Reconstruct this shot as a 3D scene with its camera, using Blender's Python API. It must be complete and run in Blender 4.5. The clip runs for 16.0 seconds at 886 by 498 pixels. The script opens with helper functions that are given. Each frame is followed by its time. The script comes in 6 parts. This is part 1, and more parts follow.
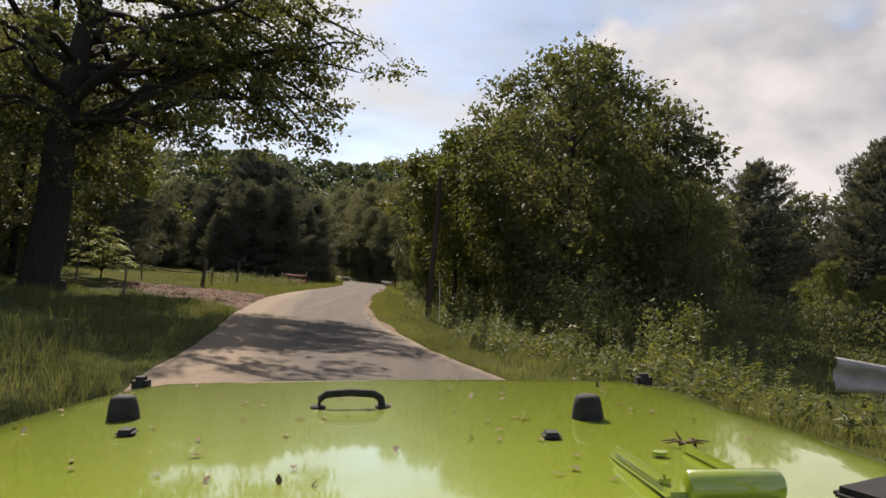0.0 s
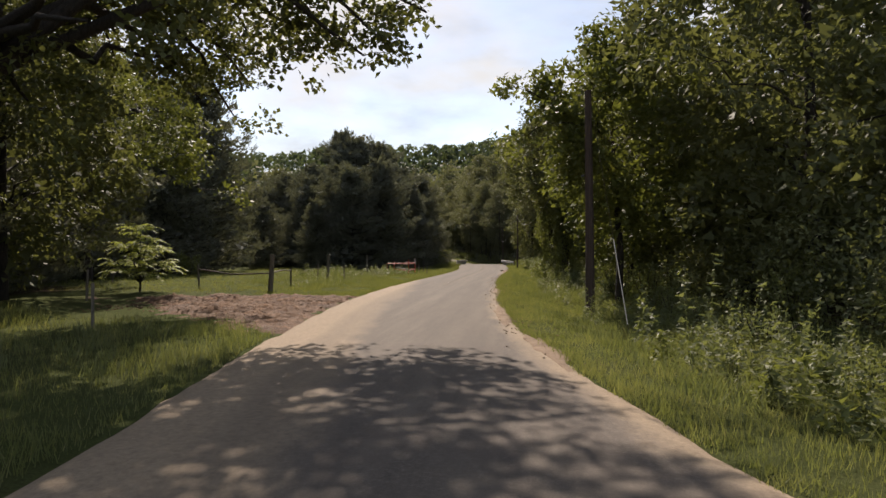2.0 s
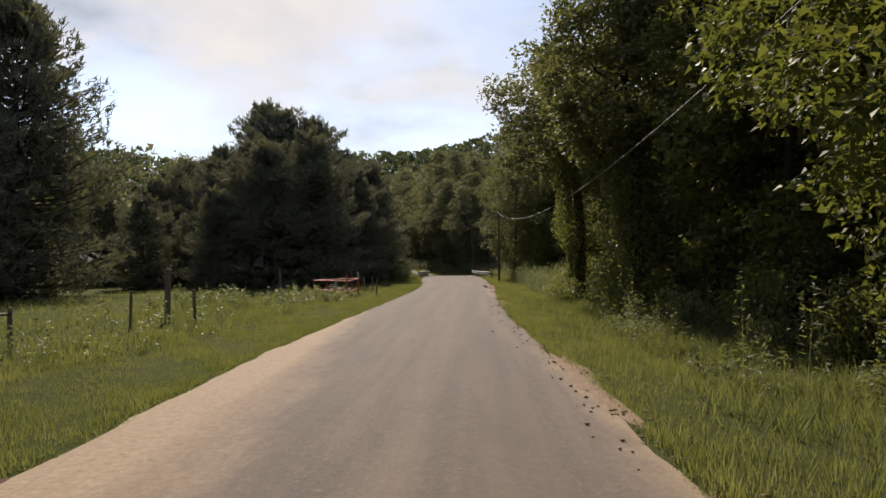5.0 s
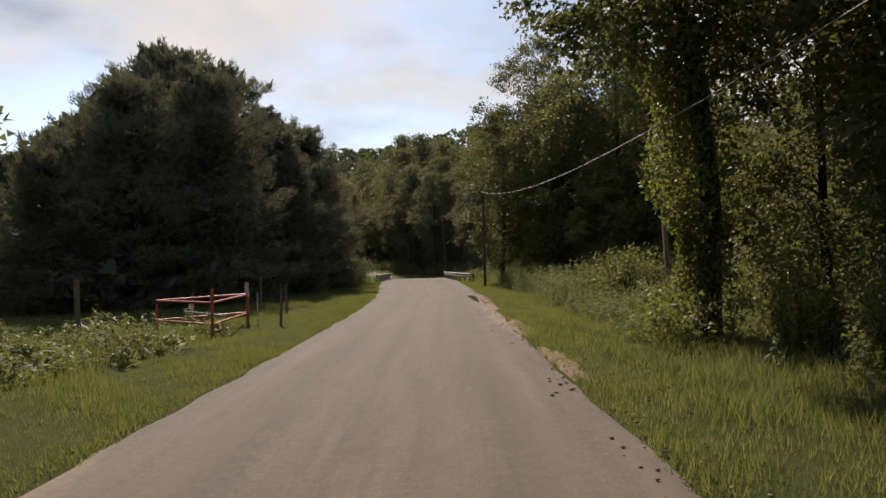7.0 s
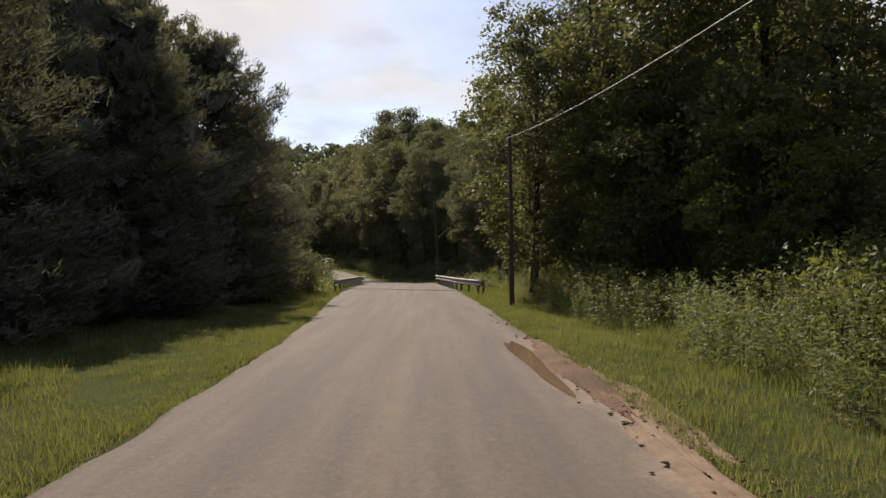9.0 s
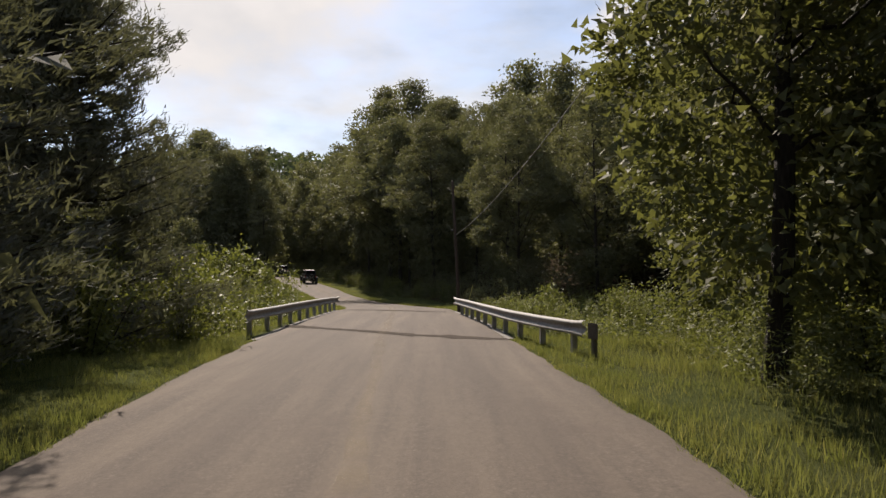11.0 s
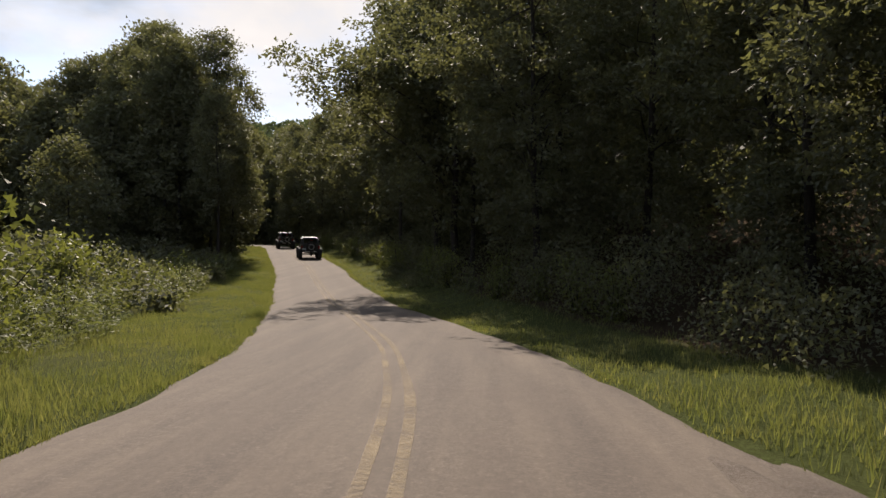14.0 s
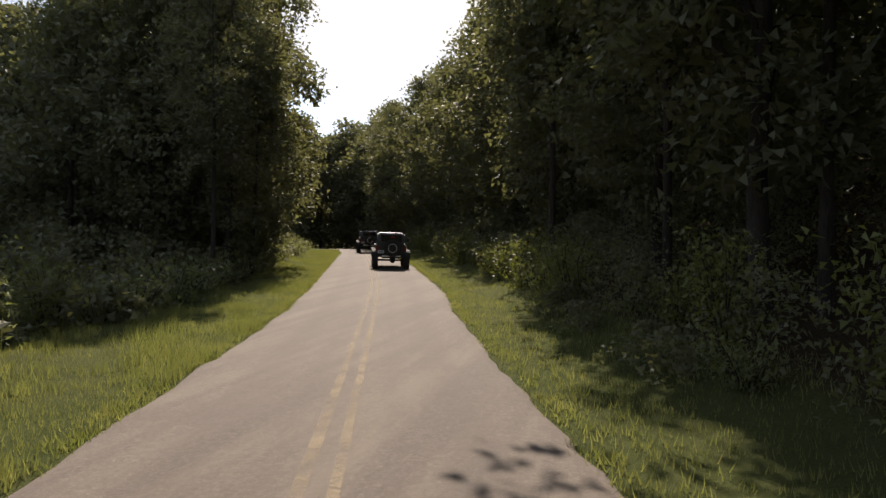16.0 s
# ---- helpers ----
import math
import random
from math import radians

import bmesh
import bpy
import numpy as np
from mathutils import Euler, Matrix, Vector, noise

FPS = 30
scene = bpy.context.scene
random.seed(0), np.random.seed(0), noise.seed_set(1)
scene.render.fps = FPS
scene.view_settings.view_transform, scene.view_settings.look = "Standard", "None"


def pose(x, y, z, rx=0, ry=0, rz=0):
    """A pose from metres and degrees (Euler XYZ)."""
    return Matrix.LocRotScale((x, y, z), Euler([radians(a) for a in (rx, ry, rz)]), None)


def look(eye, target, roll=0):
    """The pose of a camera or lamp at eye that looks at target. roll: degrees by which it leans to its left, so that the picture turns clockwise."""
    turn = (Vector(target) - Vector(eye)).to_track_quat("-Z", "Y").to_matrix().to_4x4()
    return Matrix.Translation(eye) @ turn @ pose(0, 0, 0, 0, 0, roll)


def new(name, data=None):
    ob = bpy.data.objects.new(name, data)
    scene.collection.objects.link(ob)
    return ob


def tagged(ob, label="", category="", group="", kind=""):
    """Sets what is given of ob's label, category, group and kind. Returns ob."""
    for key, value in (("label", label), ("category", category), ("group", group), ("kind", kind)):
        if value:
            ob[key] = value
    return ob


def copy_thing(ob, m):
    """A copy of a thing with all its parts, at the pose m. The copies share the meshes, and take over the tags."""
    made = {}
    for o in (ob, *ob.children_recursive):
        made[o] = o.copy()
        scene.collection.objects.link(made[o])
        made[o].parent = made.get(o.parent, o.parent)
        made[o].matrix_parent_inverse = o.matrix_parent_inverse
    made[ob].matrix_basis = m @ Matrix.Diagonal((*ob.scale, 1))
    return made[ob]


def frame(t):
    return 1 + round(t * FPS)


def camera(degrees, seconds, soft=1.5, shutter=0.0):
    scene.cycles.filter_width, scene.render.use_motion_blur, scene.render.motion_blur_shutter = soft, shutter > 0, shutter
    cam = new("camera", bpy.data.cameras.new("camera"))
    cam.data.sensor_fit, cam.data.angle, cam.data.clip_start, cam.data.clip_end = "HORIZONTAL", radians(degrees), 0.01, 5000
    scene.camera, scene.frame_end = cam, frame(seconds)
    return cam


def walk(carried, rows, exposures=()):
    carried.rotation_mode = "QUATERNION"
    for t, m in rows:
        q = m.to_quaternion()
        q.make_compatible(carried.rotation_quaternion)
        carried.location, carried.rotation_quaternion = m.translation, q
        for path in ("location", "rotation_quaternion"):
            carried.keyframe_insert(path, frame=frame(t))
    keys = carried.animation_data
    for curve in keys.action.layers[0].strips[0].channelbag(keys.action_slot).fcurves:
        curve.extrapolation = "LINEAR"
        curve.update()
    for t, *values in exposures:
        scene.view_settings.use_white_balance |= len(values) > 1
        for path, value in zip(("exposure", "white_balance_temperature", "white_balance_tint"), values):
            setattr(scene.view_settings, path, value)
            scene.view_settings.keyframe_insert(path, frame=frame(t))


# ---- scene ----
# ---------------------------------------------------------------- camera
cam = camera(64.4, 16.0)
EXPOSURE, SKY = 0.60, 0.090
PATH = [
    (0.0, pose(0.000, 0.000, 1.869, 0, 0, -2.990) @ pose(0, 0, 0, 92.632, 0, 0) @ pose(0, 0, 0, 0, 0, 5.913)),
    (0.5, pose(-0.066, 3.130, 1.857, 0, 0, -0.975) @ pose(0, 0, 0, 92.611, 0, 0) @ pose(0, 0, 0, 0, 0, 4.374)),
    (1.0, pose(-0.219, 6.284, 1.839, 0, 0, 1.858) @ pose(0, 0, 0, 91.011, 0, 0) @ pose(0, 0, 0, 0, 0, 2.873)),
    (1.5, pose(-0.486, 9.501, 1.818, 0, 0, 4.290) @ pose(0, 0, 0, 90.733, 0, 0) @ pose(0, 0, 0, 0, 0, 1.520)),
    (2.0, pose(-0.851, 12.822, 1.790, 0, 0, 6.201) @ pose(0, 0, 0, 90.427, 0, 0) @ pose(0, 0, 0, 0, 0, 0.379)),
    (2.5, pose(-1.292, 16.275, 1.754, 0, 0, 6.780) @ pose(0, 0, 0, 90.554, 0, 0) @ pose(0, 0, 0, 0, 0, -0.870)),
    (3.0, pose(-1.782, 19.892, 1.729, 0, 0, 6.779) @ pose(0, 0, 0, 90.681, 0, 0) @ pose(0, 0, 0, 0, 0, -2.332)),
    (3.5, pose(-2.310, 23.663, 1.739, 0, 0, 6.668) @ pose(0, 0, 0, 90.949, 0, 0) @ pose(0, 0, 0, 0, 0, -2.482)),
    (4.0, pose(-2.717, 27.615, 1.778, 0, 0, 5.852) @ pose(0, 0, 0, 91.479, 0, 0) @ pose(0, 0, 0, 0, 0, -1.856)),
    (4.5, pose(-3.154, 31.740, 1.798, 0, 0, 4.169) @ pose(0, 0, 0, 91.378, 0, 0) @ pose(0, 0, 0, 0, 0, -1.058)),
    (5.0, pose(-3.530, 36.071, 1.807, 0, 0, 2.612) @ pose(0, 0, 0, 91.212, 0, 0) @ pose(0, 0, 0, 0, 0, -0.585)),
    (5.5, pose(-3.835, 40.624, 1.812, 0, 0, 1.549) @ pose(0, 0, 0, 91.227, 0, 0) @ pose(0, 0, 0, 0, 0, -0.578)),
    (6.0, pose(-4.077, 45.412, 1.818, 0, 0, 1.013) @ pose(0, 0, 0, 91.432, 0, 0) @ pose(0, 0, 0, 0, 0, -0.975)),
    (6.5, pose(-4.256, 50.447, 1.822, 0, 0, 0.710) @ pose(0, 0, 0, 91.601, 0, 0) @ pose(0, 0, 0, 0, 0, -1.522)),
    (7.0, pose(-4.338, 55.742, 1.806, 0, 0, -0.197) @ pose(0, 0, 0, 91.147, 0, 0) @ pose(0, 0, 0, 0, 0, -1.628)),
    (7.5, pose(-4.359, 61.213, 1.772, 0, 0, -0.636) @ pose(0, 0, 0, 91.334, 0, 0) @ pose(0, 0, 0, 0, 0, -1.443)),
    (8.0, pose(-4.411, 66.865, 1.751, 0, 0, -0.931) @ pose(0, 0, 0, 91.330, 0, 0) @ pose(0, 0, 0, 0, 0, -1.692)),
    (8.5, pose(-4.489, 72.578, 1.767, 0, 0, -0.926) @ pose(0, 0, 0, 91.323, 0, 0) @ pose(0, 0, 0, 0, 0, -1.246)),
    (9.0, pose(-4.567, 78.353, 1.777, 0, 0, -1.156) @ pose(0, 0, 0, 91.194, 0, 0) @ pose(0, 0, 0, 0, 0, -0.816)),
    (9.5, pose(-4.656, 84.213, 1.790, 0, 0, -1.280) @ pose(0, 0, 0, 91.052, 0, 0) @ pose(0, 0, 0, 0, 0, -0.419)),
    (10.0, pose(-4.754, 90.153, 1.802, 0, 0, -1.240) @ pose(0, 0, 0, 91.150, 0, 0) @ pose(0, 0, 0, 0, 0, -0.193)),
    (10.5, pose(-4.870, 96.166, 1.810, 0, 0, -1.054) @ pose(0, 0, 0, 91.598, 0, 0) @ pose(0, 0, 0, 0, 0, -0.136)),
    (11.0, pose(-5.018, 102.247, 1.814, 0, 0, -0.756) @ pose(0, 0, 0, 92.312, 0, 0) @ pose(0, 0, 0, 0, 0, -0.181)),
    (11.5, pose(-5.211, 108.387, 1.809, 0, 0, -0.379) @ pose(0, 0, 0, 92.756, 0, 0) @ pose(0, 0, 0, 0, 0, -0.214)),
    (12.0, pose(-5.471, 114.580, 1.785, 0, 0, 0.076) @ pose(0, 0, 0, 91.545, 0, 0) @ pose(0, 0, 0, 0, 0, -0.057)),
    (12.5, pose(-5.775, 120.779, 1.727, 0, 0, 0.062) @ pose(0, 0, 0, 90.849, 0, 0) @ pose(0, 0, 0, 0, 0, -0.458)),
    (13.0, pose(-6.005, 127.091, 1.661, 0, 0, 0.255) @ pose(0, 0, 0, 91.097, 0, 0) @ pose(0, 0, 0, 0, 0, -0.186)),
    (13.5, pose(-6.250, 133.322, 1.601, 0, 0, 1.692) @ pose(0, 0, 0, 91.187, 0, 0) @ pose(0, 0, 0, 0, 0, 0.400)),
    (14.0, pose(-6.742, 139.449, 1.534, 0, 0, 3.731) @ pose(0, 0, 0, 90.423, 0, 0) @ pose(0, 0, 0, 0, 0, 0.508)),
    (14.5, pose(-7.638, 145.453, 1.474, 0, 0, 6.338) @ pose(0, 0, 0, 90.099, 0, 0) @ pose(0, 0, 0, 0, 0, -0.212)),
    (15.0, pose(-8.780, 151.331, 1.435, 0, 0, 9.023) @ pose(0, 0, 0, 89.418, 0, 0) @ pose(0, 0, 0, 0, 0, -0.668)),
    (15.5, pose(-10.053, 157.150, 1.420, 0, 0, 10.675) @ pose(0, 0, 0, 90.003, 0, 0) @ pose(0, 0, 0, 0, 0, -0.136)),
    (16.0, pose(-11.336, 162.998, 1.433, 0, 0, 12.454) @ pose(0, 0, 0, 91.020, 0, 0) @ pose(0, 0, 0, 0, 0, 1.276)),
]

walk(cam, PATH, exposures=[(t, EXPOSURE + e, 6900, 17) for t, e in ((0.0, 0.08), (1.5, 0.20), (2.5, 0.26), (4.0, 0.25), (6.5, 0.06), (9.0, 0.18), (13.0, 0.14), (14.0, 0.32),
                                                                    (14.5, 0.50), (15.0, 0.62), (15.5, 0.28), (16.0, 0.60))])

# ---------------------------------------------------------------- light
SUN_AZ, SUN_EL = radians(16), radians(41)          # left of +y, above the horizon
sun = new("sun", bpy.data.lights.new("sun", "SUN"))
sun.data.energy, sun.data.angle, sun.data.color = 4.8, radians(0.55), (1.0, 0.93, 0.82)
sun_from = Vector((-math.sin(SUN_AZ) * math.cos(SUN_EL), math.cos(SUN_AZ) * math.cos(SUN_EL), math.sin(SUN_EL)))
sun.matrix_world = look(tuple(sun_from * 100), (0, 0, 0))

world = bpy.data.worlds.new("sky")
scene.world = world
world.use_nodes = True
wn, wl = world.node_tree.nodes, world.node_tree.links
wn.clear()
sky = wn.new("ShaderNodeTexSky")
sky.sky_type, sky.sun_disc = "NISHITA", False
sky.sun_elevation, sky.sun_rotation = SUN_EL, -SUN_AZ
sky.dust_density, sky.ozone_density = 0.4, 1.0
coord = wn.new("ShaderNodeTexCoord")
squash = wn.new("ShaderNodeMapping")
squash.inputs["Scale"].default_value = (1.0, 1.0, 2.6)
cloud = wn.new("ShaderNodeTexNoise")
cloud.inputs["Scale"].default_value, cloud.inputs["Detail"].default_value, cloud.inputs["Roughness"].default_value = 2.6, 8.0, 0.55
cover = wn.new("ShaderNodeValToRGB")
cover.color_ramp.elements[0].position, cover.color_ramp.elements[1].position = 0.40, 0.64
shade = wn.new("ShaderNodeTexNoise")
shade.inputs["Scale"].default_value, shade.inputs["Detail"].default_value = 4.5, 6.0
tone = wn.new("ShaderNodeValToRGB")
tone.color_ramp.elements[0].color, tone.color_ramp.elements[1].color = (2.7, 3.3, 4.0, 1), (5.0, 5.3, 5.45, 1)
tone.color_ramp.elements[0].position, tone.color_ramp.elements[1].position = 0.35, 0.62
blend = wn.new("ShaderNodeMix")
blend.data_type = "RGBA"
back = wn.new("ShaderNodeBackground")
back.inputs["Strength"].default_value = SKY
out = wn.new("ShaderNodeOutputWorld")
wl.new(coord.outputs["Generated"], squash.inputs["Vector"])
wl.new(squash.outputs["Vector"], cloud.inputs["Vector"])
wl.new(squash.outputs["Vector"], shade.inputs["Vector"])
wl.new(cloud.outputs["Fac"], cover.inputs["Fac"])
wl.new(shade.outputs["Fac"], tone.inputs["Fac"])
wl.new(cover.outputs["Color"], blend.inputs["Factor"])
wl.new(sky.outputs["Color"], blend.inputs["A"])
wl.new(tone.outputs["Color"], blend.inputs["B"])


def cloud_bank(under, azimuth, elevation, radius, dim, bright, seed, soft):
    """A cumulus round one direction of the sky (degrees to the right of +y, above the horizon), its edge broken up."""
    a, e = radians(azimuth), radians(elevation)
    way = wn.new("ShaderNodeVectorMath")
    way.operation = "DISTANCE"
    way.inputs[1].default_value = (math.sin(a) * math.cos(e), math.cos(a) * math.cos(e), 1.5 * math.sin(e))
    flat = wn.new("ShaderNodeVectorMath")
    flat.operation = "MULTIPLY"
    flat.inputs[1].default_value = (1, 1, 1.5)
    wl.new(coord.outputs["Generated"], flat.inputs[0])
    wl.new(flat.outputs["Vector"], way.inputs[0])
    puff = wn.new("ShaderNodeTexNoise")
    puff.noise_dimensions = "4D"
    puff.inputs["W"].default_value, puff.inputs["Scale"].default_value, puff.inputs["Detail"].default_value = seed, 5.5, 9.0
    wl.new(flat.outputs["Vector"], puff.inputs["Vector"])
    edge = wn.new("ShaderNodeMath")
    edge.operation = "MULTIPLY_ADD"
    edge.inputs[1].default_value = 0.75
    wl.new(puff.outputs["Fac"], edge.inputs[0])
    wl.new(way.outputs["Value"], edge.inputs[2])
    mask = wn.new("ShaderNodeMapRange")
    mask.interpolation_type = "SMOOTHSTEP"
    mask.inputs["From Min"].default_value, mask.inputs["From Max"].default_value = radius + 0.375 + soft, radius + 0.375 - soft
    wl.new(edge.outputs["Value"], mask.inputs["Value"])
    billow = wn.new("ShaderNodeValToRGB")
    billow.color_ramp.elements[0].position, billow.color_ramp.elements[1].position = 0.38, 0.62
    billow.color_ramp.elements[0].color, billow.color_ramp.elements[1].color = (*bright, 1), (*dim, 1)
    wl.new(puff.outputs["Fac"], billow.inputs["Fac"])
    over = wn.new("ShaderNodeMix")
    over.data_type = "RGBA"
    wl.new(mask.outputs["Result"], over.inputs["Factor"])
    wl.new(under, over.inputs["A"])
    wl.new(billow.outputs["Color"], over.inputs["B"])
    return over.outputs["Result"]


heaven = cloud_bank(blend.outputs["Result"], 30, 15, 0.24, (3.2, 3.4, 3.7), (5.8, 5.8, 5.7), 2.0, 0.05)
heaven = cloud_bank(heaven, -17, 21, 0.20, (4.7, 4.9, 5.0), (5.8, 5.85, 5.75), 5.0, 0.12)
wl.new(heaven, back.inputs["Color"])
wl.new(back.outputs["Background"], out.inputs["Surface"])

# ---------------------------------------------------------------- materials


class Mat:
    """A node material under way."""

    def __init__(self, name, rough=0.8, metal=0.0, spec=0.3):
        self.m = bpy.data.materials.new(name)
        self.m.use_nodes = True
        self.nt = self.m.node_tree
        self.b = self.nt.nodes["Principled BSDF"]
        self.b.inputs["Roughness"].default_value = rough
        self.b.inputs["Metallic"].default_value = metal
        self.b.inputs["Specular IOR Level"].default_value = spec

    def node(self, kind, **values):
        n = self.nt.nodes.new(kind)
        for k, v in values.items():
            n.inputs[k].default_value = v
        return n

    def link(self, a, b):
        self.nt.links.new(a, b)

    def noise(self, scale, detail=5.0, rough=0.6, stretch=None, world=True):
        if world:
            src = self.node("ShaderNodeNewGeometry").outputs["Position"]
        else:
            src = self.node("ShaderNodeTexCoord").outputs["Object"]
        if stretch:
            mp = self.node("ShaderNodeMapping")
            mp.inputs["Scale"].default_value = stretch
            self.link(src, mp.inputs["Vector"])
            src = mp.outputs["Vector"]
        n = self.node("ShaderNodeTexNoise", Scale=scale, Detail=detail, Roughness=rough)
        self.link(src, n.inputs["Vector"])
        return n.outputs["Fac"]

    def ramp(self, fac, *stops):
        r = self.node("ShaderNodeValToRGB")
        e = r.color_ramp.elements
        while len(e) < len(stops):
            e.new(0.5)
        for k, (p, c) in zip(e, stops):
            k.position, k.color = p, (c, c, c, 1) if isinstance(c, (int, float)) else (*c, 1)
        self.link(fac, r.inputs["Fac"])
        return r.outputs["Color"]

    def mix(self, fac, a, b, mode="MIX"):
        n = self.node("ShaderNodeMix")
        n.data_type, n.blend_type = "RGBA", mode
        for v, s in ((fac, "Factor"), (a, "A"), (b, "B")):
            if isinstance(v, (int, float)):
                n.inputs[s].default_value = v if s == "Factor" else (v, v, v, 1)
            elif isinstance(v, tuple):
                n.inputs[s].default_value = (*v, 1)
            else:
                self.link(v, n.inputs[s])
        return n.outputs["Result"]

    def colour(self, c):
        if isinstance(c, tuple):
            self.b.inputs["Base Color"].default_value = (*c, 1)
        else:
            self.link(c, self.b.inputs["Base Color"])
        return self

    def bump(self, fac, dist=0.02, strength=0.6):
        n = self.node("ShaderNodeBump", Strength=strength, Distance=dist)
        self.link(fac, n.inputs["Height"])
        self.link(n.outputs["Normal"], self.b.inputs["Normal"])
        return self


def leaf_material(name, dark, mid, light, through_part=0.30, gloss=0.6, shine=0.16):
    k = Mat(name, rough=gloss, spec=shine)
    rnd = k.node("ShaderNodeNewGeometry").outputs["Random Per Island"]
    tree = k.node("ShaderNodeObjectInfo").outputs["Random"]
    k_dark = tuple(0.6 * a + 0.4 * b for a, b in zip(dark, mid))
    c = k.ramp(rnd, (0.0, k_dark), (0.5, mid), (0.92, mid), (1.0, light))
    c = k.mix(k.ramp(k.noise(0.9, 3), (0.40, 0.0), (0.66, 0.4)), c, light)
    c = k.mix(k.ramp(tree, (0.0, 0.30), (1.0, 0.0)), c, dark)
    k.colour(c)
    tr = k.node("ShaderNodeBsdfTranslucent")
    k.link(k.mix(1.0, c, (2.0, 2.0, 1.0), "MULTIPLY"), tr.inputs["Color"])
    mx = k.node("ShaderNodeMixShader")
    mx.inputs["Fac"].default_value = through_part
    k.link(k.b.outputs["BSDF"], mx.inputs[1])
    k.link(tr.outputs["BSDF"], mx.inputs[2])
    k.link(mx.outputs["Shader"], k.nt.nodes["Material Output"].inputs["Surface"])
    return k.m


M_OAK = leaf_material("oak leaves", (0.056, 0.059, 0.027), (0.082, 0.088, 0.038), (0.120, 0.126, 0.048), 0.28, 0.65, 0.12)
M_MAPLE = leaf_material("maple leaves", (0.058, 0.066, 0.022), (0.094, 0.106, 0.033), (0.150, 0.156, 0.046), 0.28)
M_BROAD = leaf_material("broad leaves", (0.060, 0.063, 0.034), (0.092, 0.098, 0.048), (0.132, 0.138, 0.058), 0.28, 0.65, 0.12)
M_FOREST = leaf_material("forest leaves", (0.070, 0.071, 0.048), (0.100, 0.102, 0.066), (0.128, 0.132, 0.076), 0.27, 0.65, 0.10)
M_BUSH = leaf_material("shrub leaves", (0.060, 0.068, 0.026), (0.100, 0.111, 0.040), (0.172, 0.180, 0.060), 0.32, 0.58, 0.18)
# lighter than the shrub leaves: the sun on the sapling is put into its colour
M_SAPLING_LIT = leaf_material("sapling leaves in sunlit tone", (0.120, 0.142, 0.045), (0.185, 0.205, 0.065), (0.26, 0.275, 0.095), 0.42)
M_WEED = leaf_material("weed leaves", (0.070, 0.080, 0.040), (0.105, 0.118, 0.056), (0.160, 0.166, 0.085), 0.30, 0.62, 0.14)
M_GRASS = leaf_material("grass blades", (0.066, 0.076, 0.034), (0.104, 0.116, 0.048), (0.205, 0.186, 0.100), 0.36, 0.7, 0.06)
M_NEEDLE = leaf_material("pine needles", (0.088, 0.090, 0.077), (0.110, 0.113, 0.093), (0.128, 0.132, 0.104), 0.16, 0.8, 0.05)
M_HILL = leaf_material("distant woods", (0.042, 0.056, 0.036), (0.060, 0.076, 0.047), (0.086, 0.102, 0.058), 0.25, 0.8, 0.2)

k = Mat("bark", rough=0.9)
n1 = k.noise(3.0, 6, 0.65, (6, 6, 1.0), False)
k.colour(k.ramp(n1, (0.3, (0.011, 0.009, 0.007)), (0.7, (0.046, 0.036, 0.028)))).bump(n1, 0.07, 1.0)
M_BARK = k.m
k = Mat("weathered post wood", rough=0.85)
n1 = k.noise(4.0, 6, 0.6, (9, 9, 0.8), False)
k.colour(k.ramp(n1, (0.25, (0.055, 0.045, 0.036)), (0.75, (0.17, 0.145, 0.115)))).bump(n1, 0.006, 0.7)
M_POST = k.m
k = Mat("utility pole wood", rough=0.85)
n1 = k.noise(2.0, 6, 0.6, (14, 14, 0.5), False)
k.colour(k.ramp(n1, (0.25, (0.028, 0.019, 0.015)), (0.75, (0.088, 0.060, 0.046)))).bump(n1, 0.008, 0.7)
M_POLE = k.m

k = Mat("meadow soil and grass", rough=1.0, spec=0.02)
big, tuft, fine = k.noise(0.16, 4), k.noise(3.2, 5, 0.7), k.noise(26.0, 5, 0.75)
c = k.mix(k.ramp(fine, (0.30, 0.0), (0.66, 1.0)), (0.026, 0.031, 0.011), (0.086, 0.100, 0.034))
c = k.mix(k.ramp(tuft, (0.38, 0.0), (0.62, 0.6)), c, (0.046, 0.055, 0.018))
c = k.mix(k.ramp(big, (0.45, 0.0), (0.70, 0.35)), c, (0.085, 0.078, 0.038))
litter = k.node("ShaderNodeAttribute")
litter.attribute_name = "leaf_litter"
brown = k.ramp(k.noise(17.0, 6, 0.75), (0.32, (0.020, 0.015, 0.010)), (0.52, (0.052, 0.037, 0.023)), (0.70, (0.095, 0.070, 0.044)))
c = k.mix(k.ramp(k.mix(0.5, litter.outputs["Color"], tuft, "OVERLAY"), (0.35, 0.0), (0.65, 1.0)), c, brown)
k.colour(c).bump(fine, 0.05, 1.0)
M_GROUND = k.m

k = Mat("worn asphalt with dust", rough=0.92, spec=0.2)
grain, patch, streak = k.noise(55.0, 3, 0.7), k.noise(0.7, 6, 0.65), k.noise(0.9, 5, 0.6, (2.2, 0.12, 1))
c = k.ramp(grain, (0.25, (0.060, 0.049, 0.040)), (0.75, (0.122, 0.099, 0.079)))
coarse = k.noise(21.0, 4, 0.8)
c = k.mix(k.ramp(coarse, (0.36, 0.5), (0.54, 0.0)), c, (0.046, 0.037, 0.030))
c = k.mix(k.ramp(coarse, (0.56, 0.0), (0.72, 0.6)), c, (0.200, 0.162, 0.126))
pebble = k.noise(9.0, 7, 0.75)
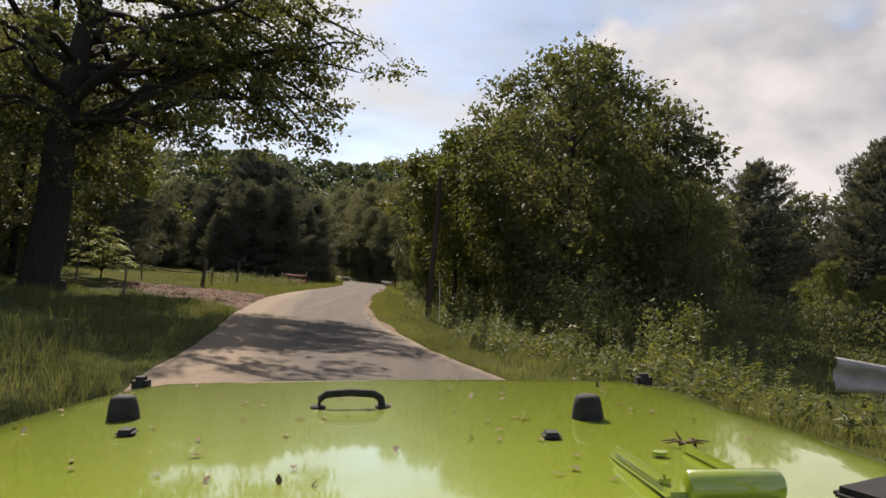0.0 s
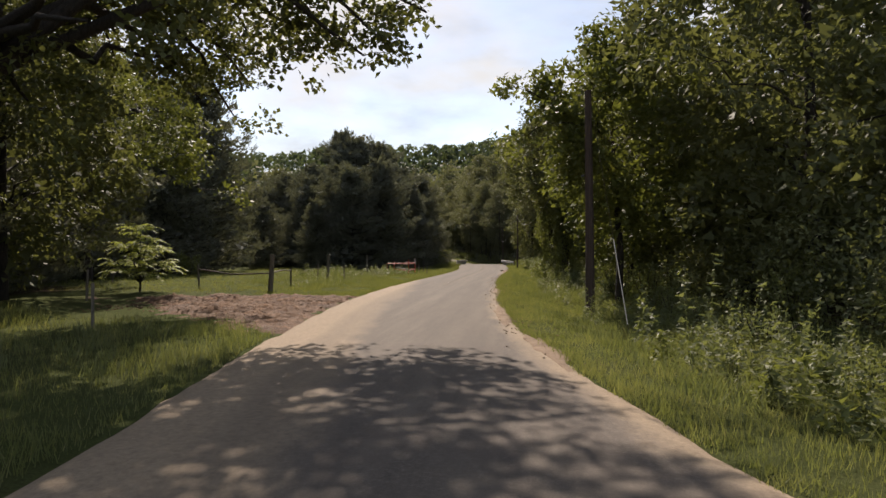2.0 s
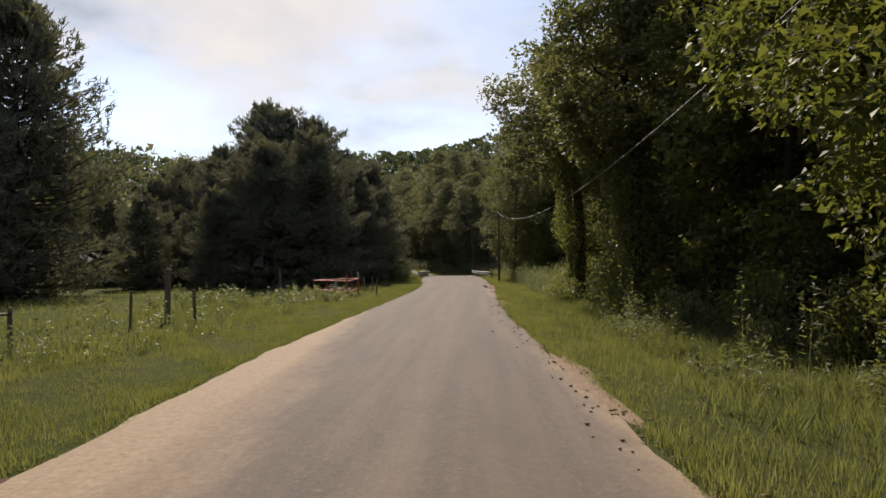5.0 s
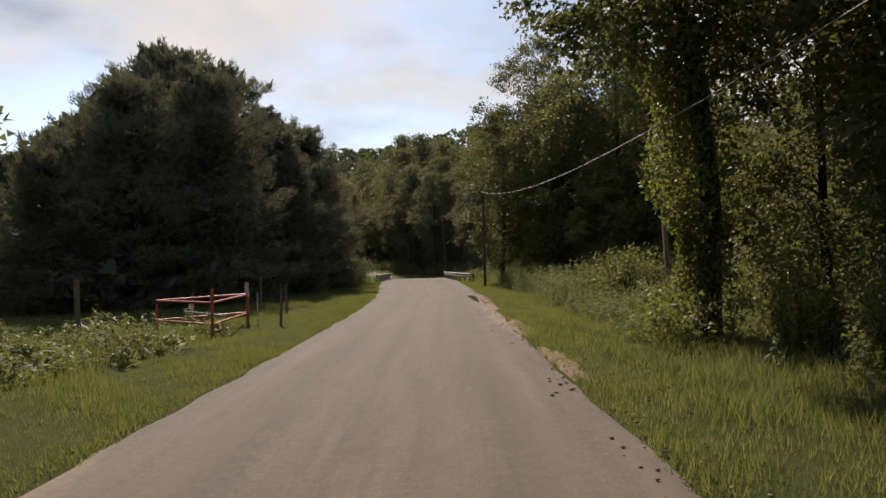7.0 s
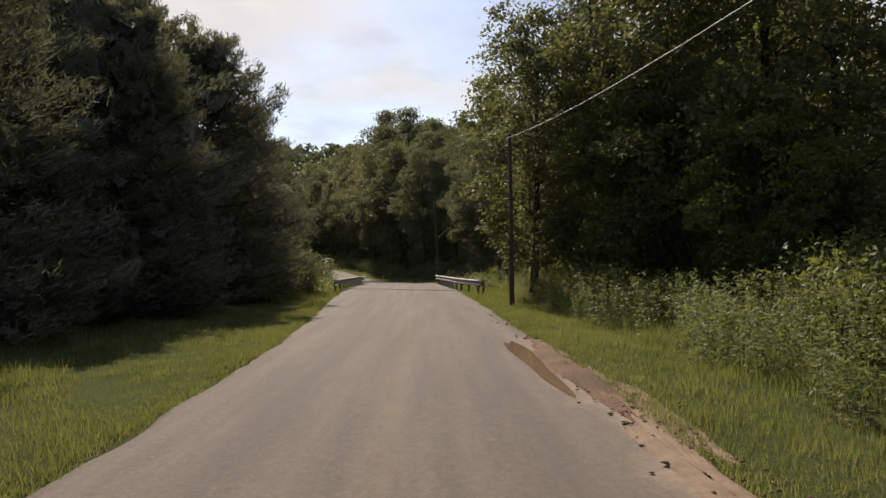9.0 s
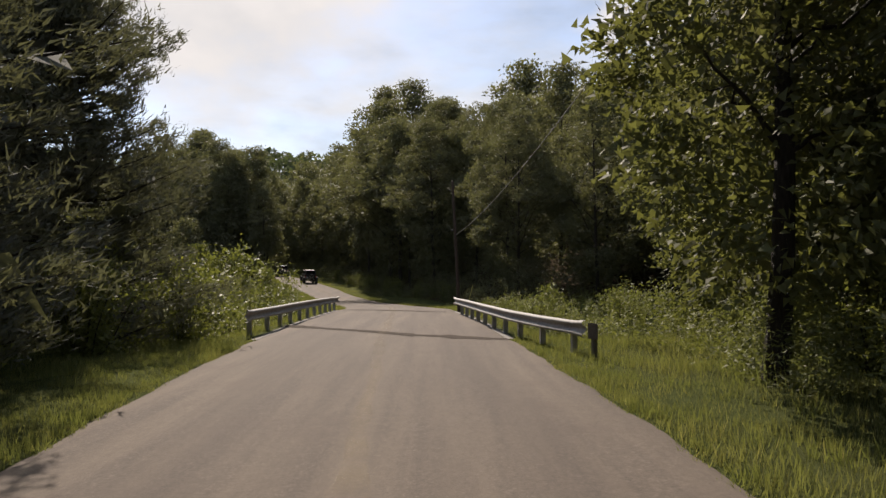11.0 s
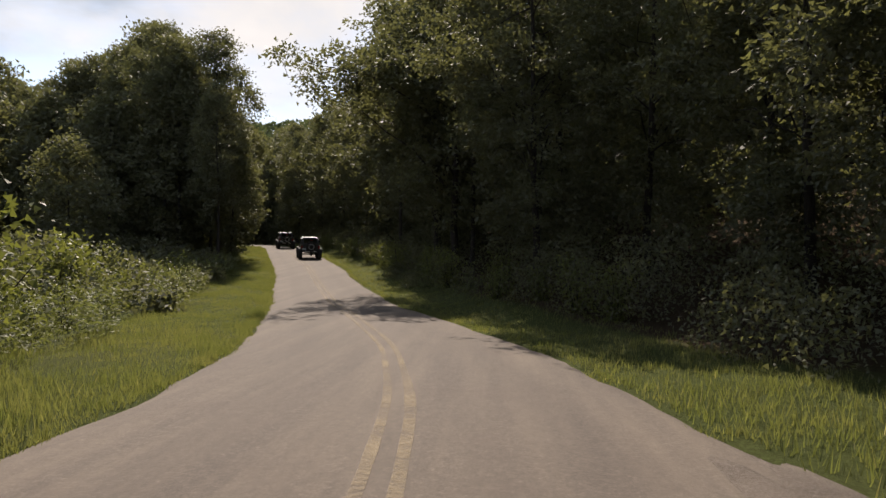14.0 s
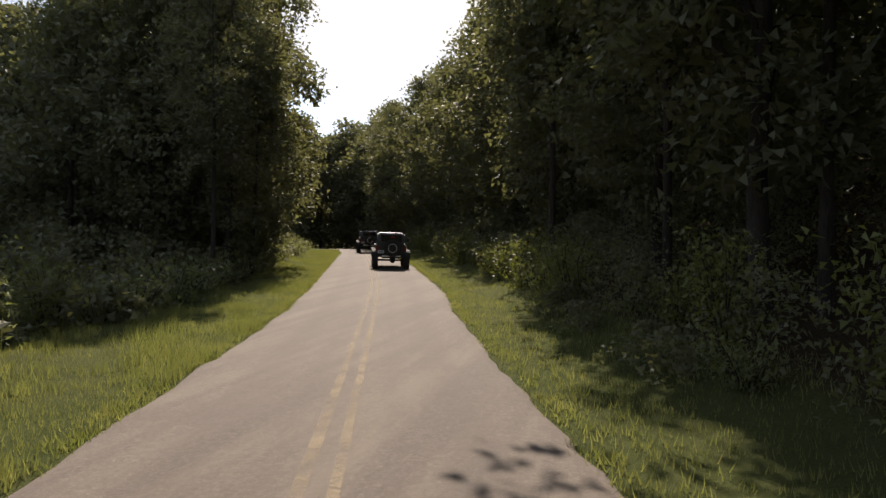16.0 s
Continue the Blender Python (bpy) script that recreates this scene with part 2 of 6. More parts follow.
c = k.mix(k.ramp(pebble, (0.38, 0.45), (0.60, 0.0)), c, (0.052, 0.042, 0.034))
c = k.mix(k.ramp(streak, (0.38, 0.0), (0.70, 0.55)), c, (0.146, 0.117, 0.088))
c = k.mix(k.ramp(patch, (0.52, 0.0), (0.72, 0.55)), c, (0.080, 0.062, 0.050))
edge = k.node("ShaderNodeAttribute")
edge.attribute_name = "edge_dust"
ragged = k.mix(0.5, edge.outputs["Color"], k.noise(1.3, 8, 0.7, (1, 0.5, 1)), "OVERLAY")
c = k.mix(k.ramp(ragged, (0.42, 0.0), (0.66, 0.85)), c, k.ramp(k.noise(11.0, 7, 0.8), (0.3, (0.150, 0.108, 0.070)), (0.7, (0.300, 0.226, 0.148))))
lane = k.node("ShaderNodeAttribute")
lane.attribute_name = "wheel_track"
worn = k.mix(0.5, lane.outputs["Color"], k.noise(0.8, 6, 0.65, (1.6, 0.10, 1)), "OVERLAY")
c = k.mix(k.ramp(worn, (0.35, 0.0), (0.75, 0.36)), c, (0.066, 0.053, 0.043))
crack = k.noise(2.4, 9, 0.85, (1.5, 0.6, 1))
c = k.mix(k.ramp(crack, (0.485, 0.0), (0.5, 0.35), (0.515, 0.0)), c, (0.035, 0.029, 0.024))
k.colour(c).bump(grain, 0.006, 0.5)
M_ROAD = k.m
k = Mat("pale sandy dust", rough=0.95, spec=0.1)
grain, patch = k.noise(30.0, 4, 0.7), k.noise(1.6, 6, 0.65)
c = k.ramp(patch, (0.3, (0.105, 0.072, 0.048)), (0.7, (0.235, 0.172, 0.118)))
k.colour(k.mix(k.ramp(grain, (0.3, 0.35), (0.65, 0.0)), c, (0.16, 0.11, 0.08))).bump(grain, 0.02, 0.7)
M_DUST = k.m
k = Mat("reddish churned mud", rough=0.9)
grain, patch = k.noise(14.0, 6, 0.7), k.noise(1.1, 5, 0.6)
c = k.ramp(patch, (0.3, (0.072, 0.036, 0.018)), (0.7, (0.195, 0.102, 0.050)))
k.colour(k.mix(k.ramp(grain, (0.35, 0.5), (0.6, 0.0)), c, (0.042, 0.027, 0.018))).bump(grain, 0.08, 1.0)
M_MUD = k.m
k = Mat("dark earth and grit", rough=0.95)
grain, patch = k.noise(38.0, 5, 0.75), k.noise(2.2, 5, 0.6)
c = k.ramp(patch, (0.3, (0.060, 0.047, 0.036)), (0.7, (0.115, 0.092, 0.072)))
k.colour(k.mix(k.ramp(grain, (0.45, 0.0), (0.7, 0.6)), c, (0.19, 0.155, 0.125))).bump(grain, 0.03, 0.8)
M_GRIT = k.m
k = Mat("muddy water", rough=0.06, spec=0.5)
k.colour((0.16, 0.105, 0.065))
M_WATER = k.m


def road_paint(name, least, most):
    """Yellow paint worn through to the asphalt; least and most: the share that is gone."""
    k = Mat(name, rough=0.9, spec=0.15)
    wear, flake = k.noise(16.0, 6, 0.8), k.noise(1.3, 5, 0.6)
    k.colour(k.ramp(wear, (0.35, (0.235, 0.185, 0.118)), (0.65, (0.330, 0.265, 0.165))))
    gone = k.mix(0.5, k.ramp(wear, (0.38, 0.0), (0.62, 1.0)), k.ramp(flake, (0.35, 0.0), (0.65, 1.0)))
    clear = k.node("ShaderNodeBsdfTransparent")
    worn = k.node("ShaderNodeMixShader")
    k.link(k.ramp(gone, (0.20, least), (0.80, most)), worn.inputs["Fac"])
    k.link(k.b.outputs["BSDF"], worn.inputs[1])
    k.link(clear.outputs["BSDF"], worn.inputs[2])
    k.link(worn.outputs["Shader"], k.nt.nodes["Material Output"].inputs["Surface"])
    return k.m


M_LINE = road_paint("faded yellow road paint", 0.46, 1.0)
M_LINE_GONE = road_paint("yellow road paint nearly worn away", 0.78, 1.0)
k = Mat("bitumen joint", rough=1.0, spec=0.05)
k.colour(k.ramp(k.noise(8, 4), (0.3, (0.036, 0.029, 0.024)), (0.7, (0.070, 0.057, 0.046))))
M_JOINT = k.m
k = Mat("galvanised steel", rough=0.75, metal=0.0, spec=0.3)
n1, n2 = k.noise(6.0, 5), k.noise(40.0, 3)
k.colour(k.mix(k.ramp(n2, (0.4, 0.0), (0.7, 0.4)), k.ramp(n1, (0.3, (0.21, 0.20, 0.19)), (0.7, (0.36, 0.35, 0.335))), (0.30, 0.26, 0.22)))
M_STEEL = k.m
k = Mat("concrete", rough=0.9)
n1 = k.noise(5.0, 6)
k.colour(k.ramp(n1, (0.3, (0.09, 0.08, 0.07)), (0.7, (0.17, 0.155, 0.14)))).bump(n1, 0.01, 0.5)
M_CONCRETE = k.m
k = Mat("red oxide paint on steel tube", rough=0.55)
n1 = k.noise(5.0, 6)
k.colour(k.ramp(n1, (0.3, (0.28, 0.045, 0.028)), (0.62, (0.42, 0.085, 0.05)), (0.8, (0.40, 0.22, 0.15))))
M_RED = k.m
k = Mat("rusty wire", rough=0.9, metal=0.0, spec=0.1)
k.colour((0.045, 0.034, 0.027))
M_WIRE = k.m
k = Mat("bleached timber", rough=0.8)
n1 = k.noise(4.0, 6, 0.6, (1, 1, 12), False)
k.colour(k.ramp(n1, (0.3, (0.30, 0.26, 0.21)), (0.7, (0.55, 0.50, 0.43)))).bump(n1, 0.004)
M_TIMBER = k.m


def plain(name, c, rough=0.5, metal=0.0, spec=0.4, wear=0.25, scale=12.0):
    q = Mat(name, rough=rough, metal=metal, spec=spec)
    f = q.noise(scale, 5, 0.6, None, False)
    q.colour(q.mix(q.ramp(f, (0.35, 0.0), (0.75, wear)), c, tuple(min(1, v * 1.6 + 0.03) for v in c)))
    return q.m


M_BLACKPAINT = plain("black car paint", (0.016, 0.015, 0.015), 0.45, 0.0, 0.4, 0.6)
M_GREYPAINT = plain("dark grey car paint", (0.035, 0.034, 0.036), 0.35, 0.0, 0.5, 0.4)
M_TOP = plain("black textured hardtop", (0.022, 0.021, 0.021), 0.42, 0.0, 0.5, 0.4, 30)
M_PLASTIC = plain("black plastic", (0.020, 0.019, 0.019), 0.8, 0.0, 0.2, 0.4, 30)
M_TYRE = plain("dusty tyre rubber", (0.022, 0.020, 0.019), 0.85, 0.0, 0.2, 0.8, 18)
M_RIM = plain("silver alloy", (0.52, 0.52, 0.53), 0.3, 0.9, 0.5, 0.2)
M_CHROME = plain("bright bare metal", (0.75, 0.74, 0.72), 0.3, 0.6, 0.5, 0.2)
M_TAIL = plain("red tail lamp lens", (0.25, 0.012, 0.010), 0.2, 0.0, 0.5, 0.1)
M_PLATE = plain("pale plate", (0.55, 0.55, 0.53), 0.5)
M_BAR = plain("dark bars", (0.05, 0.06, 0.10), 0.5)
M_GREEN = plain("lime green car paint", (0.226, 0.292, 0.018), 0.22, 0.0, 0.6, 0.06, 3.0)
M_GREEN.node_tree.nodes["Principled BSDF"].inputs["Coat Weight"].default_value = 1.0
M_GREEN.node_tree.nodes["Principled BSDF"].inputs["Coat Roughness"].default_value = 0.04
M_SEAT = plain("dark cloth", (0.03, 0.03, 0.032), 0.9)
g = Mat("tinted glass", rough=0.04, spec=0.6)
g.colour((0.008, 0.009, 0.010))
M_GLASS = g.m
M_LEAFLITTER = plain("dry leaf scraps", (0.085, 0.055, 0.028), 0.8, 0, 0.2, 0.6, 60)
M_ORANGE = plain("faded orange plastic", (0.40, 0.19, 0.035), 0.6)
M_OCHRE = plain("ochre painted stake", (0.30, 0.26, 0.07), 0.7)

# ---------------------------------------------------------------- mesh helpers


def mesh_np(name, verts, faces, mat=None, smooth=False):
    """A mesh from arrays: verts (n, 3), faces (m, k)."""
    me = bpy.data.meshes.new(name)
    v, f = np.asarray(verts, np.float32), np.asarray(faces, np.int32)
    me.vertices.add(len(v))
    me.vertices.foreach_set("co", v.ravel())
    me.loops.add(f.size)
    me.loops.foreach_set("vertex_index", f.ravel())
    me.polygons.add(len(f))
    me.polygons.foreach_set("loop_start", np.arange(len(f), dtype=np.int32) * f.shape[1])
    if smooth:
        me.polygons.foreach_set("use_smooth", np.ones(len(f), bool))
    me.update()
    if mat:
        me.materials.append(mat)
    return me


def part(name, bm, material, parent, label="", smooth=False):
    """One bmesh as one mesh object under a thing or part."""
    me = bpy.data.meshes.new(name)
    bm.to_mesh(me)
    bm.free()
    if smooth:
        for p in me.polygons:
            p.use_smooth = True
    me.materials.append(material)
    ob = new(name, me)
    ob.parent = parent
    if label:
        ob["label"] = label
    return ob


def part_np(name, arrays, material, parent, label="", smooth=False):
    ob = new(name, mesh_np(name, arrays[0], arrays[1], material, smooth))
    ob.parent = parent
    if label:
        ob["label"] = label
    return ob


def box(sx, sy, sz, at=(0, 0, 0), bevel=0.0, bm=None, rot=None, segs=2):
    """A box of those sizes round a point, its edges rounded."""
    b = bmesh.new()
    bmesh.ops.create_cube(b, size=1.0)
    bmesh.ops.scale(b, vec=(sx, sy, sz), verts=b.verts)
    if bevel:
        bmesh.ops.bevel(b, geom=b.edges[:], offset=bevel, segments=segs, affect="EDGES")
    m = Matrix.Translation(at) @ (rot if rot else Matrix())
    bmesh.ops.transform(b, matrix=m, verts=b.verts)
    if bm is None:
        return b
    tmp = bpy.data.meshes.new("tmp")
    b.to_mesh(tmp)
    b.free()
    bm.from_mesh(tmp)
    bpy.data.meshes.remove(tmp)
    return bm


def lathe(profile, segs=24, axis="z"):
    """A turned body: profile of (radius, height)."""
    b = bmesh.new()
    rings = []
    for r, h in profile:
        rings.append([b.verts.new((r * math.cos(2 * math.pi * i / segs), r * math.sin(2 * math.pi * i / segs), h)) for i in range(segs)])
    for a, c in zip(rings, rings[1:]):
        for i in range(segs):
            j = (i + 1) % segs
            b.faces.new((a[i], a[j], c[j], c[i]))
    b.faces.new(rings[0][::-1])
    b.faces.new(rings[-1])
    if axis == "x":
        bmesh.ops.rotate(b, matrix=Matrix.Rotation(radians(90), 3, "Y"), verts=b.verts)
    if axis == "y":
        bmesh.ops.rotate(b, matrix=Matrix.Rotation(radians(-90), 3, "X"), verts=b.verts)
    return b


def tube(points, radii, sides=6):
    """Arrays of a closed tube along points."""
    p = np.asarray(points, float)
    r = np.broadcast_to(np.asarray(radii, float), (len(p),))
    d = np.gradient(p, axis=0)
    d /= np.linalg.norm(d, axis=1, keepdims=True) + 1e-9
    ref = np.where(np.abs(d[:, 2:3]) > 0.9, np.array([[1.0, 0, 0]]), np.array([[0, 0, 1.0]]))
    u = np.cross(d, ref)
    u /= np.linalg.norm(u, axis=1, keepdims=True) + 1e-9
    w = np.cross(d, u)
    a = np.arange(sides) * 2 * math.pi / sides
    v = p[:, None] + r[:, None, None] * (np.cos(a)[None, :, None] * u[:, None] + np.sin(a)[None, :, None] * w[:, None])
    i, j = np.meshgrid(np.arange(len(p) - 1), np.arange(sides), indexing="ij")
    j2 = (j + 1) % sides
    f = np.stack([i * sides + j, i * sides + j2, (i + 1) * sides + j2, (i + 1) * sides + j], -1).reshape(-1, 4)
    return v.reshape(-1, 3), f


def join(pieces):
    vs, fs, n = [], [], 0
    for v, f in pieces:
        vs.append(v)
        fs.append(f + n)
        n += len(v)
    return np.concatenate(vs), np.concatenate(fs)


def leaves(centres, length, width, rng, droop=0.35, up=0.6, along=None, twist=1.0, kite=False):
    """Leaves round centres, as arrays: lightly folded kites close by, else one triangle each."""
    n = len(centres)
    d = rng.normal(size=(n, 3)) * twist
    if along is not None:
        d = d * 0.45 + along
    d[:, 2] -= droop
    d /= np.linalg.norm(d, axis=1, keepdims=True) + 1e-9
    nn = rng.normal(size=(n, 3)) * (1 - up) + np.array([0, 0, up])
    s = np.cross(d, nn)
    s /= np.linalg.norm(s, axis=1, keepdims=True) + 1e-9
    nn = np.cross(s, d)
    ln = (length * rng.uniform(0.65, 1.35, n))[:, None]
    wd = (width * rng.uniform(0.7, 1.3, n))[:, None]
    if not kite:
        side = s * wd * rng.uniform(0.4, 0.65, n)[:, None]
        v = np.stack([centres - d * ln * 0.45 - side, centres - d * ln * 0.25 + side, centres + d * ln * 0.55], 1)
        return v.reshape(-1, 3), np.arange(3 * n).reshape(-1, 3)
    v = np.stack([centres - d * ln * 0.5, centres + s * wd * 0.5 + nn * wd * 0.18, centres + d * ln * 0.5, centres - s * wd * 0.5 + nn * wd * 0.18], 1)
    return v.reshape(-1, 3), np.arange(4 * n).reshape(-1, 4)


# ---------------------------------------------------------------- the road and the lie of the land
ROAD = np.array([(-60, -3.6, 6.0), (-20, -3.4, 5.5), (0, -3.3, 5.0), (8, -3.6, 4.4), (15, -4.25, 2.3), (20, -5.0, 0.8), (25, -5.8, -0.1), (31, -6.6, -1.0),
                 (39, -7.5, -1.6), (50, -8.0, -2.0), (62, -7.95, -2.4), (74, -7.8, -2.4), (85, -7.8, -2.2), (95, -8.1, -2.1), (106, -8.9, -2.2),
                 (115, -9.7, -2.5), (122, -10.0, -2.9), (130, -10.2, -3.2), (139, -10.4, -3.9), (147, -10.6, -4.7), (153, -11.6, -5.7),
                 (160, -13.4, -8.0), (165, -14.7, -10.2), (170, -16.3, -11.6), (180, -19.2, -14.7), (187, -21.5, -16.6), (201, -26.3, -21.4),
                 (219, -32.5, -28.3), (232, -38.0, -34.0), (250, -46.5, -42.0), (300, -75, -70)])
LEVEL = np.array([(-200, 0), (108, 0), (118, 0.10), (127, 0.14), (137, 0.08), (146, -0.08), (151, -0.25), (157, -0.36), (163, -0.36), (175, -0.1), (190, 0.6),
                  (205, 1.35), (220, 2.05), (232, 2.45), (248, 2.75), (300, 2.9), (900, 3)])
_y = np.arange(-60, 301, 0.5)
_ker = np.hanning(15) / np.hanning(15).sum()


def _soft(col):
    v = np.interp(_y, ROAD[:, 0], ROAD[:, col])
    return np.convolve(np.pad(v, 7, mode="edge"), _ker, "valid")


_l, _r = _soft(1), _soft(2)
_yy = np.arange(-200, 900, 1.0)
_lev = np.convolve(np.pad(np.interp(_yy, LEVEL[:, 0], LEVEL[:, 1]), 7, mode="edge"), _ker, "valid")


def left_edge(y):
    return np.interp(y, _y, _l)


def right_edge(y):
    return np.interp(y, _y, _r)


def level(y):
    return np.interp(y, _yy, _lev)


def step(a, b, v):
    t = np.clip((np.asarray(v, float) - a) / (b - a), 0, 1)
    return t * t * (3 - 2 * t)


def wave(x, y):
    return (np.sin(x * 0.9 + 1.3 * np.sin(y * 0.31)) * np.cos(y * 0.7 + np.sin(x * 0.43)) + 0.5 * np.sin(x * 2.3 + y * 1.7) + 0.35 * np.cos(x * 3.9 - y * 3.1))


def tilt(x, y):
    """The lane leans where it leaves the junction."""
    return 0.10 * np.clip(x, -3, 6) * (1 - step(3, 14, y)) * step(-14, -6, y)


def land(x, y):
    x, y = np.asarray(x, float), np.asarray(y, float)
    dl, dr = left_edge(y) - x, x - right_edge(y)
    d = np.maximum(dl, dr)
    z = level(y) + tilt(x, y)
    out = step(0.2, 2.5, d)
    z = z - 0.07 * (1 - step(-0.5, 0.15, d)) - 0.03
    z = z + out * 0.07 * wave(x, y)
    z = z - 0.22 * step(1.0, 2.6, dr) * (1 - step(3.0, 6.0, dr)) * step(15, 25, y) * (1 - step(105, 115, y))
    gorge = step(121, 126, y) * (1 - step(139, 144, y))
    z = z - 2.6 * gorge * step(0.7, 3.5, d) * np.where(dr > 0, 1 - 0.85 * step(124, 131, y), 1.0)
    z = z + step(3.5, 45, dr) * 15 * step(143, 165, y) + 0.5 * step(1.5, 4, dr) * step(150, 165, y)
    z = z + step(20, 120, dr) * 7 * (1 - step(100, 150, y)) * step(40, 80, y)
    z = z - 0.9 * step(3.0, 9.0, dl) * step(143, 155, y) * (1 - step(190, 215, y))
    z = z + 0.5 * step(2, 8, dl) * step(190, 215, y)
    far = np.hypot(x + 10, np.maximum(y - 60, 0) * 0.8)
    z = z + 22 * step(170, 420, far) * step(-20, 140, y + np.abs(x) * 0.6)
    return z


def lines(*spans):
    return np.unique(np.concatenate([np.arange(a, b, s) for a, b, s in spans] + [[spans[-1][1]]]))


gx = lines((-900, -120, 60), (-120, -45, 5), (-45, 22, 0.6), (22, 60, 2.0), (60, 120, 5), (120, 900, 60))
gy = lines((-300, -20, 20), (-20, 235, 1.1), (235, 300, 3), (300, 1500, 60))
X, Y = np.meshgrid(gx, gy)
Z = land(X, Y)
ii, jj = np.meshgrid(np.arange(len(gy) - 1), np.arange(len(gx) - 1), indexing="ij")
w = len(gx)
quads = np.stack([ii * w + jj, ii * w + jj + 1, (ii + 1) * w + jj + 1, (ii + 1) * w + jj], -1).reshape(-1, 4)
ground = new("ground", mesh_np("ground", np.stack([X, Y, Z], -1).reshape(-1, 3), quads, M_GROUND, True))
wd_l, wd_r = left_edge(Y) - X, X - right_edge(Y)
floor_r = np.maximum(step(2.2, 4.2, wd_r) * step(146, 156, Y), step(6.5, 9.0, wd_r) * step(28, 36, Y) * (1 - step(72, 80, Y)) * (1 - step(18, 26, wd_r)))
floor_l = np.maximum(step(3.0, 5.5, wd_l) * step(172, 182, Y), step(12, 16, wd_l) * (1 - step(30, 38, wd_l)) * (1 - step(44, 50, Y)))
lay = ground.data.attributes.new("leaf_litter", "FLOAT", "POINT")
lay.data.foreach_set("value", np.clip(floor_r + floor_l, 0, 1).astype(np.float32).ravel())
tagged(ground, "uneven grassy roadside ground with patches of soil", "ground", kind="structure")

# road: a crowned ribbon with ragged edges
ys = np.concatenate([np.arange(-60, 240, 0.5), np.arange(240, 300, 2)])
us = np.array([0, 0.03, 0.08, 0.14, 0.19, 0.24, 0.29, 0.34, 0.40, 0.46, 0.5, 0.56, 0.62, 0.68, 0.73, 0.78, 0.83, 0.88, 0.93, 0.97, 1.0])
rough_edge = np.random.default_rng(77).normal(size=(2, len(ys))) * 0.02
rl = left_edge(ys) + 0.05 * np.sin(ys * 1.7) * np.sin(ys * 0.37 + 1) + rough_edge[0]
rr = right_edge(ys) + 0.06 * np.sin(ys * 1.3 + 2) * np.sin(ys * 0.53) + rough_edge[1]
rx = rl[:, None] + (rr - rl)[:, None] * us[None]
ry = np.repeat(ys[:, None], len(us), 1)
rz = level(ry) + tilt(rx, ry) + 0.035 * (1 - (2 * us[None] - 1) ** 2) - 0.05 * ((us[None] == 0) | (us[None] == 1))
ii, jj = np.meshgrid(np.arange(len(ys) - 1), np.arange(len(us) - 1), indexing="ij")
w = len(us)
quads = np.stack([ii * w + jj, ii * w + jj + 1, (ii + 1) * w + jj + 1, (ii + 1) * w + jj], -1).reshape(-1, 4)
road = new("road", mesh_np("road", np.stack([rx, ry, rz], -1).reshape(-1, 3), quads, M_ROAD, True))
ud = np.abs(2 * us[None] - 1) + 0 * ys[:, None]
dusty = np.interp(ys, [-60, 5, 22, 48, 70, 92, 104, 118, 300], [0.35, 0.38, 0.70, 0.52, 0.24, 0.30, 0.2, 0.15, 0.10])[:, None]
right_half = (us[None] > 0.5) * np.interp(ys, [60, 78, 92, 100], [0.05, 0.36, 0.36, 0])[:, None]
sandy_left = (us[None] < 0.62) * np.exp(-((us[None] - 0.16) / 0.26) ** 2) * np.interp(ys, [-10, 8, 24, 46, 66], [0.15, 0.42, 0.62, 0.50, 0.0])[:, None]
dust = np.clip((ud ** 3.5) * dusty * np.where(us[None] > 0.5, 0.95, 1.25) + right_half * ud + 0.20 * dusty + sandy_left, 0, 1)
lay = road.data.attributes.new("edge_dust", "FLOAT", "POINT")
lay.data.foreach_set("value", dust.astype(np.float32).ravel())
track = np.exp(-((us - 0.24) / 0.085) ** 2) + np.exp(-((us - 0.40) / 0.06) ** 2) * 0.7 + np.exp(-((us - 0.62) / 0.06) ** 2) * 0.7 + np.exp(-((us - 0.78) / 0.085) ** 2)
lay = road.data.attributes.new("wheel_track", "FLOAT", "POINT")
lay.data.foreach_set("value", np.clip(0.85 * track[None] + 0 * ys[:, None], 0, 1).astype(np.float32).ravel())
tagged(road, "narrow worn asphalt country road, dusty, no kerb", "road", kind="structure")


def on_road(x, y):
    u = (x - left_edge(y)) / (right_edge(y) - left_edge(y))
    return level(y) + tilt(x, y) + 0.035 * (1 - (2 * np.clip(u, 0, 1) - 1) ** 2)


def strip(name, ya, yb, centre, width, mat, label, rise=0.008, dy=0.5, ragged=0.0, cat="road marking", seed=3, over=on_road):
    """A flat band along the road; centre and width are functions of y."""
    y = np.arange(ya, yb + 1e-6, dy)
    c, wd = centre(y), width(y)
    rg = np.random.default_rng(seed)
    nz = lambda: np.convolve(rg.normal(size=len(y) + 4), np.ones(5) / 5, "valid") * ragged
    a, b = c - wd / 2 + nz(), c + wd / 2 + nz()
    cols = np.linspace(0, 1, 5)
    x = a[:, None] + (b - a)[:, None] * cols[None]
    yy = np.repeat(y[:, None], 5, 1)
    z = over(x, yy) + rise
    ii, jj = np.meshgrid(np.arange(len(y) - 1), np.arange(4), indexing="ij")
    q = np.stack([ii * 5 + jj, ii * 5 + jj + 1, (ii + 1) * 5 + jj + 1, (ii + 1) * 5 + jj], -1).reshape(-1, 4)
    ob = new(name, mesh_np(name, np.stack([x, yy, z], -1).reshape(-1, 3), q, mat, True))
    return tagged(ob, label, cat, kind="structure")


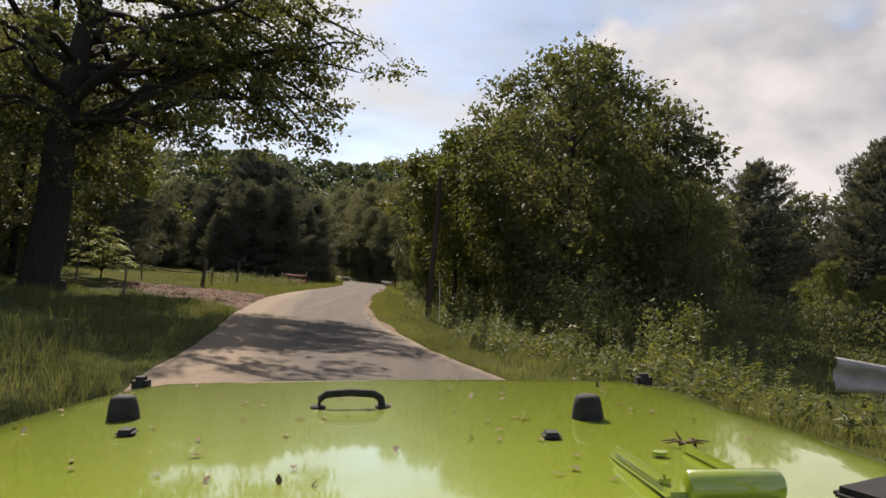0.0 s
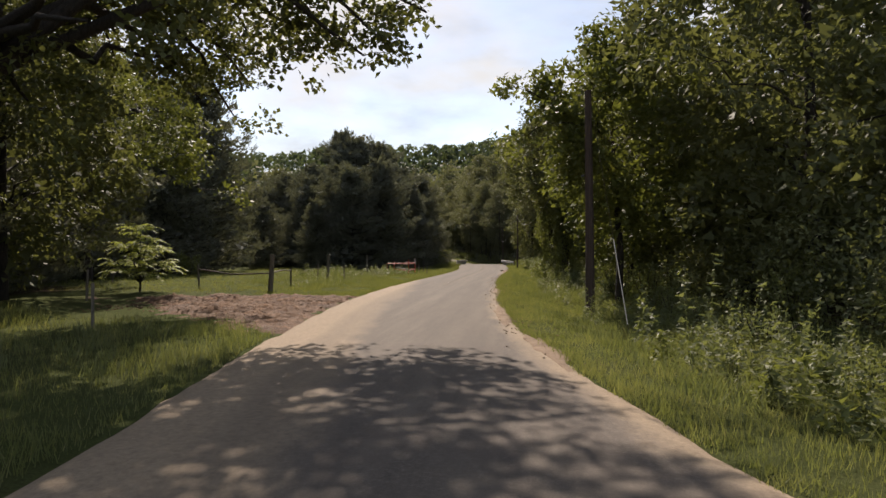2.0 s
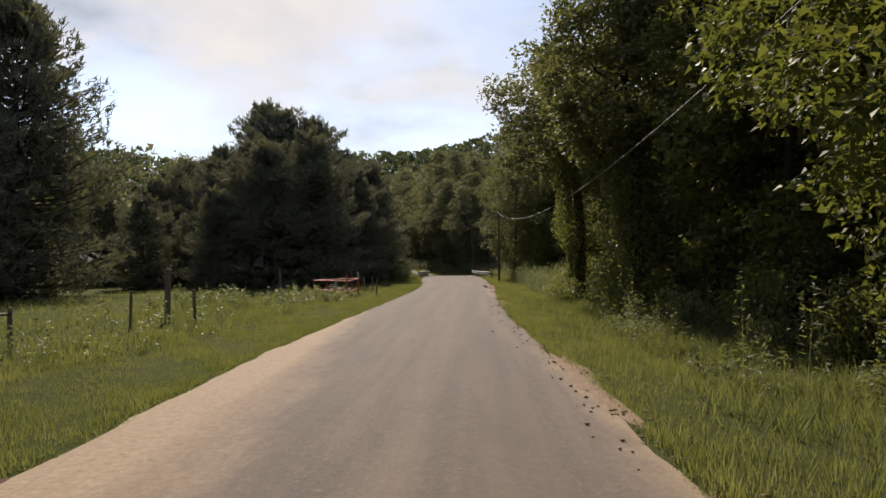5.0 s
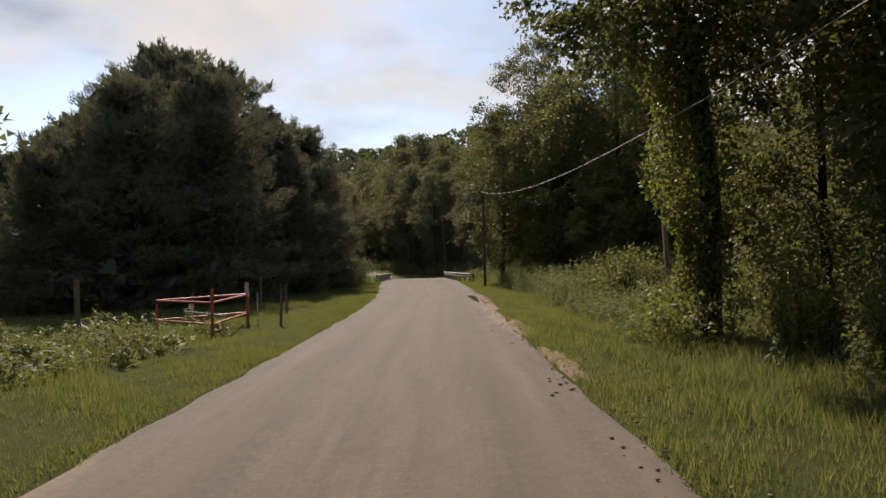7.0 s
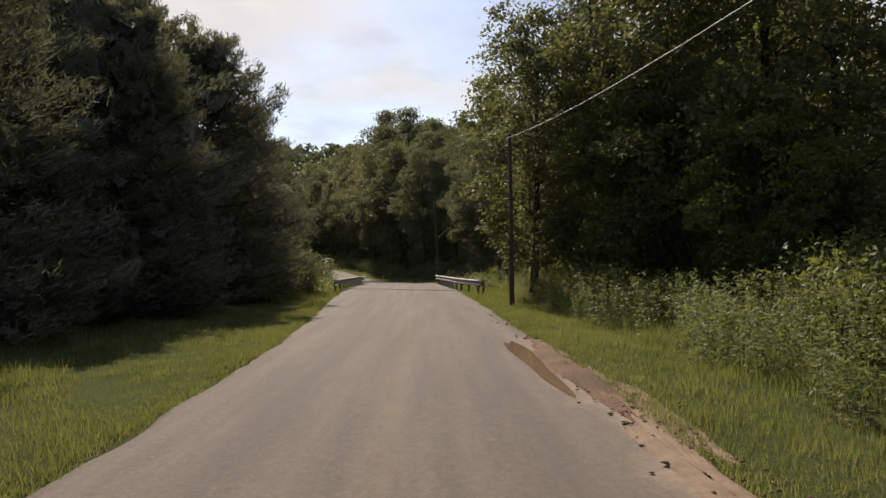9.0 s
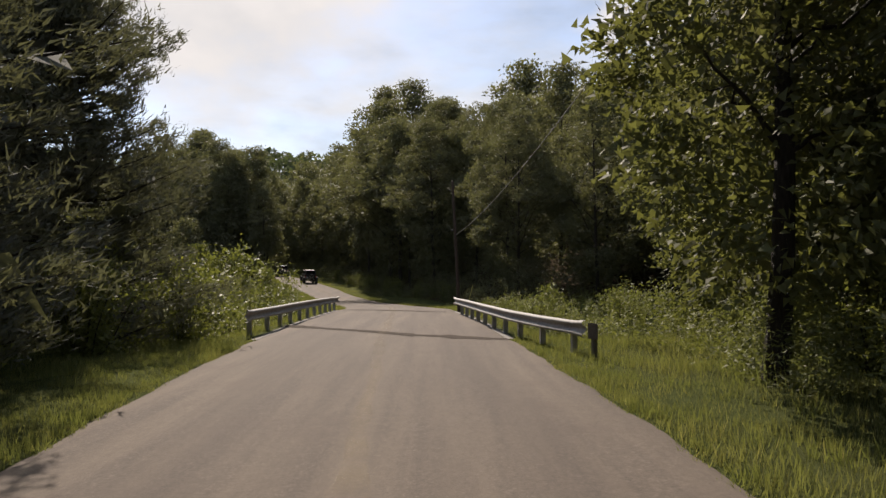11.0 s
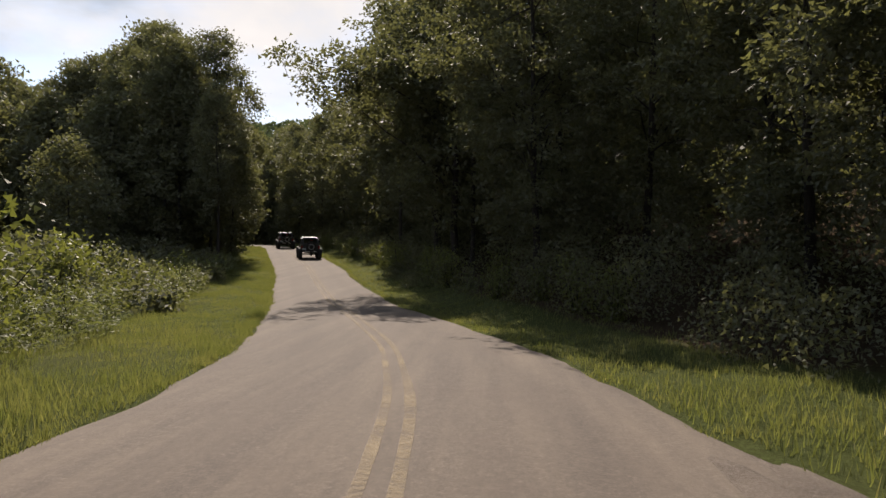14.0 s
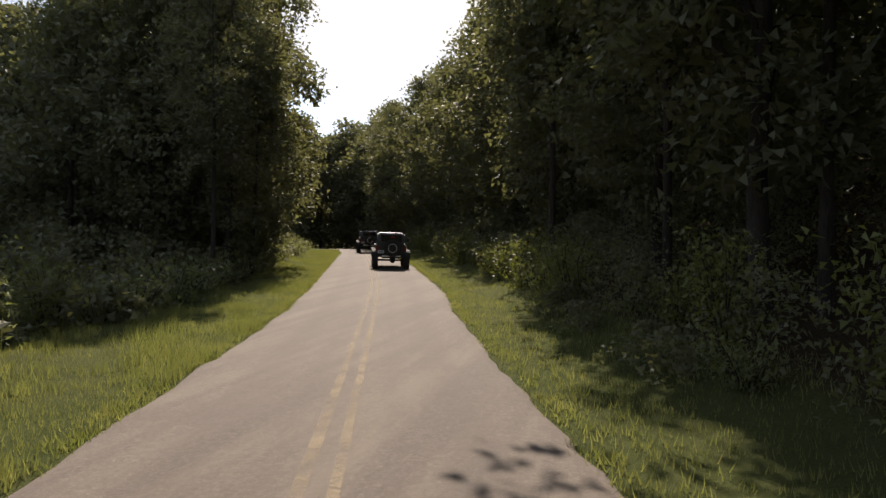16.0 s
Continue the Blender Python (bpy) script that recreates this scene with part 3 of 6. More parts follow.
mid = lambda y: left_edge(y) * 0.5 + right_edge(y) * 0.5
both = lambda x, y: np.maximum(on_road(x, y), land(x, y))
strip("road_line", 52, 140, lambda y: mid(y) - 0.02, lambda y: 0.26 + 0 * y, M_LINE_GONE, "broad yellow centre line, almost worn away", ragged=0.09)
strip("road_line", 140, 240, lambda y: mid(y) - 0.13, lambda y: 0 * y + 0.11, M_LINE, "faded yellow centre line, worn thin", ragged=0.012)
strip("road_line", 140, 240, lambda y: mid(y) + 0.13, lambda y: 0 * y + 0.11, M_LINE, "faded yellow centre line, worn thin", ragged=0.012, seed=5)


def sand_patch(cx, cy, rx, ry, slant, seed, mat, label, name="sand_patch", rise=0.012):
    """A thin spill of washed-out sand with a ragged outline, highest in its middle."""
    rg = np.random.default_rng(seed)
    n, m = 56, 6
    a = np.arange(n) * 2 * math.pi / n
    rad = 1 + sum(rg.normal() * 0.20 / q ** 0.7 * np.sin(q * a + rg.uniform(0, 6)) for q in range(2, 15))
    f = np.linspace(0.05, 1, m)[:, None]
    px, py = rx * f * rad * np.cos(a), ry * f * rad * np.sin(a)
    x, y = cx + px + slant * py, cy + py
    s = step(-0.05, 0.35, x - right_edge(y))
    z = on_road(x, y) * (1 - s) + land(x, y) * s + rise * (1 - f ** 3) * 2 - 0.03 * (f > 0.99) + rg.normal(size=x.shape) * 0.004
    ii, jj = np.meshgrid(np.arange(m - 1), np.arange(n), indexing="ij")
    q = np.stack([ii * n + jj, ii * n + (jj + 1) % n, (ii + 1) * n + (jj + 1) % n, (ii + 1) * n + jj], -1).reshape(-1, 4)
    ob = new(name, mesh_np(name, np.stack([x, y, z], -1).reshape(-1, 3), q, mat, True))
    return tagged(ob, label, "dirt", kind="structure")


for cx, cy, rx, ry, sl, sd in ((-1.95, 87.6, 0.34, 3.2, 0.0, 31), (-2.1, 93.0, 0.22, 1.8, 0.0, 32), (-2.2, 68.5, 0.22, 2.2, 0.0, 33), (-2.15, 75.5, 0.26, 3.2, 0.0, 34),
                               (-1.85, 47.5, 0.28, 3.0, -0.03, 35), (-1.35, 34.0, 0.26, 3.4, -0.07, 36), (-0.35, 26.5, 0.3, 2.2, -0.12, 37)):
    sand_patch(cx, cy, rx, ry, sl, sd, M_DUST, "washed-out sand and grit at the asphalt edge")
sand_patch(-2.28, 90.2, 0.30, 4.4, 0.0, 42, M_MUD, "wet brown mud thrown up beside the puddle", rise=0.035)
sand_patch(-2.35, 84.0, 0.26, 2.6, 0.0, 43, M_DUST, "washed-out sand and grit at the asphalt edge", rise=0.02)
sand_patch(-4.5, 142.6, 0.55, 3.4, -0.07, 41, M_GRIT, "dark earth and grit washed onto the road edge")


def road_joint(xa, ya, xb, yb, width, seed):
    """A patched seam running aslant over the deck."""
    rg = np.random.default_rng(seed)
    n = 40
    t = np.linspace(0, 1, n)
    x = xa + (xb - xa) * t
    y = ya + (yb - ya) * t + np.cumsum(rg.normal(size=n)) * 0.03 * np.sin(t * math.pi)
    wd = width * (1 + 0.6 * np.convolve(rg.normal(size=n + 4), np.ones(5) / 5, "valid"))
    v = np.stack([np.stack([x, y - wd / 2, on_road(x, y - wd / 2) + 0.008], 1), np.stack([x, y + wd / 2, on_road(x, y + wd / 2) + 0.008], 1)], 1).reshape(-1, 3)
    f = np.array([(2 * i, 2 * i + 2, 2 * i + 3, 2 * i + 1) for i in range(n - 1)])
    tagged(new("road_joint", mesh_np("road_joint", v, f, M_JOINT)), "dark patched seam across the bridge end", "road joint", kind="structure")


road_joint(-10.3, 127.2, -5.6, 122.6, 0.85, 3)
road_joint(-5.6, 122.6, -3.0, 121.6, 0.75, 5)
road_joint(-10.2, 142.2, -4.4, 137.6, 1.0, 4)

# puddle and mud
t = np.linspace(0, 2 * math.pi, 40, endpoint=False)
pr = 1 + 0.18 * np.sin(3 * t) + 0.1 * np.sin(5 * t + 1)
pv = np.stack([-2.76 + 0.19 * pr * np.cos(t) - 0.03 * np.sin(t), 91.2 + 3.2 * pr * np.sin(t), 0 * t], 1)
pv[:, 2] = on_road(pv[:, 0], pv[:, 1]) + 0.006
puddle = new("puddle", mesh_np("puddle", pv, np.arange(40)[None], M_WATER))
tagged(puddle, "brown rain puddle at the road edge", "puddle", kind="structure")
mx, my = np.meshgrid(np.arange(-18, -5.4, 0.09), np.arange(26.5, 42.5, 0.09))
across = my - 0.22 * mx + 0.35 * np.sin(mx * 0.55)
rut = -0.14 * np.exp(-((across - 38.6) / 0.22) ** 2) - 0.14 * np.exp(-((across - 40.1) / 0.22) ** 2) - 0.10 * np.exp(-((across - 39.5 - 0.12 * (mx + 12)) / 0.2) ** 2)
rut = rut + 0.030 * np.sin(across * 9.0 + 0.8 * wave(mx, my)) + 0.018 * wave(mx * 3.1, my * 3.3) + 0.022 * wave(mx * 7.3 + 2, my * 8.1) + 0.035 * np.random.default_rng(6).normal(size=mx.shape) + 0.035 * np.abs(wave(mx * 4.3, my * 5.1 + mx)) - 0.03
edge = np.minimum.reduce([(mx + 18 - 0.9 * np.abs(my - 38.5)) / 5.0, (left_edge(my) + 0.5 - mx) / 1.6, (my - 27.4 - 0.50 * np.clip(left_edge(my) - mx, 0, 9)) / 1.8, (42.5 - my) / 2.4])
mz = land(mx, my) + 0.035 + 0.05 * np.clip(edge * 0.8, 0, 1) + 0.8 * rut * np.clip(edge * 1.5, 0, 1) - 0.16 * (1 - step(-0.1, 0.6, edge + (0.16 * wave(mx * 1.3, my * 1.3) + 0.1 * wave(mx * 4, my * 4)) * (1 - step(0.3, 0.9, edge))))
ii, jj = np.meshgrid(np.arange(mx.shape[0] - 1), np.arange(mx.shape[1] - 1), indexing="ij")
w = mx.shape[1]
quads = np.stack([ii * w + jj, ii * w + jj + 1, (ii + 1) * w + jj + 1, (ii + 1) * w + jj], -1).reshape(-1, 4)
mud = new("mud_patch", mesh_np("mud_patch", np.stack([mx, my, mz], -1).reshape(-1, 3), quads, M_MUD, True))
tagged(mud, "churned reddish mud with wheel ruts beside the road", "mud", kind="structure")

# ---------------------------------------------------------------- trees


def limb(a, b, r0, r1, rng, n=7, sag=0.0, wob=0.06):
    a, b = np.asarray(a, float), np.asarray(b, float)
    t = np.linspace(0, 1, n)[:, None]
    p = a + (b - a) * t + np.array([0, 0, 1]) * sag * np.sin(t * math.pi)
    p += rng.normal(size=p.shape) * wob * np.linalg.norm(b - a) * 0.3 * np.sin(t * math.pi)
    return tube(p, np.linspace(r0, r1, n), 6 if r0 > 0.06 else 3)


def broadleaf(name, seed, height, radius, base, lobes, sprays, per, leaf, mat, trunk_r=0.0, lean=(0, 0), extra=(), lobe=0.36, kite=False, tip=0.35, widest=0.42, core=1.0, flat=0.85, bare=0.0, every=2.0):
    """A tree at the origin: trunk with limbs, and a crown of rounded lobes, each clothed with sprays of leaves.
    base: height of the lowest leaves; extra: further limb tips; widest: where the crown is broadest; bare: share of thin lobes; every: twigs to a metre of the further limbs."""
    rng = np.random.default_rng(seed)
    root = new(name)
    tr = trunk_r or height * 0.016
    top = np.array([lean[0], lean[1], height * 0.86])
    fork = base + (height - base) * 0.18
    pts = np.array([[0, 0, -0.3], [0, 0, 0.25], [0.02, 0.01, fork * 0.5], [lean[0] * 0.25, lean[1] * 0.25, fork], [lean[0] * 0.6, lean[1] * 0.6, height * 0.6], list(top)])
    pieces = [tube(pts + rng.normal(size=pts.shape) * tr * 0.25, np.array([1.5, 1.15, 1.0, 0.85, 0.5, 0.12]) * tr, 9)]
    deep = height - base
    at, out, hearts = [], [], []
    for i in range(lobes):
        f = (i + 0.5) / lobes
        a = i * 2.39996 + rng.normal() * 0.25
        rl = radius * lobe * rng.uniform(0.72, 1.22)
        f = min(0.97, max(0.02, f + rng.normal() * 0.03))
        wide = math.sin(math.pi * (0.5 * f / widest if f < widest else 0.5 + 0.5 * (f - widest) / (1 - widest))) ** (0.45 if f < widest else 0.62)
        r = max(0.0, radius * wide * rng.uniform(0.82, 1.12) - rl * 0.75) * (1.0 if i % 3 else 0.55)
        z = base + rl * 0.6 + f * (deep - rl * 1.5)
        c = np.array([math.cos(a) * r + lean[0] * z / height, math.sin(a) * r + lean[1] * z / height, z])
        s = pts[3] + (top - pts[3]) * max(0.0, min(0.85, (z - pts[3][2]) / max(1e-3, top[2] - pts[3][2]) - 0.15))
        if i % 2:
            pieces.append(limb(s, c, tr * 0.28, tr * 0.05, rng, 7, 0.3, 0.14))
        n = int(sprays * 0.62 * (rl / (radius * lobe)) ** 2 * (0.45 if rng.random() < bare else 1.0)) + 1
        u = rng.normal(size=(n, 3)) * 0.75 + np.array([math.cos(a) * (0.25 + 0.6 * (f < 0.85)), math.sin(a) * (0.25 + 0.6 * (f < 0.85)), 0.22 + 0.3 * f])
        u /= np.linalg.norm(u, axis=1, keepdims=True)
        reach = rl * (1 + 0.16 * np.sin(4 * u[:, :1] * 3 + i) * np.cos(5 * u[:, 1:2] + 2 * i)) * rng.uniform(0.74, 1.10, (n, 1))
        at.append(c + u * reach * np.array([1, 1, flat]))
        out.append(u)
        hearts.append(c + rng.uniform(-0.6, 0.6, (int(34 * core), 3)) * rl)
    for e in extra:
        e = np.asarray(e, float)
        start = np.array([lean[0] * 0.3, lean[1] * 0.3, fork + (height - fork) * rng.uniform(-0.08, 0.55)])
        ln = np.linalg.norm(e - start)
        n = max(4, int(ln * every * (1 - tip)))
        pieces.append(limb(start, e, tr * 0.34, tr * 0.05, rng, 10, ln * 0.10))
        for i in range(n):
            f = tip + (1 - tip) * (i + 1) / n
            p = start + (e - start) * f + np.array([0, 0, 1]) * ln * 0.10 * math.sin(f * math.pi)
            q = p + rng.normal(size=3) * (0.9, 0.9, 0.45)
            pieces.append(limb(p, q, 0.02, 0.006, rng, 3, 0.05))
            m = 5
            u = rng.normal(size=(m, 3)) * (1, 1, 0.6)
            at.append(q + u * 0.42)
            out.append(u)
    at, out = np.concatenate(at), np.concatenate(out)
    per = int(per * 1.6)
    n = len(at) * per
    size = leaf * 2.1
    pos = np.repeat(at, per, 0) + rng.normal(size=(n, 3)) * np.array([size, size, size * 0.55]) * 0.66
    arrays = [leaves(pos, leaf, leaf * 0.78, rng, 0.30, 0.55, np.repeat(out, per, 0) * 0.7, kite=kite)]
    if core:
        h = np.concatenate(hearts)
        arrays.append(leaves(h, min(0.50, leaf * 1.8), min(0.40, leaf * 1.4), rng, kite=kite))
    part_np("trunk", join(pieces), M_BARK, root, smooth=True)
    part_np("crown", join(arrays), mat, root)
    return root


def pine(name, seed, height, radius, first, dense=10, sprays=2, needle=(0.46, 0.11)):
    """A white pine: broad, uneven tiers of upturned boughs with feathery needle sprays and upright candles."""
    rng = np.random.default_rng(seed)
    root = new(name)
    pieces = [tube([[0, 0, -0.3], [0, 0, height * 0.3], [0.1, 0, height * 0.65], [0.05, 0.05, height * 0.98]], [height * 0.017, height * 0.013, height * 0.007, 0.02], 8)]
    at, along, heart = [], [], []
    z = first
    bias = rng.uniform(0, 6.28)
    while z < height - 0.3:
        f = (z - first) / (height - first)
        reach = radius * (1 - f ** 1.7) ** 0.72 * (0.84 + 0.16 * min(1, f * 5)) * (1 + 0.16 * math.sin(z * 1.7 + seed)) + 0.35
        n = int(rng.integers(6, 9))
        a0 = rng.uniform(0, 6.28)
        for i in range(n):
            a = a0 + i * 2 * math.pi / n + rng.normal() * 0.2
            ln = reach * rng.uniform(0.60, 1.12) * (1 + 0.15 * math.cos(a - bias))
            d = np.array([math.cos(a), math.sin(a), 0.02 + 0.75 * f * f])
            s = np.array([0, 0, z + rng.normal() * 0.15])
            e = s + d * ln + np.array([0, 0, 0.08 * ln])
            pieces.append(limb(s, e, 0.03 + 0.010 * ln, 0.010, rng, 3, -0.07 * ln))
            m = max(7, int(ln * dense))
            t = rng.uniform(0.0, 1.0, m)[:, None] ** 0.6 * 0.80 + 0.24
            side = np.array([-math.sin(a), math.cos(a), 0])
            p = s + (e - s) * t + np.array([0, 0, -0.07 * ln]) * np.sin(t * math.pi) + side * rng.normal(size=(m, 1)) * 0.24 * ln * np.sin(np.clip(t, 0, 1) * 2.7)
            p[:, 2] += rng.normal(size=m) * 0.13
            for _ in range(sprays):
                at.append(p + rng.normal(size=p.shape) * 0.09)
                along.append(np.repeat((d * 0.9 + np.array([0, 0, 0.55]))[None], m, 0) + side * rng.normal(size=(m, 1)) * 0.7)
            heart.append(s + (e - s) * rng.uniform(0.25, 0.72, (3, 1)) + rng.normal(size=(3, 3)) * (0.3, 0.3, 0.12))
            for tipped in (0.86, 0.95, 1.03):
                q = s + (e - s) * tipped + side * rng.normal() * 0.12 * ln
                m = 6
                at.append(q + rng.normal(size=(m, 3)) * (0.06, 0.06, 0.10) + np.array([0, 0, 0.12]))
                along.append(np.repeat((d * 0.35 + np.array([0, 0, 1.5]))[None], m, 0))
        z += rng.uniform(0.42, 0.70) * (1 - 0.3 * f)
    at, along, heart = np.concatenate(at), np.concatenate(along), np.concatenate(heart)
    part_np("trunk", join(pieces), M_BARK, root, smooth=True)
    part_np("crown", join([leaves(at, needle[0], needle[1], rng, 0.0, 0.4, along), leaves(heart, 1.1, 0.9, rng, 0.0, 0.85)]), M_NEEDLE, root)
    return root


def shrub(name, seed, height, radius, n, leaf, mat, stems=9):
    """A bush from the ground up: stems and small leaves, uneven outline."""
    rng = np.random.default_rng(seed)
    root = new(name)
    pieces, cs = [], []
    for i in range(stems):
        a, q = rng.uniform(0, 6.28), rng.uniform(0.2, 1.0)
        e = np.array([math.cos(a) * radius * q, math.sin(a) * radius * q, height * (1.05 - 0.45 * q * q) * rng.uniform(0.75, 1.1)])
        s = np.array([e[0] * 0.2, e[1] * 0.2, -0.15])
        pieces.append(limb(s, e, 0.022, 0.006, rng, 4, 0.1))
        for f in np.linspace(0.12, 1.0, 9):
            cs.append(s + (e - s) * f)
    cs = np.array(cs)
    at = cs[rng.integers(0, len(cs), n)] + rng.normal(size=(n, 3)) * np.array([0.30, 0.30, 0.22]) * (0.35 + radius * 0.32)
    at[:, 2] = np.abs(at[:, 2]) + 0.03
    part_np("stem", join(pieces), M_BARK, root, smooth=True)
    part_np("foliage", leaves(at, leaf, leaf * 0.6, rng), mat, root)
    return root


class Kind:
    """One kind of plant: a model and all its places."""

    def __init__(self, model):
        self.model, self.places = model, []

    def at(self, x, y, scale=1.0, turn=None, label="", tall=1.0, sink=0.05, z=None, lean=0.0):
        turn = (x * 37.7 + y * 91.3) % 360 if turn is None else turn
        zz = float(land(x, y)) - sink if z is None else z
        self.places.append((Matrix.Translation((x, y, zz)) @ Matrix.Rotation(radians(lean), 4, "Y") @ Matrix.Rotation(radians(turn), 4, "Z") @ Matrix.Diagonal((scale, scale, scale * tall, 1)), label))

    def plant(self, label, category, group):
        for m, own in self.places[1:]:
            ob = copy_thing(self.model, m)
            tagged(ob, own or label, category, group)
        m, own = self.places[0]
        self.model.matrix_basis = m
        tagged(self.model, own or label, category, group)


# the old oak by the first bend, its boughs over the road
OAK = (-13.6, 27.5)
oak = broadleaf("oak_tree", 11, 19.0, 9.0, 3.8, 54, 22, 16, 0.20, M_OAK, 0.62, (0.5, 0.5),
                [(8.3, 5.0, 7.5), (9.6, 7.5, 10.0), (8.6, 6.0, 11.0), (6.2, 5.9, 8.6), (10.5, 5.0, 12.5), (7.5, 2.0, 11.5), (1.6, 11.8, 7.2), (9.0, -3.0, 12.0), (-6, 8, 8), (5.5, 8.5, 12.0), (-2, 9.5, 9.0), (1.0, 10.5, 12.0), (-4.5, 10, 12.0), (10.9, 6.0, 13.0), (10.4, 6.5, 11.6), (9.9, 6.5, 9.2), (8.8, 5.6, 8.0), (9.6, 6.0, 12.2), (7.2, 6.2, 8.2), (1.6, 12.8, 9.4), (2.2, 12.2, 8.4), (-1.0, 13.2, 9.8), (0.4, 11.4, 7.8), (1.6, 13.8, 10.6)], lobe=0.24, kite=True, core=0.0, bare=0.35, every=1.25)
oak.matrix_basis = Matrix.Translation((*OAK, float(land(*OAK)) - 0.1))
tagged(oak, "old spreading oak with dark trunk, boughs hanging over the road", "tree")
MAPLE = (-27.0, 53.0)
maple = broadleaf("maple_tree", 12, 15.0, 5.0, 5.0, 30, 34, 14, 0.19, M_MAPLE, 0.26, (0.3, -0.2),
                  [(11.1, -8.3, 4.9), (10.2, -7.8, 6.2), (11.3, -8.3, 7.8), (10.2, -8.6, 9.3), (9.2, -7.8, 7.4)], lobe=0.34, tip=0.72)
maple.matrix_basis = Matrix.Translation((*MAPLE, float(land(*MAPLE)) - 0.1))
tagged(maple, "maple with sunlit yellow-green leaves and low drooping branches", "tree")

broad_a = Kind(broadleaf("broadleaf_tree", 21, 15.0, 5.0, 0.9, 30, 46, 11, 0.25, M_BROAD, 0.2))
big_round = Kind(broadleaf("broadleaf_tree", 26, 15.6, 5.6, 0.8, 34, 50, 11, 0.25, M_BROAD, 0.24, (-0.6, 0.0), widest=0.58))
slim = Kind(broadleaf("broadleaf_tree", 27, 11.0, 3.3, 2.6, 22, 44, 12, 0.20, M_MAPLE, 0.13, (-0.5, -0.3), [(-2.9, -2.6, 6.6), (-3.4, -1.2, 8.0), (-1.6, -3.2, 8.2)], lobe=0.34, widest=0.55))
broad_b = Kind(broadleaf("broadleaf_tree", 22, 13.0, 4.1, 0.9, 27, 46, 15, 0.19, M_MAPLE, 0.17, core=0.5))
broad_c = Kind(broadleaf("broadleaf_tree", 23, 17.0, 4.8, 1.6, 31, 48, 14, 0.215, M_BROAD, 0.22, (0.5, 0.2), widest=0.5, core=0.6))
broad_d = Kind(broadleaf("vine_draped_tree", 24, 13.0, 3.9, 0.1, 44, 50, 13, 0.155, M_BROAD, 0.16, widest=0.35, core=0.0))
tall_a = Kind(broadleaf("forest_tree", 31, 24.0, 5.2, 3.0, 46, 24, 9, 0.31, M_FOREST, 0.20, (0.4, 0.2), lobe=0.33, widest=0.55, core=1.3))
tall_b = Kind(broadleaf("forest_tree", 32, 21.0, 4.6, 1.4, 46, 24, 9, 0.30, M_FOREST, 0.18, (-0.3, 0.3), lobe=0.34, widest=0.5, core=1.3))
tall_c = Kind(broadleaf("forest_tree", 34, 20.0, 4.7, 1.8, 44, 44, 15, 0.165, M_FOREST, 0.16, (-0.4, 0.1), [(-5.6, -0.5, 10.5), (-4.6, 1.2, 8.8), (-4.9, -1.5, 12.5)], lobe=0.34, widest=0.55, core=0.0))
tall_e = Kind(broadleaf("forest_tree", 37, 19.0, 4.4, 2.2, 42, 34, 11, 0.22, M_FOREST, 0.18, (-0.3, 0.1),
                        [(-8.0, -3.6, 9.6), (-7.5, -1.6, 9.4), (-6.9, 0.4, 9.5), (-6.4, -4.6, 9.9), (-5.6, -3.0, 8.9), (-4.5, -5.0, 9.8), (-7.2, 1.2, 10.3), (-5.8, -1.2, 11.5), (-5.0, 0.6, 13.2)], lobe=0.34, widest=0.55, core=0.3, every=1.4))
tall_d = Kind(broadleaf("forest_tree", 36, 21.0, 3.4, 7.0, 30, 30, 11, 0.22, M_FOREST, 0.13, (0.4, -0.2), [(1.9, 0.6, 6.2), (-1.6, -1.2, 8.0)], lobe=0.36, widest=0.6, core=0.3))
fill_a = Kind(broadleaf("forest_tree", 33, 19.0, 5.2, 0.4, 34, 20, 8, 0.48, M_FOREST, 0.2, lobe=0.38, core=1.3))
pine_a = Kind(pine("pine_tree", 41, 17.0, 5.9, 0.4, 11, 3, (0.44, 0.09)))
pine_b = Kind(pine("pine_tree", 42, 13.5, 5.0, 0.25, 11, 3, (0.42, 0.085)))
pine_c = Kind(pine("pine_tree", 43, 13.0, 4.6, 0.25, 22, 7, (0.25, 0.042)))
bush_a = Kind(shrub("shrub", 51, 1.7, 1.15, 1150, 0.115, M_BUSH, 11))
bush_b = Kind(shrub("shrub", 52, 2.6, 1.35, 2000, 0.145, M_BUSH, 13))
bush_c = Kind(shrub("shrub", 53, 1.15, 1.0, 700, 0.125, M_WEED, 12))

rng = np.random.default_rng(5)
R = lambda y, d: float(right_edge(y) + d)
Lf = lambda y, d: float(left_edge(y) - d)

# right side, from the junction on
for x, y, s in ((13.6, 33.5, 0.55), (14.0, 40.0, 0.72)):
    broad_a.at(x, y, s)
for x, y, s in ((4.4, 46.5, 0.92), (5.2, 56.0, 0.95), (6.9, 51.0, 1.1)):
    broad_b.at(x, y, s)
for x, y, s in ((5.0, 61.5, 0.85), (5.2, 66.5, 0.95), (7.5, 60.0, 1.0), (8.5, 70.0, 1.1), (9.5, 46.0, 1.0)):
    broad_c.at(x, y, s)
for x, y, s in ((13.5, 52, 0.95), (13.0, 63, 0.9), (14, 73, 0.85), (16, 44, 0.8), (19, 58, 0.8), (20, 70, 0.8)):
    fill_a.at(x, y, s)
big_round.at(8.4, 36.0)
slim.at(3.0, 40.4, 1.0, 0)
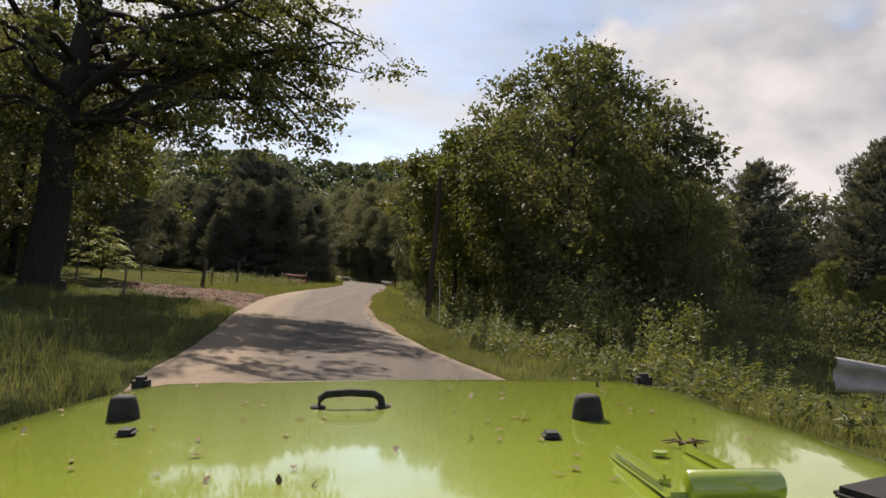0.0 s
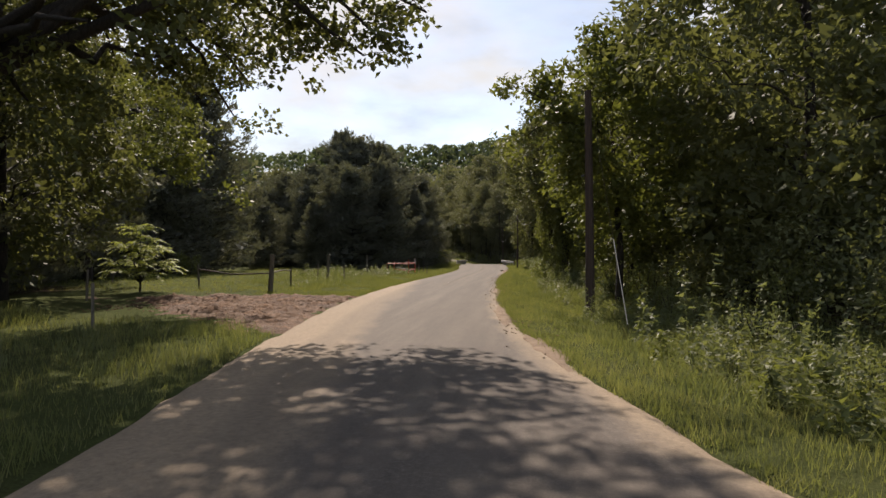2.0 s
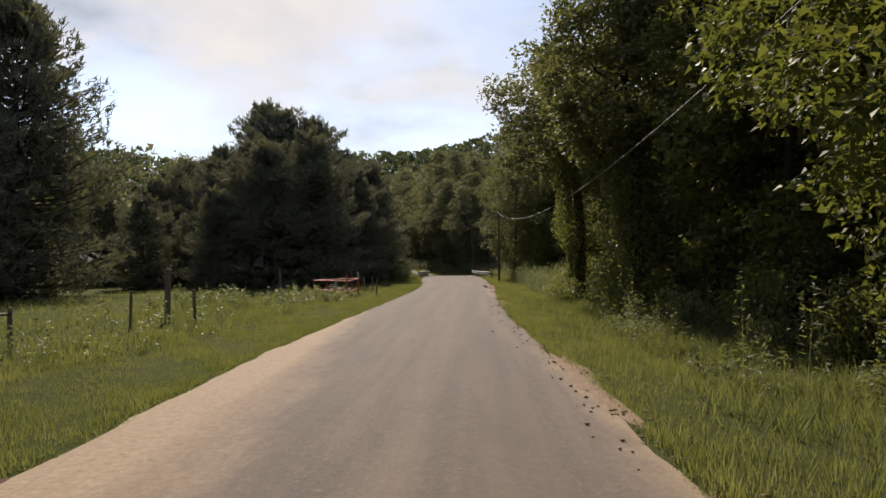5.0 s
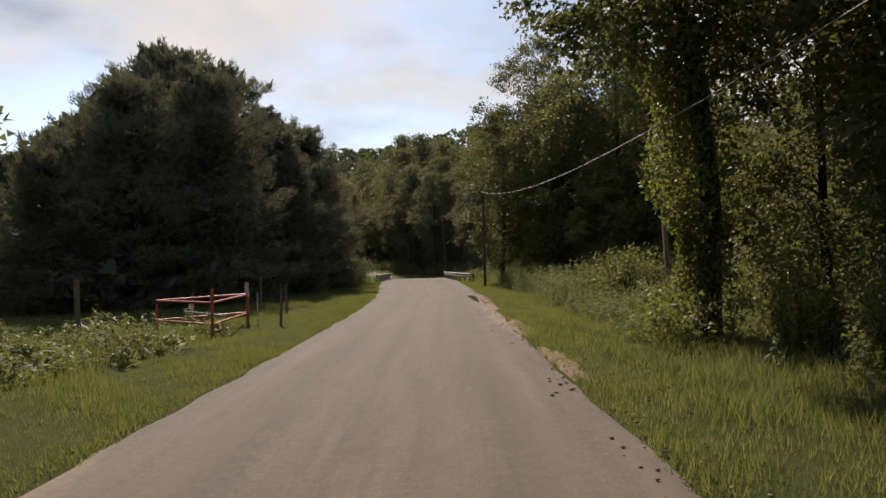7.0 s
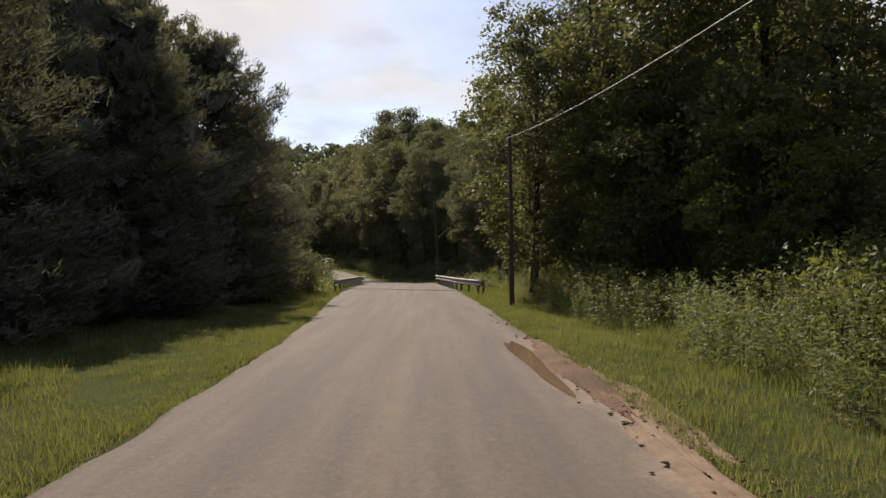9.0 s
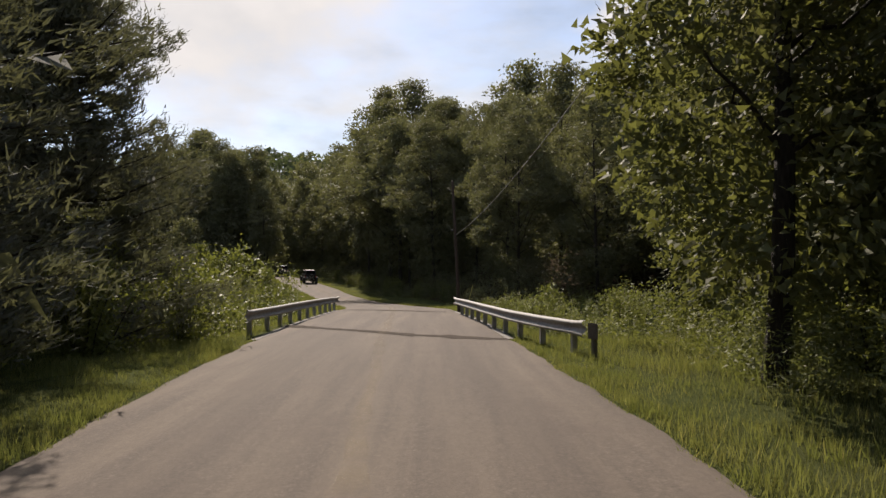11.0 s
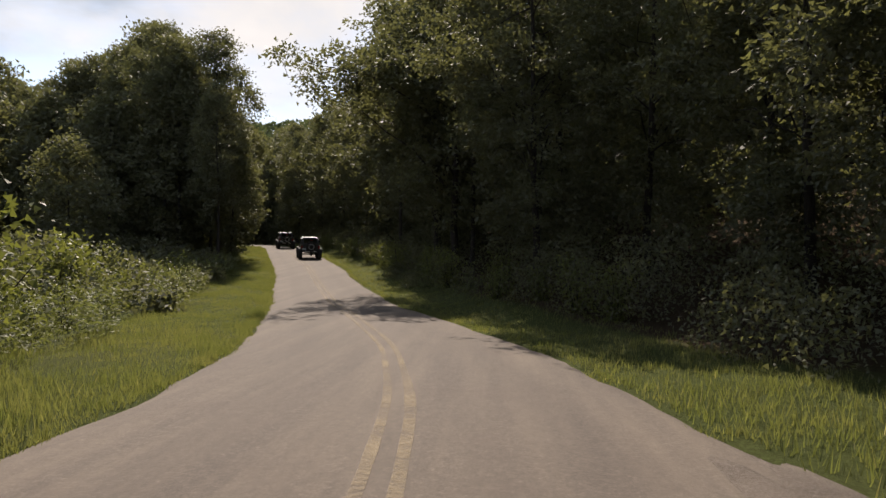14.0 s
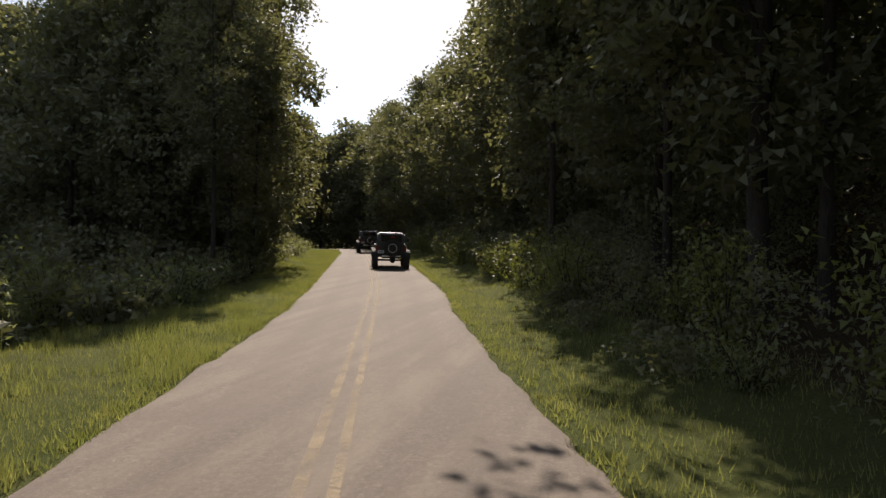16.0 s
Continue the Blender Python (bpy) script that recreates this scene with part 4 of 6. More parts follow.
# beyond the clearing on the right
for x, y, s in ((34, 68, 0.95), (43, 62, 1.05), (50, 74, 1.0), (58, 60, 0.95)):
    pine_a.at(x, y, s)
for x, y, s in ((27, 56, 0.42), (31, 50, 0.5), (38, 54, 0.45), (45, 48, 0.5), (24, 62, 0.6)):
    broad_b.at(x, y, s)
for x, y, s in ((29, 74, 0.75), (38, 80, 0.8), (48, 84, 0.85), (60, 72, 0.8), (26, 84, 0.85), (70, 62, 0.8), (66, 50, 0.7), (78, 45, 0.8)):
    fill_a.at(x, y, s)
# right side before the bridge
for x, y, s in ((0.8, 114.0, 0.88), (5.2, 107.5, 0.92), (8.3, 104, 1.14), (12.5, 116, 1.1), (10.2, 103.0, 0.92)):
    broad_c.at(x, y, s)
for x, y, s in ((4.6, 108.5, 0.8), (6.5, 101.5, 0.6)):
    broad_b.at(x, y, s)
for x, y, s in ((5.6, 120.5, 0.98), (9.5, 127, 0.8), (12, 124, 0.95), (11.5, 134, 0.95)):
    tall_b.at(x, y, s * 0.9)
for x, y, s in ((17.5, 110, 0.58), (22, 100, 0.85), (26, 112, 0.86), (18, 120, 1.0), (30, 98, 0.8), (16, 131, 1.1), (22, 92, 0.6)):
    fill_a.at(x, y, s)
for x, y, s in ((-17.4, 95.0, 0.98), (-19.8, 91.5, 0.88), (-23.4, 89.5, 0.6), (-22.0, 95.5, 0.95), (-18.0, 99.5, 0.85), (-15.6, 113.6, 1.0), (-16.4, 122.6, 0.95), (-15.4, 104.0, 0.85)):
    pine_c.at(x, y, s)
# left: pines behind the field
for x, y, s in ((-33.0, 80, 1.12), (-37.0, 76, 1.15), (-39.5, 73, 1.2), (-25.6, 109, 1.08), (-20.4, 107.5, 0.97), (-29.2, 106.5, 0.80), (-17.0, 106.5, 0.77), (-34.0, 104.5, 0.48), (-22.8, 106.0, 1.0), (-37.9, 110.4, 0.64), (-34.4, 111.6, 0.76), (-31.6, 110.0, 0.72)):
    pine_a.at(x, y, s)
for x, y, s in ((-38.5, 101, 0.68), (-22.5, 100.5, 0.8), (-27.0, 100.5, 0.85), (-31.5, 98.5, 0.48), (-30.5, 92, 0.55), (-33, 65, 0.95)):
    pine_b.at(x, y, s)
for x, y, s in ((-36, 30, 0.85), (-38, 42, 0.85), (-31, 15, 0.9), (-40, 55, 0.85), (-48, 88, 0.8), (-52, 104, 0.85), (-46, 112, 0.62), (-38, 118, 0.8)):
    fill_a.at(x, y, s)
for x, y, s in ((-27, 26, 0.9), (-19.5, 22.5, 0.8), (-19.8, 36.8, 0.95)):
    broad_a.at(x, y, s)
for x, y, s in ((-32, 49, 1.0), (-31, 57, 0.85), (-31, 40, 1.0), (-31.5, 71, 0.86), (-36, 64, 0.95)):
    pine_a.at(x, y, s)
for x, y, s in ((-24.0, 34.0, 1.05), (-28.5, 45, 1.15), (-25.8, 39.5, 1.05)):
    pine_c.at(x, y, s)
# left before and after the bridge
for x, y, s in ((-19.5, 134, 0.55), (-24, 140, 0.6), (-27, 150, 0.62), (-22.5, 155, 0.45)):
    broad_b.at(x, y, s)
for x, y, s in ((-31.5, 194, 0.79), (-39.5, 205.0, 0.94), (-49.9, 210.8, 0.84), (-37.5, 197, 0.80), (-61.1, 216.8, 0.80), (-39, 206, 0.95), (-47.5, 213, 0.9), (-44, 203, 0.8)):
    tall_a.at(x, y, s)
for x, y, s in ((-28.8, 197.5, 0.72), (-38.3, 202.6, 1.05), (-30.2, 191.4, 0.82), (-44.6, 201.6, 0.88), (-51.4, 205.0, 0.80), (-33.5, 203, 0.8), (-26.0, 191, 0.5), (-44, 220, 0.95), (-48, 230, 0.95), (-39.5, 214, 0.8), (-52, 240, 1.0)):
    tall_b.at(x, y, s)
for x, y, s in ((-52, 195, 0.75), (-58, 205, 0.85), (-50, 180, 0.62), (-62, 188, 0.75), (-44, 172, 0.5), (-55, 168, 0.6), (-40, 162, 0.5), (-66, 175, 0.9), (-34, 158, 0.42), (-48, 152, 0.65), (-60, 150, 0.8), (-36, 140, 0.6), (-46, 134, 0.7), (-40, 126, 0.65),
                (-32.5, 181, 0.5), (-52.9, 198.8, 0.90), (-58.1, 209.3, 1.05), (-36, 192, 0.75), (-33, 198, 0.75), (-38, 203, 0.85), (-44, 197, 0.8), (-42, 210, 0.9), (-56, 220, 1.0), (-62, 235, 1.0), (-66, 215, 1.0), (-60, 250, 1.1)):
    fill_a.at(x, y, s)
for x, y, s in ((-26.8, 190.5, 0.82), (-28.4, 193.0, 0.9), (-33.8, 195.3, 0.99), (-31.2, 191.0, 0.9), (-25.2, 186.5, 0.6), (-13.0, 189.0, 0.85), (-9.8, 180.0, 0.8), (-7.6, 176.0, 0.85)):
    tall_d.at(x, y, s)
# right of the climb
for x, y, s in ((-4, 178, 0.78), (-10.4, 187.5, 0.95), (-7.2, 190, 1.04), (-12.5, 197, 0.95), (-3, 196, 0.9), (-11, 199, 1.1), (6, 163, 0.75)):
    tall_a.at(x, y, s)
for x, y, s in ((-16.2, 205, 0.85), (-19.6, 213, 0.85), (-24.0, 222, 0.8), (-29, 232, 0.85), (-34.5, 241, 0.8), (-12.5, 208, 1.0), (-12.6, 192.5, 0.7), (-38, 252, 0.95)):
    tall_b.at(x, y, s)
for x, y, s in ((8, 155, 0.75), (12, 165, 0.75), (10, 178, 0.75), (4, 186, 0.8), (-1, 206, 1.0), (-10, 212, 1.1), (-16, 222, 1.1), (-22, 234, 1.1), (-30, 246, 1.1), (14, 148, 0.8), (18, 158, 0.8), (16, 140, 0.8), (8, 200, 1.1), (20, 172, 0.8), (-4, 226, 1.1), (-12, 240, 1.1),
                (-43, 258, 0.9), (-52, 262, 0.9), (-47, 266, 1.0), (-57, 258, 0.9), (-42, 262, 1.1), (-50, 268, 1.1), (-56, 262, 1.1), (-48, 280, 1.2), (-64, 275, 1.2), (-36, 272, 1.2), (-72, 262, 1.2), (-26, 262, 1.2)):
    fill_a.at(x, y, s)

for x, y, s, turn in ((-4.6, 170.5, 0.95, 200), (-5.0, 165.5, 0.82, 20), (1.6, 161.0, 0.85, 250), (-1.2, 164.5, 0.85, 160), (-9.8, 182.5, 0.95, 170), (0.8, 156.5, 0.8, 40), (0.9, 151.3, 0.7, 110), (5.5, 147.5, 0.74, 300), (-3.5, 172.0, 0.95, 90), (3.7, 114.6, 1.05, 150)):
    tall_c.at(x, y, s, turn)
tall_e.at(-8.5, 176.5, 1.0, 0)
# bushes along the verges
for y in np.arange(18, 72, 3.4):
    d = 4.2 + 1.5 * rng.random() + max(0, 24 - y) * 0.1
    (bush_a if rng.random() < 0.6 else bush_c).at(R(y, d), y + rng.normal() * 0.3, rng.uniform(0.5, 0.85))
for y in np.arange(39, 71, 1.7):
    (bush_a if rng.random() < 0.7 else bush_c).at(R(y, 4.6 + 1.2 * rng.random()), y, rng.uniform(0.65, 1.05))
for y in np.arange(20, 120, 4.2):
    bush_b.at(R(y, 6.6 + 1.6 * rng.random()), y, rng.uniform(0.5, 0.85))
for y in np.arange(70, 120, 1.5):
    (bush_a if rng.random() < 0.5 else bush_c).at(R(y, 4.2 + 1.6 * rng.random()), y, rng.uniform(0.65, 1.1) * (0.65 if y < 88 else 1.0))
for _ in range(26):
    y = rng.uniform(72, 100)
    bush_a.at(R(y, rng.uniform(5.5, 13)), y, rng.uniform(0.8, 1.4) * (0.6 if y < 88 else 1.0))
for y in np.arange(119, 147, 1.5):
    bush_a.at(R(y, 2.5 + rng.random() * 1.2), y, rng.uniform(0.5, 0.85), z=float(level(y)) - (1.1 if y < 127 else 0.55))
    bush_b.at(R(y, 4.6 + rng.random() * 4), y, rng.uniform(0.5, 0.9), z=float(level(y)) - (1.6 if y < 127 else 0.7))
    bush_a.at(Lf(y, 1.9 + rng.random() * 1.2), y, rng.uniform(0.6, 1.0), z=float(level(y)) - 1.2)
    bush_b.at(Lf(y, 4.0 + rng.random() * 5), y + rng.normal(), rng.uniform(0.8, 1.55), z=float(level(y)) - 1.3)
for x, y, s in ((-13.0, 118.5, 1.0), (-12.2, 122.5, 1.05), (-14.5, 121.5, 1.2), (-12.6, 113, 0.7), (-15.8, 126, 1.4), (-17.5, 139, 1.5), (-17.6, 148.0, 1.7), (-19.4, 146.4, 1.5), (-15.8, 150.2, 1.25), (-15.2, 140.5, 1.3), (-14.0, 130, 1.2)):
    bush_b.at(x, y, s)
for y in np.arange(148, 176, 1.6):
    if rng.random() < 0.7:
        (bush_a if rng.random() < 0.55 else bush_c).at(Lf(y, 4.2 + 1.6 * rng.random()), y, rng.uniform(0.5, 1.15))
    bush_b.at(Lf(y, 6.8 + 3.5 * rng.random()), y, rng.uniform(0.45, 1.45))
for y in np.arange(176, 222, 2.2):
    bush_c.at(Lf(y, 3.3 + 0.8 * rng.random()), y, rng.uniform(0.7, 1.1))
for y in np.arange(158, 232, 2.0):
    (bush_a if rng.random() < 0.5 else bush_c).at(R(y, (3.2 if y < 168 else 2.5) + 1.2 * rng.random()), y, rng.uniform(0.6, 1.0))
for x, y, s in ((-24.5, 43, 0.6), (-26, 46, 0.7), (-21.5, 36, 0.5), (-21.5, 29.5, 0.8), (-26, 64, 0.8)):
    bush_b.at(x, y, s)

for x, y, s in ((4.4, 119.4, 1.0), (5.4, 124.0, 0.95), (4.9, 112.6, 1.0), (5.2, 73.2, 0.92), (5.8, 67.2, 0.86)):
    broad_d.at(x, y, s)
broad_d.plant("tree draped in leafy vines down to the ground", "tree", "vine-draped trees")
broad_a.plant("dense leafy broadleaf tree, shaded side dark green", "tree", "roadside trees")
big_round.plant("broad round-topped leafy tree, its far side in shade", "tree", "roadside trees")
slim.plant("slender tree with drooping leaves over a utility pole", "tree", "roadside trees")
broad_b.plant("young broadleaf tree with light green leaves", "tree", "roadside trees")
broad_c.plant("tall broadleaf tree with an uneven dark crown", "tree", "roadside trees")
tall_a.plant("tall forest tree with backlit crown", "tree", "forest trees")
tall_c.plant("forest tree with fine leaves, a bough over the road", "tree", "forest trees")
tall_e.plant("forest tree with a long leafy bough reaching across the road", "tree", "forest trees")
tall_d.plant("slender forest tree with a bare lower trunk", "tree", "forest trees")
tall_b.plant("slender forest tree with backlit crown", "tree", "forest trees")
fill_a.plant("dark green forest tree in deep shade", "tree", "forest trees")
pine_a.plant("tall dark white pine with level boughs", "pine", "pines by the field")
pine_b.plant("dark white pine with boughs to the ground", "pine", "pines by the field")
pine_c.plant("dark feathery white pine close to the road", "pine", "pines by the field")
bush_a.plant("bushy green roadside shrub", "shrub", "roadside shrubs")
bush_b.plant("broad leafy sunlit shrub", "shrub", "roadside shrubs")
bush_c.plant("low weedy grey-green shrub", "shrub", "roadside shrubs")

# deep woods behind the edge trees, and undergrowth


def woods(name, x, y, height, radius, per, leaf, seed, mat, label, low=0.0):
    rg = np.random.default_rng(seed)
    n = len(x)
    h = height * rg.uniform(0.75, 1.2, n)
    r = radius * rg.uniform(0.8, 1.2, n)
    t = rg.random((n, per)) ** 0.8
    a = rg.uniform(0, 6.28, (n, per))
    d = r[:, None] * np.sqrt(rg.random((n, per))) * (1.05 - 0.75 * t ** 2.5) * (1 + 0.3 * np.sin(3 * a + 9 * t))
    z = land(x, y)
    c = np.stack([x[:, None] + np.cos(a) * d, y[:, None] + np.sin(a) * d, z[:, None] + low + t * h[:, None]], -1).reshape(-1, 3)
    ob = new(name, mesh_np(name, *leaves(c, leaf, leaf * 0.7, rg), mat))
    return tagged(ob, label, "woods", kind="stuff")


def scatter(n, xa, xb, ya, yb, seed, keep):
    rg = np.random.default_rng(seed)
    x, y = rg.uniform(xa, xb, n), rg.uniform(ya, yb, n)
    k = keep(x, y)
    return x[k], y[k]


x, y = scatter(420, 2, 75, 140, 300, 61, lambda x, y: x - right_edge(y) > 22)
woods("deep_woods", x, y, 14, 4.8, 170, 1.0, 62, M_FOREST, "deep dark woods up the slope")
x, y = scatter(520, -130, -20, 120, 330, 63, lambda x, y: (left_edge(y) - x > 24) & (x > -130))
woods("deep_woods", x, y, 13, 4.8, 150, 1.05, 64, M_FOREST, "deep dark woods beyond the verge")
x, y = scatter(260, -120, 60, 285, 400, 65, lambda x, y: x > -500)
woods("deep_woods", x, y, 20, 5.5, 105, 1.50, 66, M_FOREST, "woods closing the valley")
x, y = scatter(300, 14, 130, 20, 150, 67, lambda x, y: (x + 0.35 * y > 66) | ((x > 20) & (y > 92)))
woods("deep_woods", x, y, 13, 4.5, 150, 0.95, 68, M_FOREST, "woods behind the clearing")
x, y = scatter(260, -130, -30, -10, 125, 69, lambda x, y: x < -42 + 0.1 * np.abs(y - 60))
woods("deep_woods", x, y, 13, 4.5, 150, 0.95, 70, M_FOREST, "woods behind the field")
x, y = scatter(2600, -45, 16, 148, 240, 71, lambda x, y: (x - right_edge(y) > 2.9 - 0.9 * step(164, 174, y) + 1.0 * step(184, 192, y)) & (x - right_edge(y) < 17))
d = x - right_edge(y)
near = (d < 8) & (y < 190)
woods("undergrowth", x[near], y[near], 0.6 + 1.9 * step(1.6, 6.0, d[near]), 0.5 + 0.8 * step(1.8, 5.0, d[near]), 330, 0.095, 171, M_FOREST, "dense shaded undergrowth close to the road")
x, y, d = x[~near], y[~near], d[~near]
woods("undergrowth", x, y, 0.7 + 2.0 * step(1.6, 6.0, d), 0.45 + 0.8 * step(1.8, 5.0, d), 110, 0.19, 72, M_FOREST, "shaded undergrowth on the wooded slope")
x, y = scatter(2500, -68, -15, 160, 262, 73, lambda x, y: (left_edge(y) - x > 3.0) & (left_edge(y) - x < 20))
d = left_edge(y) - x
woods("undergrowth", x, y, 0.6 + 2.4 * step(2.6, 9.0, d), 0.45 + 0.8 * step(2.8, 6.0, d), 95, 0.22, 74, M_FOREST, "shaded undergrowth under the trees")
x, y = scatter(1000, 0, 22, 26, 125, 75, lambda x, y: (x - right_edge(y) > 6.5) & ((y < 78) | (y > 100)))
woods("undergrowth", x, y, 2.6, 1.2, 190, 0.14, 76, M_BROAD, "shaded undergrowth under the roadside trees")

x, y = scatter(700, -85, -22, 246, 300, 93, lambda x, y: (y > 258) | (x < left_edge(y) - 2.5) | (x > right_edge(y) + 2.0))
woods("undergrowth", x, y, 4.0, 2.0, 70, 0.5, 94, M_FOREST, "dark undergrowth beyond the crest of the road")
x, y = scatter(1100, -25, 45, 146, 235, 91, lambda x, y: (x - right_edge(y) > 15) & (x - right_edge(y) < 42))
woods("undergrowth", x, y, 3.2, 1.8, 70, 0.55, 92, M_FOREST, "shaded undergrowth higher up the slope")

# far wooded hills
rng = np.random.default_rng(9)
hx = rng.uniform(-700, 620, 1900)
hd = rng.uniform(0, 1, 1900)
hy = 480 + 320 * hd
top = 88 + 34 * np.exp(-((hx + 60) / 260) ** 2) + 14 * np.sin(hx / 90.0) + 6 * np.sin(hx / 37.0)
hz = 6 + top * step(0.0, 0.95, hd)
per = 40
u = rng.normal(size=(1900 * per, 3))
u /= np.linalg.norm(u, axis=1, keepdims=True)
size = np.repeat(rng.uniform(5.5, 9.0, 1900), per)[:, None]
at = np.repeat(np.stack([hx, hy, hz], 1), per, 0) + u * size * np.array([1, 1, 1.1])
hill = new("far_hill_woods", mesh_np("far_hill_woods", *leaves(at, 4.6, 3.8, rng, 0.2, 0.4), M_HILL))
tagged(hill, "hazy wooded hill on the horizon", "woods", kind="stuff")
gx2, gy2 = np.meshgrid(np.linspace(-800, 720, 60), np.linspace(440, 820, 20))
t2 = 88 + 34 * np.exp(-((gx2 + 60) / 260) ** 2) + 14 * np.sin(gx2 / 90.0) + 6 * np.sin(gx2 / 37.0)
gz2 = -4 + t2 * step(470, 800, gy2)
ii, jj = np.meshgrid(np.arange(19), np.arange(59), indexing="ij")
quads = np.stack([ii * 60 + jj, ii * 60 + jj + 1, (ii + 1) * 60 + jj + 1, (ii + 1) * 60 + jj], -1).reshape(-1, 4)
slope = new("backdrop", mesh_np("backdrop", np.stack([gx2, gy2, gz2], -1).reshape(-1, 3), quads, M_HILL, True))
tagged(slope, "slope of the distant wooded hill", "hill", kind="structure")

# grass on the verges and the field


def blades(name, x, y, height, width, mat, seed, label, per=2, lean=0.45):
    rg = np.random.default_rng(seed)
    x, y = np.repeat(x, per) + rg.normal(size=len(x) * per) * 0.05, np.repeat(y, per) + rg.normal(size=len(y) * per) * 0.05
    z = land(x, y) - 0.02
    h = np.repeat(height, per) * rg.uniform(0.5, 1.25, len(x))
    a, b = rg.uniform(0, 6.28, len(x)), rg.uniform(0, 6.28, len(x))
    s = np.stack([np.cos(a), np.sin(a), 0 * a], 1) * width * 0.5
    base = np.stack([x, y, z], 1)
    bend = np.stack([np.cos(b), np.sin(b), 0 * b], 1) * (h * lean * rg.uniform(0.3, 1.2, len(x)))[:, None]
    up = np.stack([0 * h, 0 * h, h], 1)
    v = np.stack([base - s, base + s, base + up + bend], 1).reshape(-1, 3)
    ob = new(name, mesh_np(name, v, np.arange(len(v)).reshape(-1, 3), mat))
    return tagged(ob, label, "grass", kind="stuff")


def verge_points(n, ya, yb, da, db, side, seed, power=1.0, clumps=False):
    rg = np.random.default_rng(seed)
    y = rg.uniform(ya, yb, n)
    d = da + (db - da) * rg.random(n) ** power
    x = right_edge(y) + d if side > 0 else left_edge(y) - d
    k = wave(x * 0.8 + seed, y * 0.8) > (0.05 if clumps else -99)
    return x[k], y[k]


x, y = verge_points(74000, 8, 122, 0.05, 4.6, 1, 1, 1.4)
blades("verge_grass", x, y, 0.10 + 0.10 * np.clip(wave(x * 1.2, y * 1.2) + 0.4, 0, 1.2) + 0.16 * step(1, 4, x - right_edge(y)), 0.012, M_GRASS, 2, "rough green verge grass beside the road")
x, y = verge_points(22000, 146, 226, 0.1, 3.8, 1, 3, 1.2)
blades("verge_grass", x, y, np.full(len(x), 0.13), 0.016, M_GRASS, 4, "short shaded verge grass beside the road")
x, y = verge_points(62000, 143, 226, 0.05, 4.0, -1, 5, 1.4)
blades("verge_grass", x, y, 0.09 + 0.12 * np.clip(wave(x * 1.2, y * 1.2) + 0.4, 0, 1.2), 0.012, M_GRASS, 6, "bright sunlit verge grass beside the road")
x, y = verge_points(72000, 42, 122, 0.05, 4.6, -1, 7, 1.3)
blades("verge_grass", x, y, 0.07 + 0.10 * np.clip(wave(x * 1.2, y * 1.2) + 0.4, 0, 1.2), 0.012, M_GRASS, 8, "short verge grass beside the road")
x, y = verge_points(19000, 6, 34.0, 0.1, 13.0, -1, 9, 1.3)
k_ = y < 28.2 + 0.50 * (left_edge(y) - x)
x, y = x[k_], y[k_]
blades("verge_grass", x, y, 0.12 + 0.22 * np.clip(wave(x * 1.1, y * 1.1) + 0.3, 0, 1.3), 0.014, M_GRASS, 10, "rough tufty grass under the oak, dappled with sun")
for side, ya, yb, n, sd in ((1, 18, 118, 9000, 61), (-1, 42, 120, 8000, 63), (1, 146, 226, 5000, 65), (-1, 143, 226, 7000, 67)):
    x, y = verge_points(n, ya, yb, -0.16, 0.35, side, sd)
    ragged = wave(x * 0.2, y * 1.1) + 0.6 * wave(x, y * 2.3) > -0.1
    blades("verge_grass", x[ragged], y[ragged], np.full(int(ragged.sum()), 0.10), 0.016, M_GRASS, sd + 1, "short grass creeping over the asphalt edge", 2, 0.8)
x, y = verge_points(420, 12, 31, 1.2, 11.0, -1, 35)
k_ = (wave(x * 0.9, y * 0.9) > 0.1) & (y < 27.5 + 0.5 * (left_edge(y) - x))
blades("verge_weeds", np.repeat(x[k_], 14) + np.tile(np.linspace(-0.12, 0.12, 14), int(k_.sum())), np.repeat(y[k_], 14), np.full(int(k_.sum()) * 14, 0.36), 0.022, M_WEED, 36, "taller grey-green tufts in the shaded grass")
x, y = verge_points(16000, 43, 104, 3.0, 20.0, -1, 11, 1.4)
blades("field_grass", x, y, np.full(len(x), 0.26), 0.016, M_GRASS, 12, "tall field grass behind the fence")
x, y = verge_points(5000, 15, 70, 9.0, 45.0, 1, 13, 1.2)
k_ = x > 12
blades("field_grass", x[k_], y[k_], np.full(int(k_.sum()), 0.5), 0.05, M_GRASS, 14, "tall grass of the clearing")
x, y = verge_points(2600, 50, 72, 2.6, 9.0, -1, 15, clumps=True)
blades("field_grass", x, y, 0.55 + 0.35 * np.clip(wave(x * 0.8, y * 0.8), 0, 1), 0.024, M_WEED, 16, "tall seeding grass by the fence")


for side, sd in ((1, 31), (-1, 33)):
    x, y = verge_points(5000, 119, 149, 0.25, 2.6, side, sd)
    blades("verge_grass", x, y, np.full(len(x), 0.20), 0.016, M_GRASS, sd + 1, "rough grass beside the bridge rail")


x, y = verge_points(7000, 16, 76, 1.0, 4.6, 1, 51, clumps=True)
blades("coarse_grass", x, y, np.full(len(x), 0.36), 0.026, M_WEED, 52, "coarse long grass and weeds on the verge", 2, 0.7)


